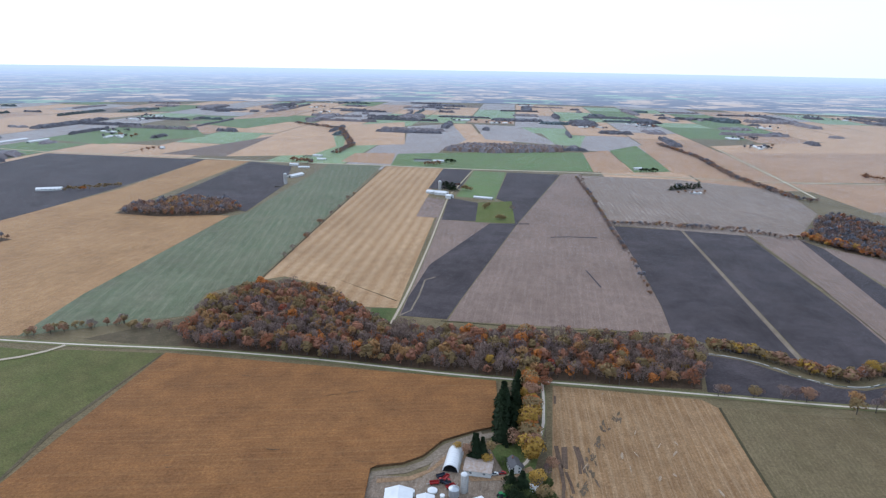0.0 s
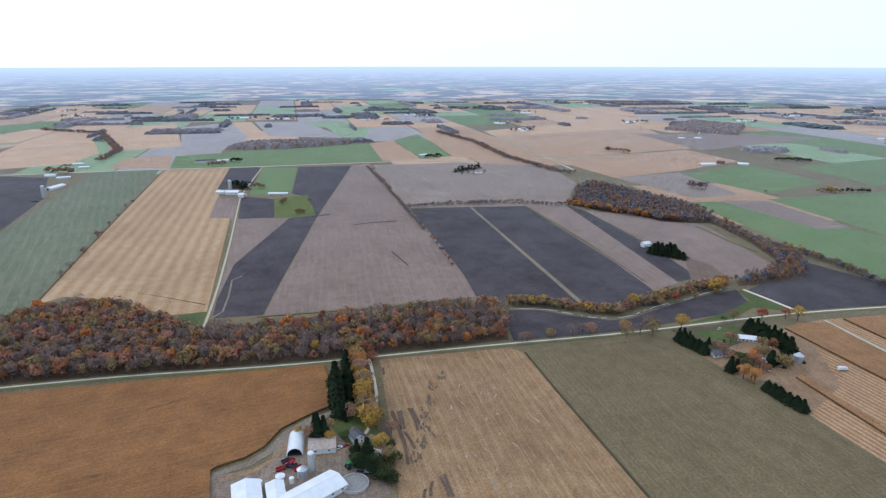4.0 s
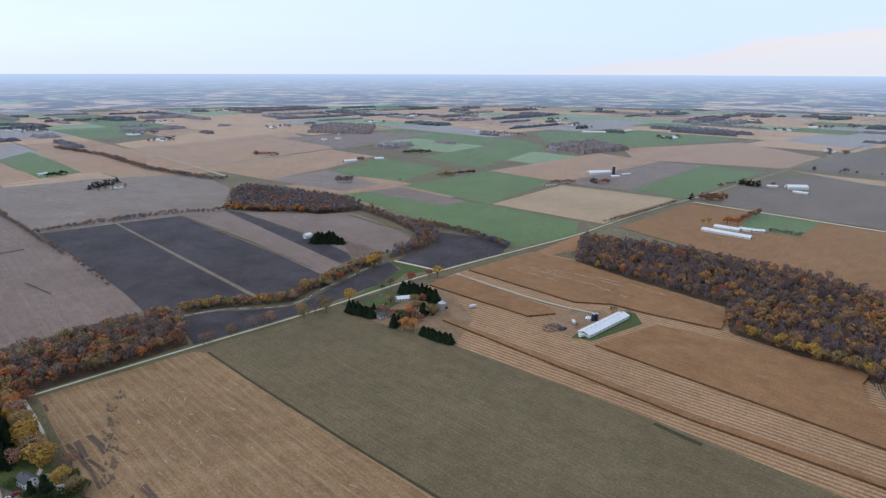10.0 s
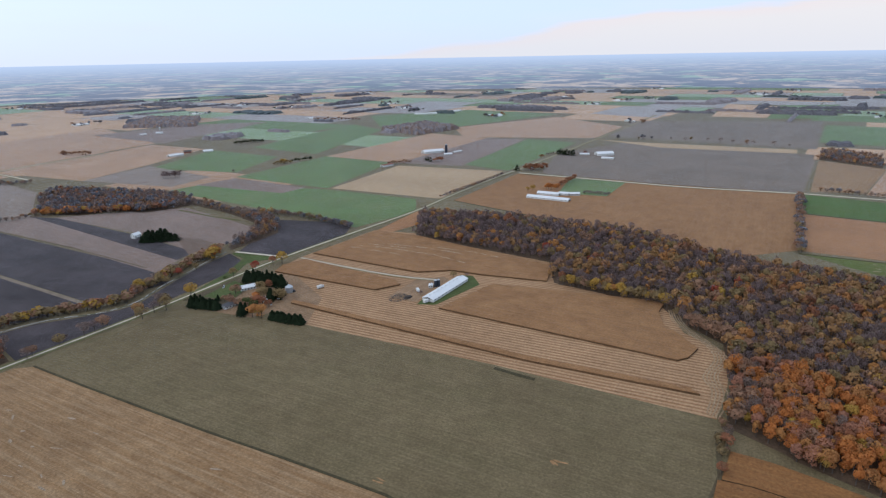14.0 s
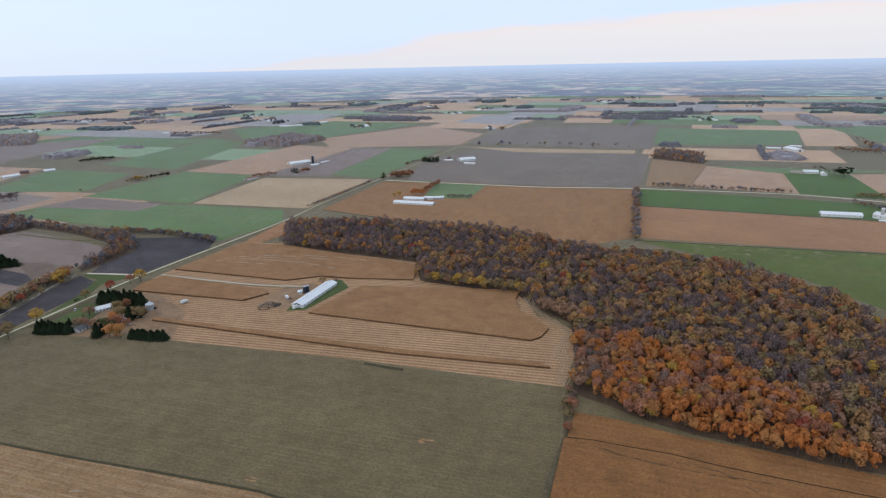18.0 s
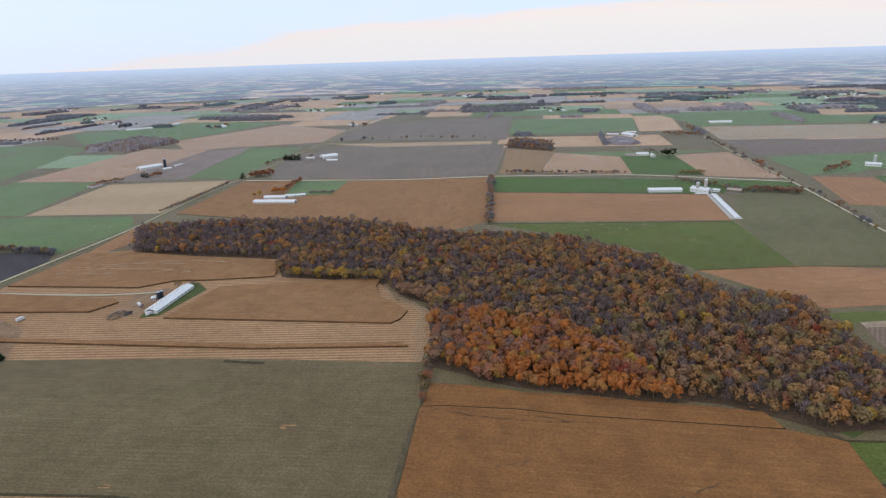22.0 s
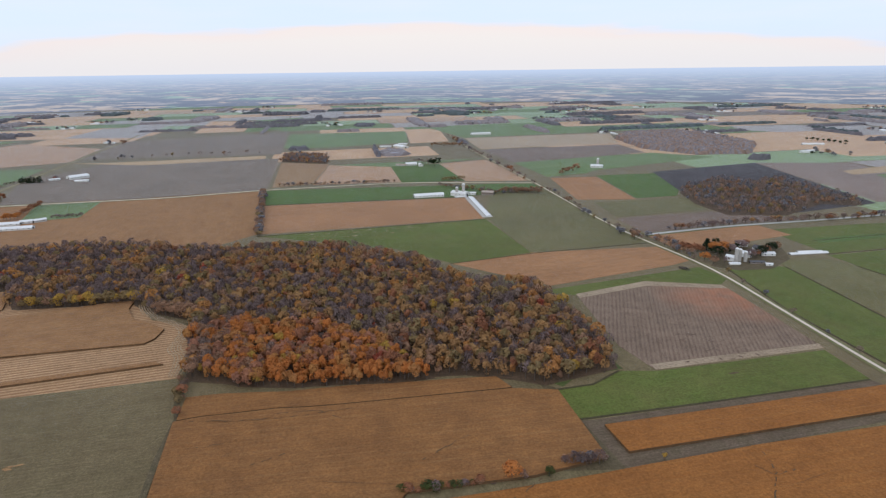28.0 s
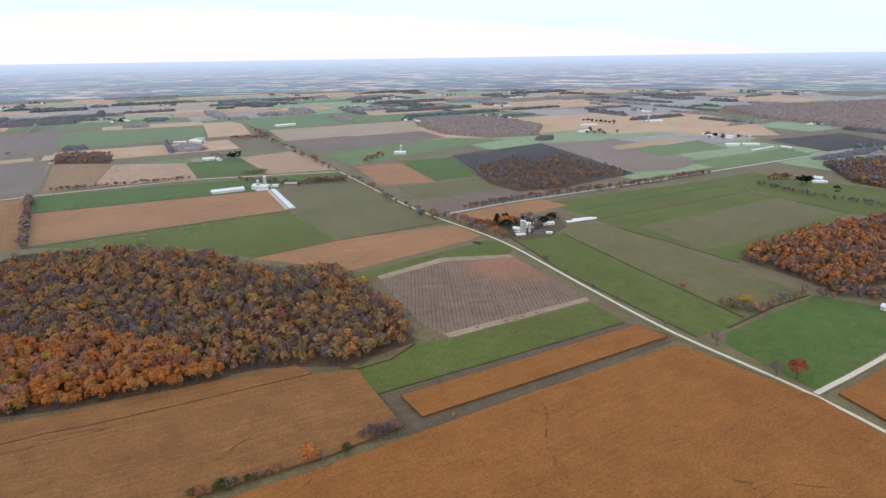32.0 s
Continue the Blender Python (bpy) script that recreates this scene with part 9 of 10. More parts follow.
barn('barn', -58, 1652, 0, 47.0, 14.0, 4.0, SHINGLE, WHITE, 'long white barn with dark roof', pitch=0.32, cat='barn')
barn('barn', -15, 1643, 0, 30.0, 12.0, 4.0, WHITE_ROOF, WHITE, 'white barn', pitch=0.32, cat='barn')
single_tree(-50, 1583, 7.4, 'brown', 'round', TREE_WORDS['brown'], 'farmyard trees', 1)
single_tree(-43, 1585, 9.6, 'brown', 'round', TREE_WORDS['brown'], 'farmyard trees', 1)
single_tree(-35, 1586, 8.7, 'brown', 'round', TREE_WORDS['brown'], 'farmyard trees', 1)
single_tree(-28, 1588, 7.7, 'brown', 'round', TREE_WORDS['brown'], 'farmyard trees', 1)
single_tree(-20, 1590, 10, 'brown', 'round', TREE_WORDS['brown'], 'farmyard trees', 1)
single_tree(-13, 1592, 9, 'brown', 'round', TREE_WORDS['brown'], 'farmyard trees', 1)
single_tree(4, 1623, 8.2, 'spruce', 'round', TREE_WORDS['spruce'], 'farmyard trees', 1)
single_tree(11, 1623, 10.7, 'spruce', 'round', TREE_WORDS['spruce'], 'farmyard trees', 1)
single_tree(19, 1623, 9.6, 'spruce', 'round', TREE_WORDS['spruce'], 'farmyard trees', 1)
single_tree(26, 1623, 8.6, 'spruce', 'round', TREE_WORDS['spruce'], 'farmyard trees', 1)
silo(-338, 1298, 3.4, 21, 'CONCRETE', 'tall grey concrete silo standing in the field')
barn('barn', -338, 1392, 63, 41.6, 15.0, 4.0, WHITE_ROOF, WHITE, 'white barn with metal roof', pitch=0.32, cat='barn')
brush_pile(-346, 1263, 7, 'pile of earth and straw by the silo')
barn('barn', -377, 1544, -13, 22.6, 10.0, 4.0, WHITE_ROOF, WHITE, 'pale farm shed', pitch=0.32, cat='barn')
barn('barn', -346, 1512, 2, 27.0, 9.0, 3.0, WHITE_ROOF, WHITE, 'low white shed', pitch=0.32, cat='barn')
barn('barn', -351, 1707, -12, 24.5, 10.0, 4.0, WHITE_ROOF, WHITE, 'white barn', pitch=0.32, cat='barn')
barn('barn', -329, 1651, -10, 23.3, 10.0, 3.0, WHITE_ROOF, WHITE, 'white shed', pitch=0.32, cat='barn')
house(-348, 1603, 0, 11, 9, 5, 'BRICK', 'brick farmhouse among bare trees', 2)
single_tree(-400, 1613, 8.2, 'brown', 'round', TREE_WORDS['brown'], 'farmyard trees', 1)
single_tree(-393, 1608, 10.7, 'brown', 'round', TREE_WORDS['brown'], 'farmyard trees', 1)
single_tree(-386, 1603, 9.6, 'brown', 'round', TREE_WORDS['brown'], 'farmyard trees', 1)
single_tree(-379, 1598, 8.6, 'brown', 'round', TREE_WORDS['brown'], 'farmyard trees', 1)
single_tree(-372, 1593, 11.1, 'brown', 'round', TREE_WORDS['brown'], 'farmyard trees', 1)
single_tree(-365, 1588, 10, 'brown', 'round', TREE_WORDS['brown'], 'farmyard trees', 1)
single_tree(-358, 1583, 8.9, 'brown', 'round', TREE_WORDS['brown'], 'farmyard trees', 1)
single_tree(-351, 1578, 11.4, 'brown', 'round', TREE_WORDS['brown'], 'farmyard trees', 1)
single_tree(-379, 1658, 7.4, 'bare', 'bare', TREE_WORDS['bare'], 'farmyard trees', 1)
single_tree(-373, 1661, 9.6, 'bare', 'bare', TREE_WORDS['bare'], 'farmyard trees', 1)
single_tree(-367, 1663, 8.7, 'bare', 'bare', TREE_WORDS['bare'], 'farmyard trees', 1)
single_tree(-361, 1665, 7.7, 'bare', 'bare', TREE_WORDS['bare'], 'farmyard trees', 1)
barn('barn', -776, 1192, 17, 44.0, 14.0, 4.0, WHITE_ROOF, WHITE, 'white barn', pitch=0.32, cat='barn')
single_tree(-740, 1181, 6.6, 'olive', 'round', TREE_WORDS['olive'], 'farmyard trees', 1)
single_tree(-733, 1186, 8.6, 'olive', 'round', TREE_WORDS['olive'], 'farmyard trees', 1)
single_tree(-725, 1191, 7.7, 'olive', 'round', TREE_WORDS['olive'], 'farmyard trees', 1)
single_tree(-718, 1195, 6.8, 'olive', 'round', TREE_WORDS['olive'], 'farmyard trees', 1)
single_tree(-711, 1200, 8.9, 'olive', 'round', TREE_WORDS['olive'], 'farmyard trees', 1)
single_tree(-704, 1205, 8, 'olive', 'round', TREE_WORDS['olive'], 'farmyard trees', 1)
single_tree(-696, 1210, 7.1, 'olive', 'round', TREE_WORDS['olive'], 'farmyard trees', 1)
single_tree(-689, 1215, 9.2, 'olive', 'round', TREE_WORDS['olive'], 'farmyard trees', 1)
single_tree(-681, 1220, 8.3, 'olive', 'round', TREE_WORDS['olive'], 'farmyard trees', 1)
single_tree(-674, 1225, 7.4, 'olive', 'round', TREE_WORDS['olive'], 'farmyard trees', 1)
single_tree(-666, 1231, 6.6, 'olive', 'round', TREE_WORDS['olive'], 'farmyard trees', 1)
single_tree(-659, 1236, 8.6, 'olive', 'round', TREE_WORDS['olive'], 'farmyard trees', 1)
single_tree(-709, 1193, 8, 'orange', 'round', TREE_WORDS['orange'], 'farmyard trees', 1)
barn('barn', -1337, 1916, 80, 109.7, 14.0, 4.0, WHITE_ROOF, WHITE, 'long white barn', pitch=0.32, cat='barn')
barn('barn', -1265, 1928, 82, 82.7, 14.0, 4.0, WHITE_ROOF, WHITE, 'white barn', pitch=0.32, cat='barn')
house(-824, 1806, 0, 12, 9, 5, 'WHITE_ROOF', 'white farmhouse', 2)
single_tree(-855, 1746, 7.4, 'brown', 'round', TREE_WORDS['brown'], 'farmyard trees', 1)
single_tree(-847, 1765, 9.6, 'brown', 'round', TREE_WORDS['brown'], 'farmyard trees', 1)
single_tree(-840, 1785, 8.7, 'brown', 'round', TREE_WORDS['brown'], 'farmyard trees', 1)
single_tree(-832, 1805, 7.7, 'brown', 'round', TREE_WORDS['brown'], 'farmyard trees', 1)
barn('barn', 494, 1569, 8, 21.2, 10.0, 4.0, WHITE_ROOF, WHITE, 'white shed', pitch=0.32, cat='barn')
single_tree(486, 1522, 7.4, 'spruce', 'round', TREE_WORDS['spruce'], 'farmyard trees', 1)
single_tree(493, 1521, 9.6, 'spruce', 'round', TREE_WORDS['spruce'], 'farmyard trees', 1)
single_tree(501, 1520, 8.7, 'spruce', 'round', TREE_WORDS['spruce'], 'farmyard trees', 1)
single_tree(508, 1520, 7.7, 'spruce', 'round', TREE_WORDS['spruce'], 'farmyard trees', 1)
single_tree(516, 1519, 10, 'spruce', 'round', TREE_WORDS['spruce'], 'farmyard trees', 1)
single_tree(523, 1518, 9, 'spruce', 'round', TREE_WORDS['spruce'], 'farmyard trees', 1)
house(514, 1337, 0, 12, 9, 5, 'SHINGLE', 'farmhouse in a ring of spruces', 2)
single_tree(483, 1296, 8.2, 'spruce', 'spruce', TREE_WORDS['spruce'], 'farmyard trees', 1.7)
single_tree(493, 1301, 10.7, 'spruce', 'spruce', TREE_WORDS['spruce'], 'farmyard trees', 1.7)
single_tree(503, 1306, 9.6, 'spruce', 'spruce', TREE_WORDS['spruce'], 'farmyard trees', 1.7)
single_tree(513, 1310, 8.6, 'spruce', 'spruce', TREE_WORDS['spruce'], 'farmyard trees', 1.7)
single_tree(523, 1315, 11.1, 'spruce', 'spruce', TREE_WORDS['spruce'], 'farmyard trees', 1.7)
single_tree(534, 1320, 10, 'spruce', 'spruce', TREE_WORDS['spruce'], 'farmyard trees', 1.7)
single_tree(544, 1324, 8.9, 'spruce', 'spruce', TREE_WORDS['spruce'], 'farmyard trees', 1.7)
single_tree(554, 1329, 11.4, 'spruce', 'spruce', TREE_WORDS['spruce'], 'farmyard trees', 1.7)
single_tree(486, 1261, 4.9, 'brown', 'round', TREE_WORDS['brown'], 'farmyard trees', 1)
single_tree(500, 1261, 6.4, 'brown', 'round', TREE_WORDS['brown'], 'farmyard trees', 1)
single_tree(513, 1261, 5.8, 'brown', 'round', TREE_WORDS['brown'], 'farmyard trees', 1)
single_tree(526, 1261, 5.1, 'brown', 'round', TREE_WORDS['brown'], 'farmyard trees', 1)
single_tree(540, 1261, 6.6, 'brown', 'round', TREE_WORDS['brown'], 'farmyard trees', 1)
barn('barn', 523, 1263, -24, 21.9, 8.0, 3.0, WHITE_ROOF, WHITE, 'small pale shed', pitch=0.32, cat='barn')
house(517, 652, 0, 11, 8, 5, 'WHITE_ROOF', 'white house beside a spruce windbreak', 2)
single_tree(502, 624, 7.4, 'spruce', 'spruce', TREE_WORDS['spruce'], 'farmyard trees', 1.8)
single_tree(505, 620, 9.6, 'spruce', 'spruce', TREE_WORDS['spruce'], 'farmyard trees', 1.8)
single_tree(507, 617, 8.7, 'spruce', 'spruce', TREE_WORDS['spruce'], 'farmyard trees', 1.8)
single_tree(510, 613, 7.7, 'spruce', 'spruce', TREE_WORDS['spruce'], 'farmyard trees', 1.8)
single_tree(513, 609, 10, 'spruce', 'spruce', TREE_WORDS['spruce'], 'farmyard trees', 1.8)
single_tree(516, 605, 9, 'spruce', 'spruce', TREE_WORDS['spruce'], 'farmyard trees', 1.8)
single_tree(518, 602, 8, 'spruce', 'spruce', TREE_WORDS['spruce'], 'farmyard trees', 1.8)
single_tree(521, 598, 10.3, 'spruce', 'spruce', TREE_WORDS['spruce'], 'farmyard trees', 1.8)
single_tree(524, 594, 9.3, 'spruce', 'spruce', TREE_WORDS['spruce'], 'farmyard trees', 1.8)
single_tree(527, 590, 8.4, 'spruce', 'spruce', TREE_WORDS['spruce'], 'farmyard trees', 1.8)
single_tree(521, 639, 7.4, 'spruce', 'spruce', TREE_WORDS['spruce'], 'farmyard trees', 1.8)
single_tree(524, 636, 9.6, 'spruce', 'spruce', TREE_WORDS['spruce'], 'farmyard trees', 1.8)
single_tree(528, 632, 8.7, 'spruce', 'spruce', TREE_WORDS['spruce'], 'farmyard trees', 1.8)
single_tree(532, 628, 7.7, 'spruce', 'spruce', TREE_WORDS['spruce'], 'farmyard trees', 1.8)
single_tree(535, 625, 10, 'spruce', 'spruce', TREE_WORDS['spruce'], 'farmyard trees', 1.8)
single_tree(539, 621, 9, 'spruce', 'spruce', TREE_WORDS['spruce'], 'farmyard trees', 1.8)
barn('barn', 1100, 1181, -17, 36.7, 16.0, 4.0, WHITE_ROOF, WHITE, 'white barn', pitch=0.32, cat='barn')
barn('barn', 1151, 1192, -45, 18.4, 14.0, 5.0, SHINGLE, BRICK, 'dark barn with red walls', pitch=0.32, cat='barn')
barn('barn', 1188, 1158, -36, 23.6, 16.0, 3.0, WHITE_ROOF, WHITE, 'white barn', pitch=0.32, cat='barn')
barn('barn', 1414, 1646, -49, 19.8, 12.0, 3.0, WHITE_ROOF, WHITE, 'white shed', pitch=0.32, cat='barn')
barn('barn', 1456, 1620, -47, 20.5, 12.0, 5.0, WHITE_ROOF, WHITE, 'white barn', pitch=0.32, cat='barn')
silo(1479, 1641, 3, 17, 'CONCRETE', 'pale concrete silo')
single_tree(1318, 1182, 6.6, 'spruce', 'round', TREE_WORDS['spruce'], 'farmyard trees', 1)
single_tree(1323, 1178, 8.6, 'spruce', 'round', TREE_WORDS['spruce'], 'farmyard trees', 1)
single_tree(1329, 1173, 7.7, 'spruce', 'round', TREE_WORDS['spruce'], 'farmyard trees', 1)
single_tree(1334, 1169, 6.8, 'spruce', 'round', TREE_WORDS['spruce'], 'farmyard trees', 1)
single_tree(1340, 1165, 8.9, 'spruce', 'round', TREE_WORDS['spruce'], 'farmyard trees', 1)
single_tree(1345, 1160, 8, 'spruce', 'round', TREE_WORDS['spruce'], 'farmyard trees', 1)
single_tree(1351, 1156, 7.1, 'spruce', 'round', TREE_WORDS['spruce'], 'farmyard trees', 1)
single_tree(1356, 1151, 9.2, 'spruce', 'round', TREE_WORDS['spruce'], 'farmyard trees', 1)
single_tree(1362, 1147, 8.3, 'spruce', 'round', TREE_WORDS['spruce'], 'farmyard trees', 1)
single_tree(1367, 1142, 7.4, 'spruce', 'round', TREE_WORDS['spruce'], 'farmyard trees', 1)
single_tree(1373, 1138, 6.6, 'spruce', 'round', TREE_WORDS['spruce'], 'farmyard trees', 1)
single_tree(1378, 1133, 8.6, 'spruce', 'round', TREE_WORDS['spruce'], 'farmyard trees', 1)
single_tree(1023, 1502, 7.4, 'brown', 'round', TREE_WORDS['brown'], 'farmyard trees', 1)
single_tree(1025, 1492, 9.6, 'brown', 'round', TREE_WORDS['brown'], 'farmyard trees', 1)
single_tree(1028, 1481, 8.7, 'brown', 'round', TREE_WORDS['brown'], 'farmyard trees', 1)
single_tree(1030, 1471, 7.7, 'brown', 'round', TREE_WORDS['brown'], 'farmyard trees', 1)
single_tree(1033, 1461, 10, 'brown', 'round', TREE_WORDS['brown'], 'farmyard trees', 1)
single_tree(1036, 1450, 9, 'brown', 'round', TREE_WORDS['brown'], 'farmyard trees', 1)
single_tree(1038, 1440, 8, 'brown', 'round', TREE_WORDS['brown'], 'farmyard trees', 1)
single_tree(1040, 1430, 10.3, 'brown', 'round', TREE_WORDS['brown'], 'farmyard trees', 1)
single_tree(1043, 1420, 9.3, 'brown', 'round', TREE_WORDS['brown'], 'farmyard trees', 1)
house(1034, 1503, 0, 10, 8, 5, 'BRICK', 'house among brown trees', 2)
single_tree(859, 965, 9.8, 'bare', 'bare', TREE_WORDS['bare'], 'farmyard trees', 1.1)
single_tree(861, 961, 12.9, 'bare', 'bare', TREE_WORDS['bare'], 'farmyard trees', 1.1)
single_tree(863, 957, 11.6, 'bare', 'bare', TREE_WORDS['bare'], 'farmyard trees', 1.1)
single_tree(866, 953, 10.3, 'bare', 'bare', TREE_WORDS['bare'], 'farmyard trees', 1.1)
single_tree(868, 949, 13.3, 'bare', 'bare', TREE_WORDS['bare'], 'farmyard trees', 1.1)
single_tree(871, 945, 12, 'bare', 'bare', TREE_WORDS['bare'], 'farmyard trees', 1.1)
single_tree(873, 942, 10.7, 'bare', 'bare', TREE_WORDS['bare'], 'farmyard trees', 1.1)
single_tree(875, 938, 13.7, 'bare', 'bare', TREE_WORDS['bare'], 'farmyard trees', 1.1)
single_tree(1087, 838, 9, 'yellow', 'round', TREE_WORDS['yellow'], 'farmyard trees', 1.3)
single_tree(1067, 847, 5.7, 'olive', 'round', TREE_WORDS['olive'], 'farmyard trees', 1)
single_tree(1072, 842, 7.5, 'olive', 'round', TREE_WORDS['olive'], 'farmyard trees', 1)
single_tree(1077, 837, 6.7, 'olive', 'round', TREE_WORDS['olive'], 'farmyard trees', 1)
single_tree(1082, 832, 6, 'olive', 'round', TREE_WORDS['olive'], 'farmyard trees', 1)
single_tree(1087, 827, 7.8, 'olive', 'round', TREE_WORDS['olive'], 'farmyard trees', 1)
single_tree(1092, 822, 7, 'olive', 'round', TREE_WORDS['olive'], 'farmyard trees', 1)
single_tree(1111, 832, 5.7, 'spruce', 'round', TREE_WORDS['spruce'], 'farmyard trees', 1)
single_tree(1119, 827, 7.5, 'spruce', 'round', TREE_WORDS['spruce'], 'farmyard trees', 1)
single_tree(1127, 822, 6.7, 'spruce', 'round', TREE_WORDS['spruce'], 'farmyard trees', 1)
single_tree(1135, 817, 6, 'spruce', 'round', TREE_WORDS['spruce'], 'farmyard trees', 1)
single_tree(1143, 813, 7.8, 'spruce', 'round', TREE_WORDS['spruce'], 'farmyard trees', 1)
single_tree(1151, 808, 7, 'spruce', 'round', TREE_WORDS['spruce'], 'farmyard trees', 1)
single_tree(961, 870, 6, 'bare', 'bare', TREE_WORDS['bare'], 'farmyard trees', 1.3)
barn('barn', 1130, 591, -22, 29.2, 10.0, 4.0, BRICK, WHITE, 'dark farmhouse with red roof', pitch=0.32, cat='barn')
single_tree(1151, 597, 5.7, 'brown', 'round', TREE_WORDS['brown'], 'farmyard trees', 1)
single_tree(1156, 591, 7.5, 'brown', 'round', TREE_WORDS['brown'], 'farmyard trees', 1)
single_tree(1161, 585, 6.7, 'brown', 'round', TREE_WORDS['brown'], 'farmyard trees', 1)
single_tree(1166, 579, 6, 'brown', 'round', TREE_WORDS['brown'], 'farmyard trees', 1)
single_tree(1171, 572, 7.8, 'brown', 'round', TREE_WORDS['brown'], 'farmyard trees', 1)
single_tree(1176, 566, 7, 'brown', 'round', TREE_WORDS['brown'], 'farmyard trees', 1)
single_tree(1181, 560, 6.2, 'brown', 'round', TREE_WORDS['brown'], 'farmyard trees', 1)
barn('barn', 2281, 1031, -58, 91.3, 14.0, 4.0, WHITE_ROOF, WHITE, 'far white barn', pitch=0.32, cat='barn')
barn('barn', 2392, 965, -18, 125.9, 14.0, 4.0, WHITE_ROOF, WHITE, 'far white barn', pitch=0.32, cat='barn')
single_tree(2336, 1133, 7.4, 'spruce', 'round', TREE_WORDS['spruce'], 'farmyard trees', 1)
single_tree(2374, 1130, 9.6, 'spruce', 'round', TREE_WORDS['spruce'], 'farmyard trees', 1)
single_tree(2412, 1126, 8.7, 'spruce', 'round', TREE_WORDS['spruce'], 'farmyard trees', 1)
single_tree(2452, 1123, 7.7, 'spruce', 'round', TREE_WORDS['spruce'], 'farmyard trees', 1)
single_tree(1961, 1356, 8.2, 'brown', 'round', TREE_WORDS['brown'], 'farmyard trees', 1)
single_tree(1963, 1341, 10.7, 'brown', 'round', TREE_WORDS['brown'], 'farmyard trees', 1)
single_tree(1965, 1327, 9.6, 'brown', 'round', TREE_WORDS['brown'], 'farmyard trees', 1)
single_tree(1967, 1313, 8.6, 'brown', 'round', TREE_WORDS['brown'], 'farmyard trees', 1)
single_tree(1969, 1298, 11.1, 'brown', 'round', TREE_WORDS['brown'], 'farmyard trees', 1)
single_tree(1971, 1284, 10, 'brown', 'round', TREE_WORDS['brown'], 'farmyard trees', 1)
single_tree(1974, 1270, 8.9, 'brown', 'round', TREE_WORDS['brown'], 'farmyard trees', 1)
single_tree(1976, 1256, 11.4, 'brown', 'round', TREE_WORDS['brown'], 'farmyard trees', 1)
single_tree(1978, 1242, 10.4, 'brown', 'round', TREE_WORDS['brown'], 'farmyard trees', 1)
single_tree(1980, 1228, 9.3, 'brown', 'round', TREE_WORDS['brown'], 'farmyard trees', 1)
single_tree(1982, 1214, 8.2, 'brown', 'round', TREE_WORDS['brown'], 'farmyard trees', 1)
single_tree(1985, 1200, 10.7, 'brown', 'round', TREE_WORDS['brown'], 'farmyard trees', 1)
single_tree(1987, 1186, 9.6, 'brown', 'round', TREE_WORDS['brown'], 'farmyard trees', 1)
single_tree(1989, 1172, 8.6, 'brown', 'round', TREE_WORDS['brown'], 'farmyard trees', 1)
barn('barn', 2001, 1394, -76, 33.0, 12.0, 4.0, WHITE_ROOF, WHITE, 'far white shed', pitch=0.32, cat='barn')
single_tree(11, -578, 12, 'red', 'round', 'dark red maple beside the gravel road', 'farmyard trees', 1)
single_tree(21, -570, 10, 'bare', 'bare', TREE_WORDS['bare'], 'farmyard trees', 1)
single_tree(74, -585, 9, 'bare', 'bare', TREE_WORDS['bare'], 'farmyard trees', 1.2)
single_tree(103, -680, 8, 'yellow', 'round', TREE_WORDS['yellow'], 'farmyard trees', 1.6)
single_tree(106, -666, 7, 'olive', 'round', TREE_WORDS['olive'], 'farmyard trees', 1.4)
single_tree(161, -673, 5, 'orange', 'round', TREE_WORDS['orange'], 'farmyard trees', 1)
single_tree(135, -269, 9, 'orange', 'round', 'bright orange tree in a field hedge', 'farmyard trees', 1.2)
single_tree(130, -290, 5, 'green', 'round', TREE_WORDS['green'], 'farmyard trees', 1.2)
single_tree(133, -276, 5, 'bare', 'bare', TREE_WORDS['bare'], 'farmyard trees', 1.2)
single_tree(138, -251, 4.5, 'rust', 'round', TREE_WORDS['rust'], 'farmyard trees', 1.2)
single_tree(120, -361, 4, 'yellow', 'tall', TREE_WORDS['yellow'], 'farmyard trees', 1)
single_tree(135, -303, 5.3, 'bare', 'bare', TREE_WORDS['bare'], 'farmyard trees', 1.2)
single_tree(134, -308, 7, 'bare', 'bare', TREE_WORDS['bare'], 'farmyard trees', 1.2)
single_tree(133, -313, 6.3, 'bare', 'bare', TREE_WORDS['bare'], 'farmyard trees', 1.2)
single_tree(131, -318, 5.6, 'bare', 'bare', TREE_WORDS['bare'], 'farmyard trees', 1.2)
single_tree(130, -323, 7.2, 'bare', 'bare', TREE_WORDS['bare'], 'farmyard trees', 1.2)
single_tree(16, -773, 9, 'rust', 'round', TREE_WORDS['rust'], 'farmyard trees', 1)
single_tree(479, -61, 9.8, 'brown', 'round', 'brown autumn tree at the edge of the wood', 'farmyard trees', 1.1)
single_tree(473, -69, 12.9, 'brown', 'round', 'brown autumn tree at the edge of the wood', 'farmyard trees', 1.1)
single_tree(467, -76, 11.6, 'brown', 'round', 'brown autumn tree at the edge of the wood', 'farmyard trees', 1.1)
single_tree(461, -84, 10.3, 'brown', 'round', 'brown autumn tree at the edge of the wood', 'farmyard trees', 1.1)
single_tree(455, -91, 13.3, 'brown', 'round', 'brown autumn tree at the edge of the wood', 'farmyard trees', 1.1)
single_tree(449, -98, 12, 'brown', 'round', 'brown autumn tree at the edge of the wood', 'farmyard trees', 1.1)
single_tree(443, -106, 10.7, 'brown', 'round', 'brown autumn tree at the edge of the wood', 'farmyard trees', 1.1)
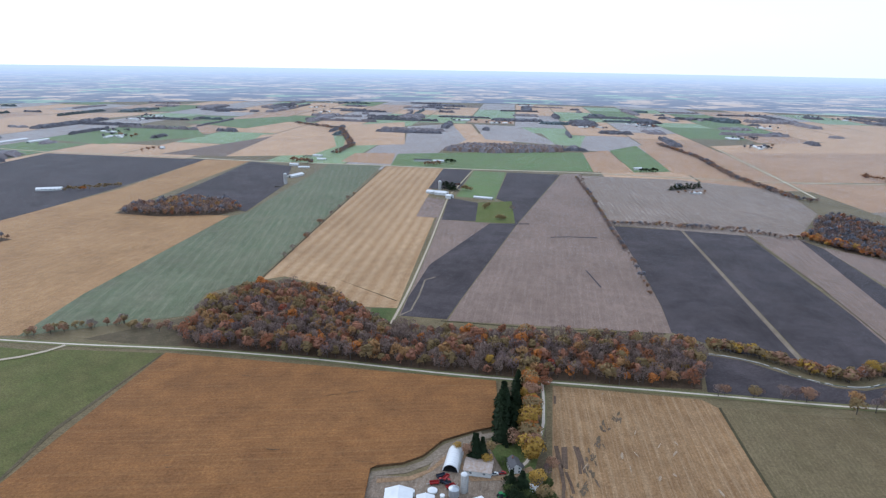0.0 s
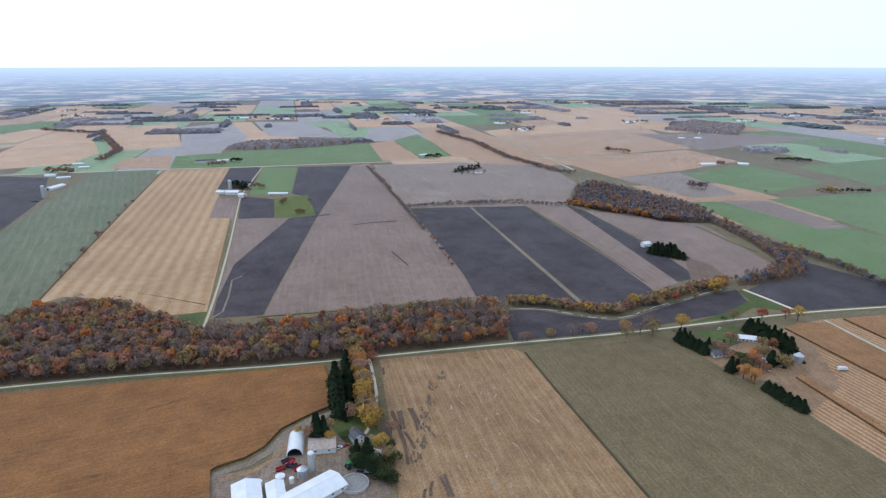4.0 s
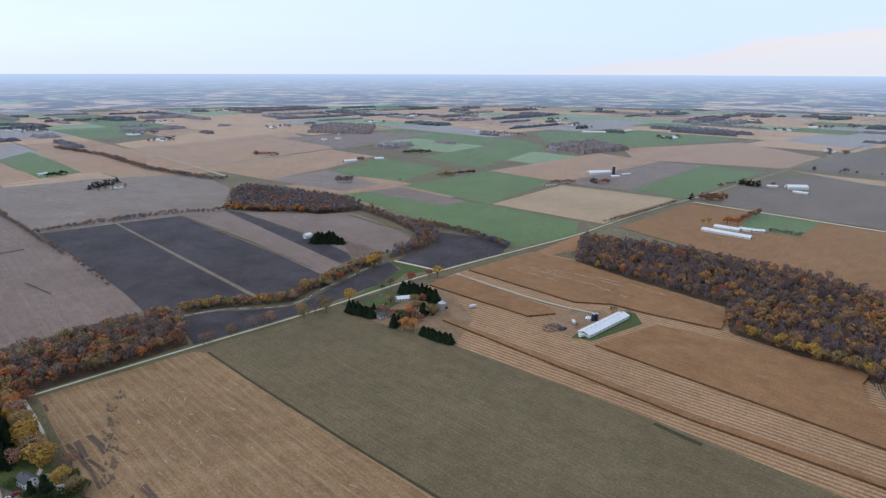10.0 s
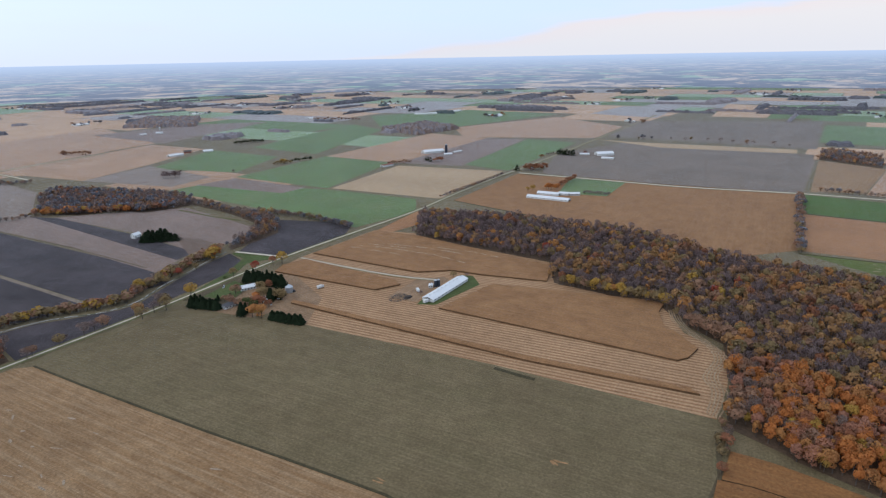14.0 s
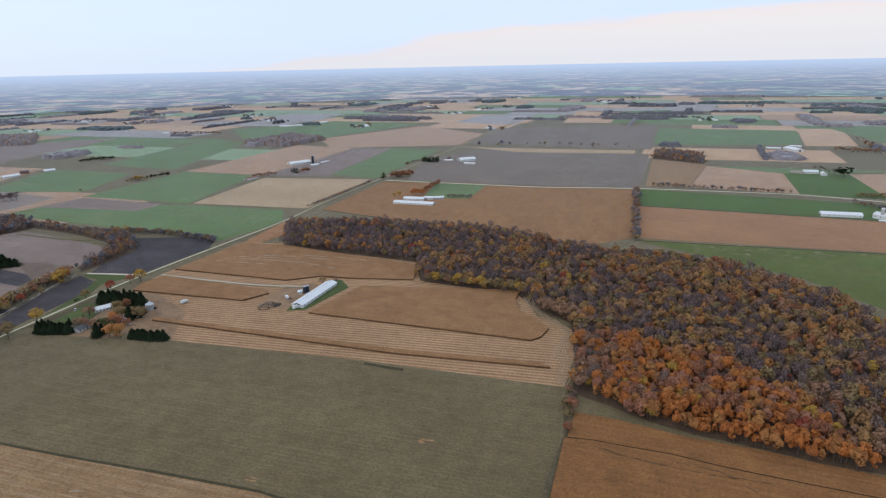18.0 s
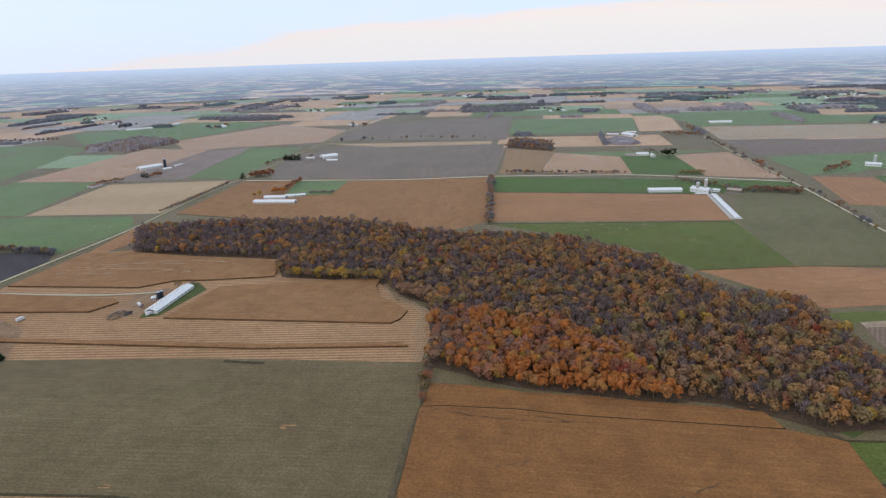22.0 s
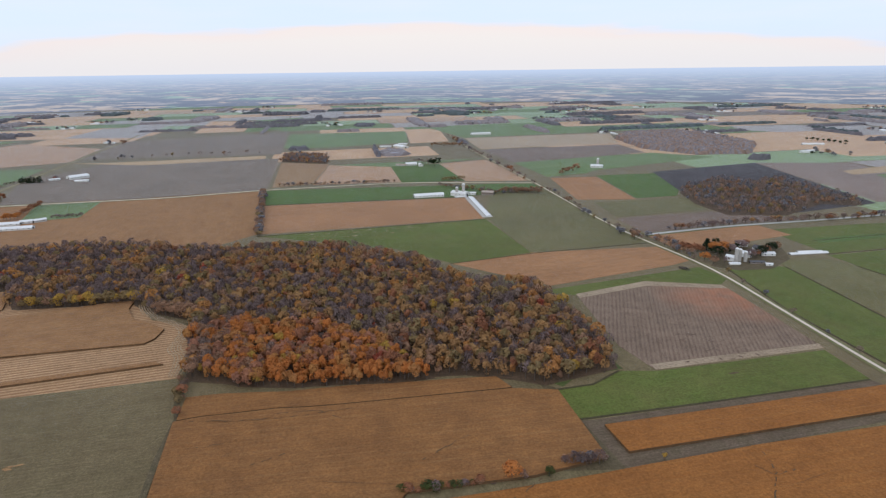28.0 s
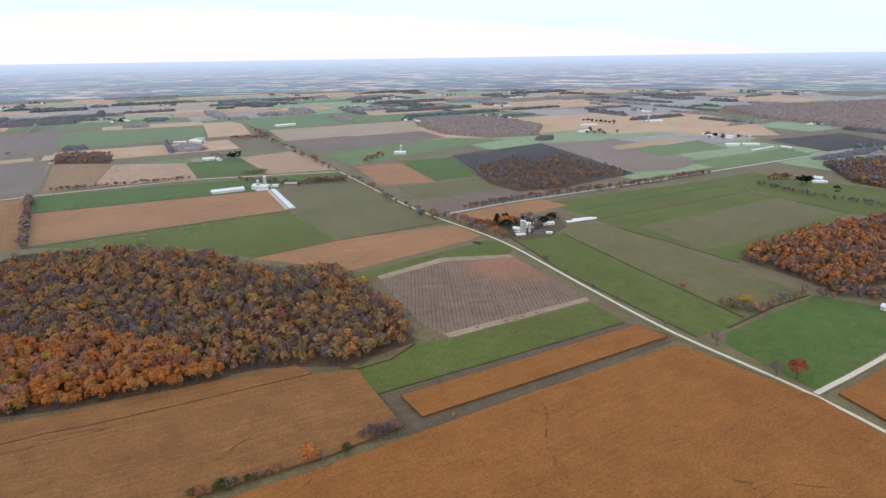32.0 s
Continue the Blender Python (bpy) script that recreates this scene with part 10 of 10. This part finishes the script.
single_tree(519, -38, 12, 'yellow', 'round', 'bright yellow tree at the edge of the wood', 'farmyard trees', 1.1)
single_tree(543, 65, 8.2, 'olive', 'round', TREE_WORDS['olive'], 'farmyard trees', 1)
single_tree(541, 57, 10.7, 'yellow', 'round', TREE_WORDS['yellow'], 'farmyard trees', 1)
single_tree(540, 48, 9.6, 'olive', 'round', TREE_WORDS['olive'], 'farmyard trees', 1)
single_tree(538, 39, 8.6, 'olive', 'round', TREE_WORDS['olive'], 'farmyard trees', 1)
single_tree(536, 31, 11.1, 'yellow', 'round', TREE_WORDS['yellow'], 'farmyard trees', 1)
single_tree(534, 22, 10, 'olive', 'round', TREE_WORDS['olive'], 'farmyard trees', 1)
single_tree(533, 14, 8.9, 'olive', 'round', TREE_WORDS['olive'], 'farmyard trees', 1)
single_tree(531, 5, 11.4, 'yellow', 'round', TREE_WORDS['yellow'], 'farmyard trees', 1)
single_tree(529, -3, 10.4, 'olive', 'round', TREE_WORDS['olive'], 'farmyard trees', 1)
single_tree(528, -12, 9.3, 'olive', 'round', TREE_WORDS['olive'], 'farmyard trees', 1)
single_tree(526, -20, 8.2, 'yellow', 'round', TREE_WORDS['yellow'], 'farmyard trees', 1)
single_tree(524, -29, 10.7, 'olive', 'round', TREE_WORDS['olive'], 'farmyard trees', 1)
single_tree(532, 15, 10, 'yellow', 'round', TREE_WORDS['yellow'], 'farmyard trees', 1)
single_tree(527, 2, 9, 'yellow', 'round', TREE_WORDS['yellow'], 'farmyard trees', 1)
house(18, -764, 0, 10, 8, 4, 'WHITE_ROOF', 'small pale house at the wood edge', 1)

def far_farms():
    """White barns, sheds and silos scattered over the far farmland."""
    rnd = random.Random(23)
    verts, faces, idx = [], [], []
    for _ in range(70):
        r, a = math.sqrt(rnd.uniform(1900 ** 2, 4200 ** 2)), rnd.uniform(-0.8, 2.9)
        cx, cy = r * math.sin(a), r * math.cos(a)
        turn = rnd.choice((-10, 82))
        for _ in range(rnd.randint(2, 4)):
            L, W, e = rnd.uniform(14, 45), rnd.uniform(9, 16), rnd.uniform(3, 5)
            ox, oy = cx + rnd.uniform(-45, 45), cy + rnd.uniform(-30, 30)
            c, sn = math.cos(radians(turn)), math.sin(radians(turn))
            b = len(verts)
            for sx in (-L / 2, L / 2):
                for y, z in ((-W / 2, 0), (W / 2, 0), (W / 2, e), (0, e + W * 0.16), (-W / 2, e)):
                    verts.append((ox + sx * c - y * sn, oy + sx * sn + y * c, z))
            faces += [[b, b + 4, b + 3, b + 2, b + 1], [b + 5, b + 6, b + 7, b + 8, b + 9], [b + 1, b + 2, b + 7, b + 6], [b + 2, b + 3, b + 8, b + 7], [b + 3, b + 4, b + 9, b + 8], [b, b + 5, b + 9, b + 4]]
            idx += [0, 0, 0, 1, 1, 0]
        for _ in range(rnd.randint(6, 14)):
            FAR_TREES.append((cx + rnd.uniform(-60, 60), cy + rnd.uniform(-45, 45), rnd.uniform(8, 14), choose(rnd, "distant"), "round", 1.4))
    tagged(new("far_farm_buildings", mesh_from("far_farm_buildings", verts, faces, [WHITE, WHITE_ROOF], idx)), "distant white barns and sheds of many farms", "barns", "", "stuff")


far_farms()

# the rest of the far trees, joined
grove("hedgerow_trees", [q for q in FAR_TREES if math.hypot(q[0], q[1]) < 1200], "scattered bare and brown trees along field hedges", "near")
grove("far_hedgerow_trees", [q for q in FAR_TREES if math.hypot(q[0], q[1]) >= 1200], "scattered bare and brown trees in far hedgerows", "far")
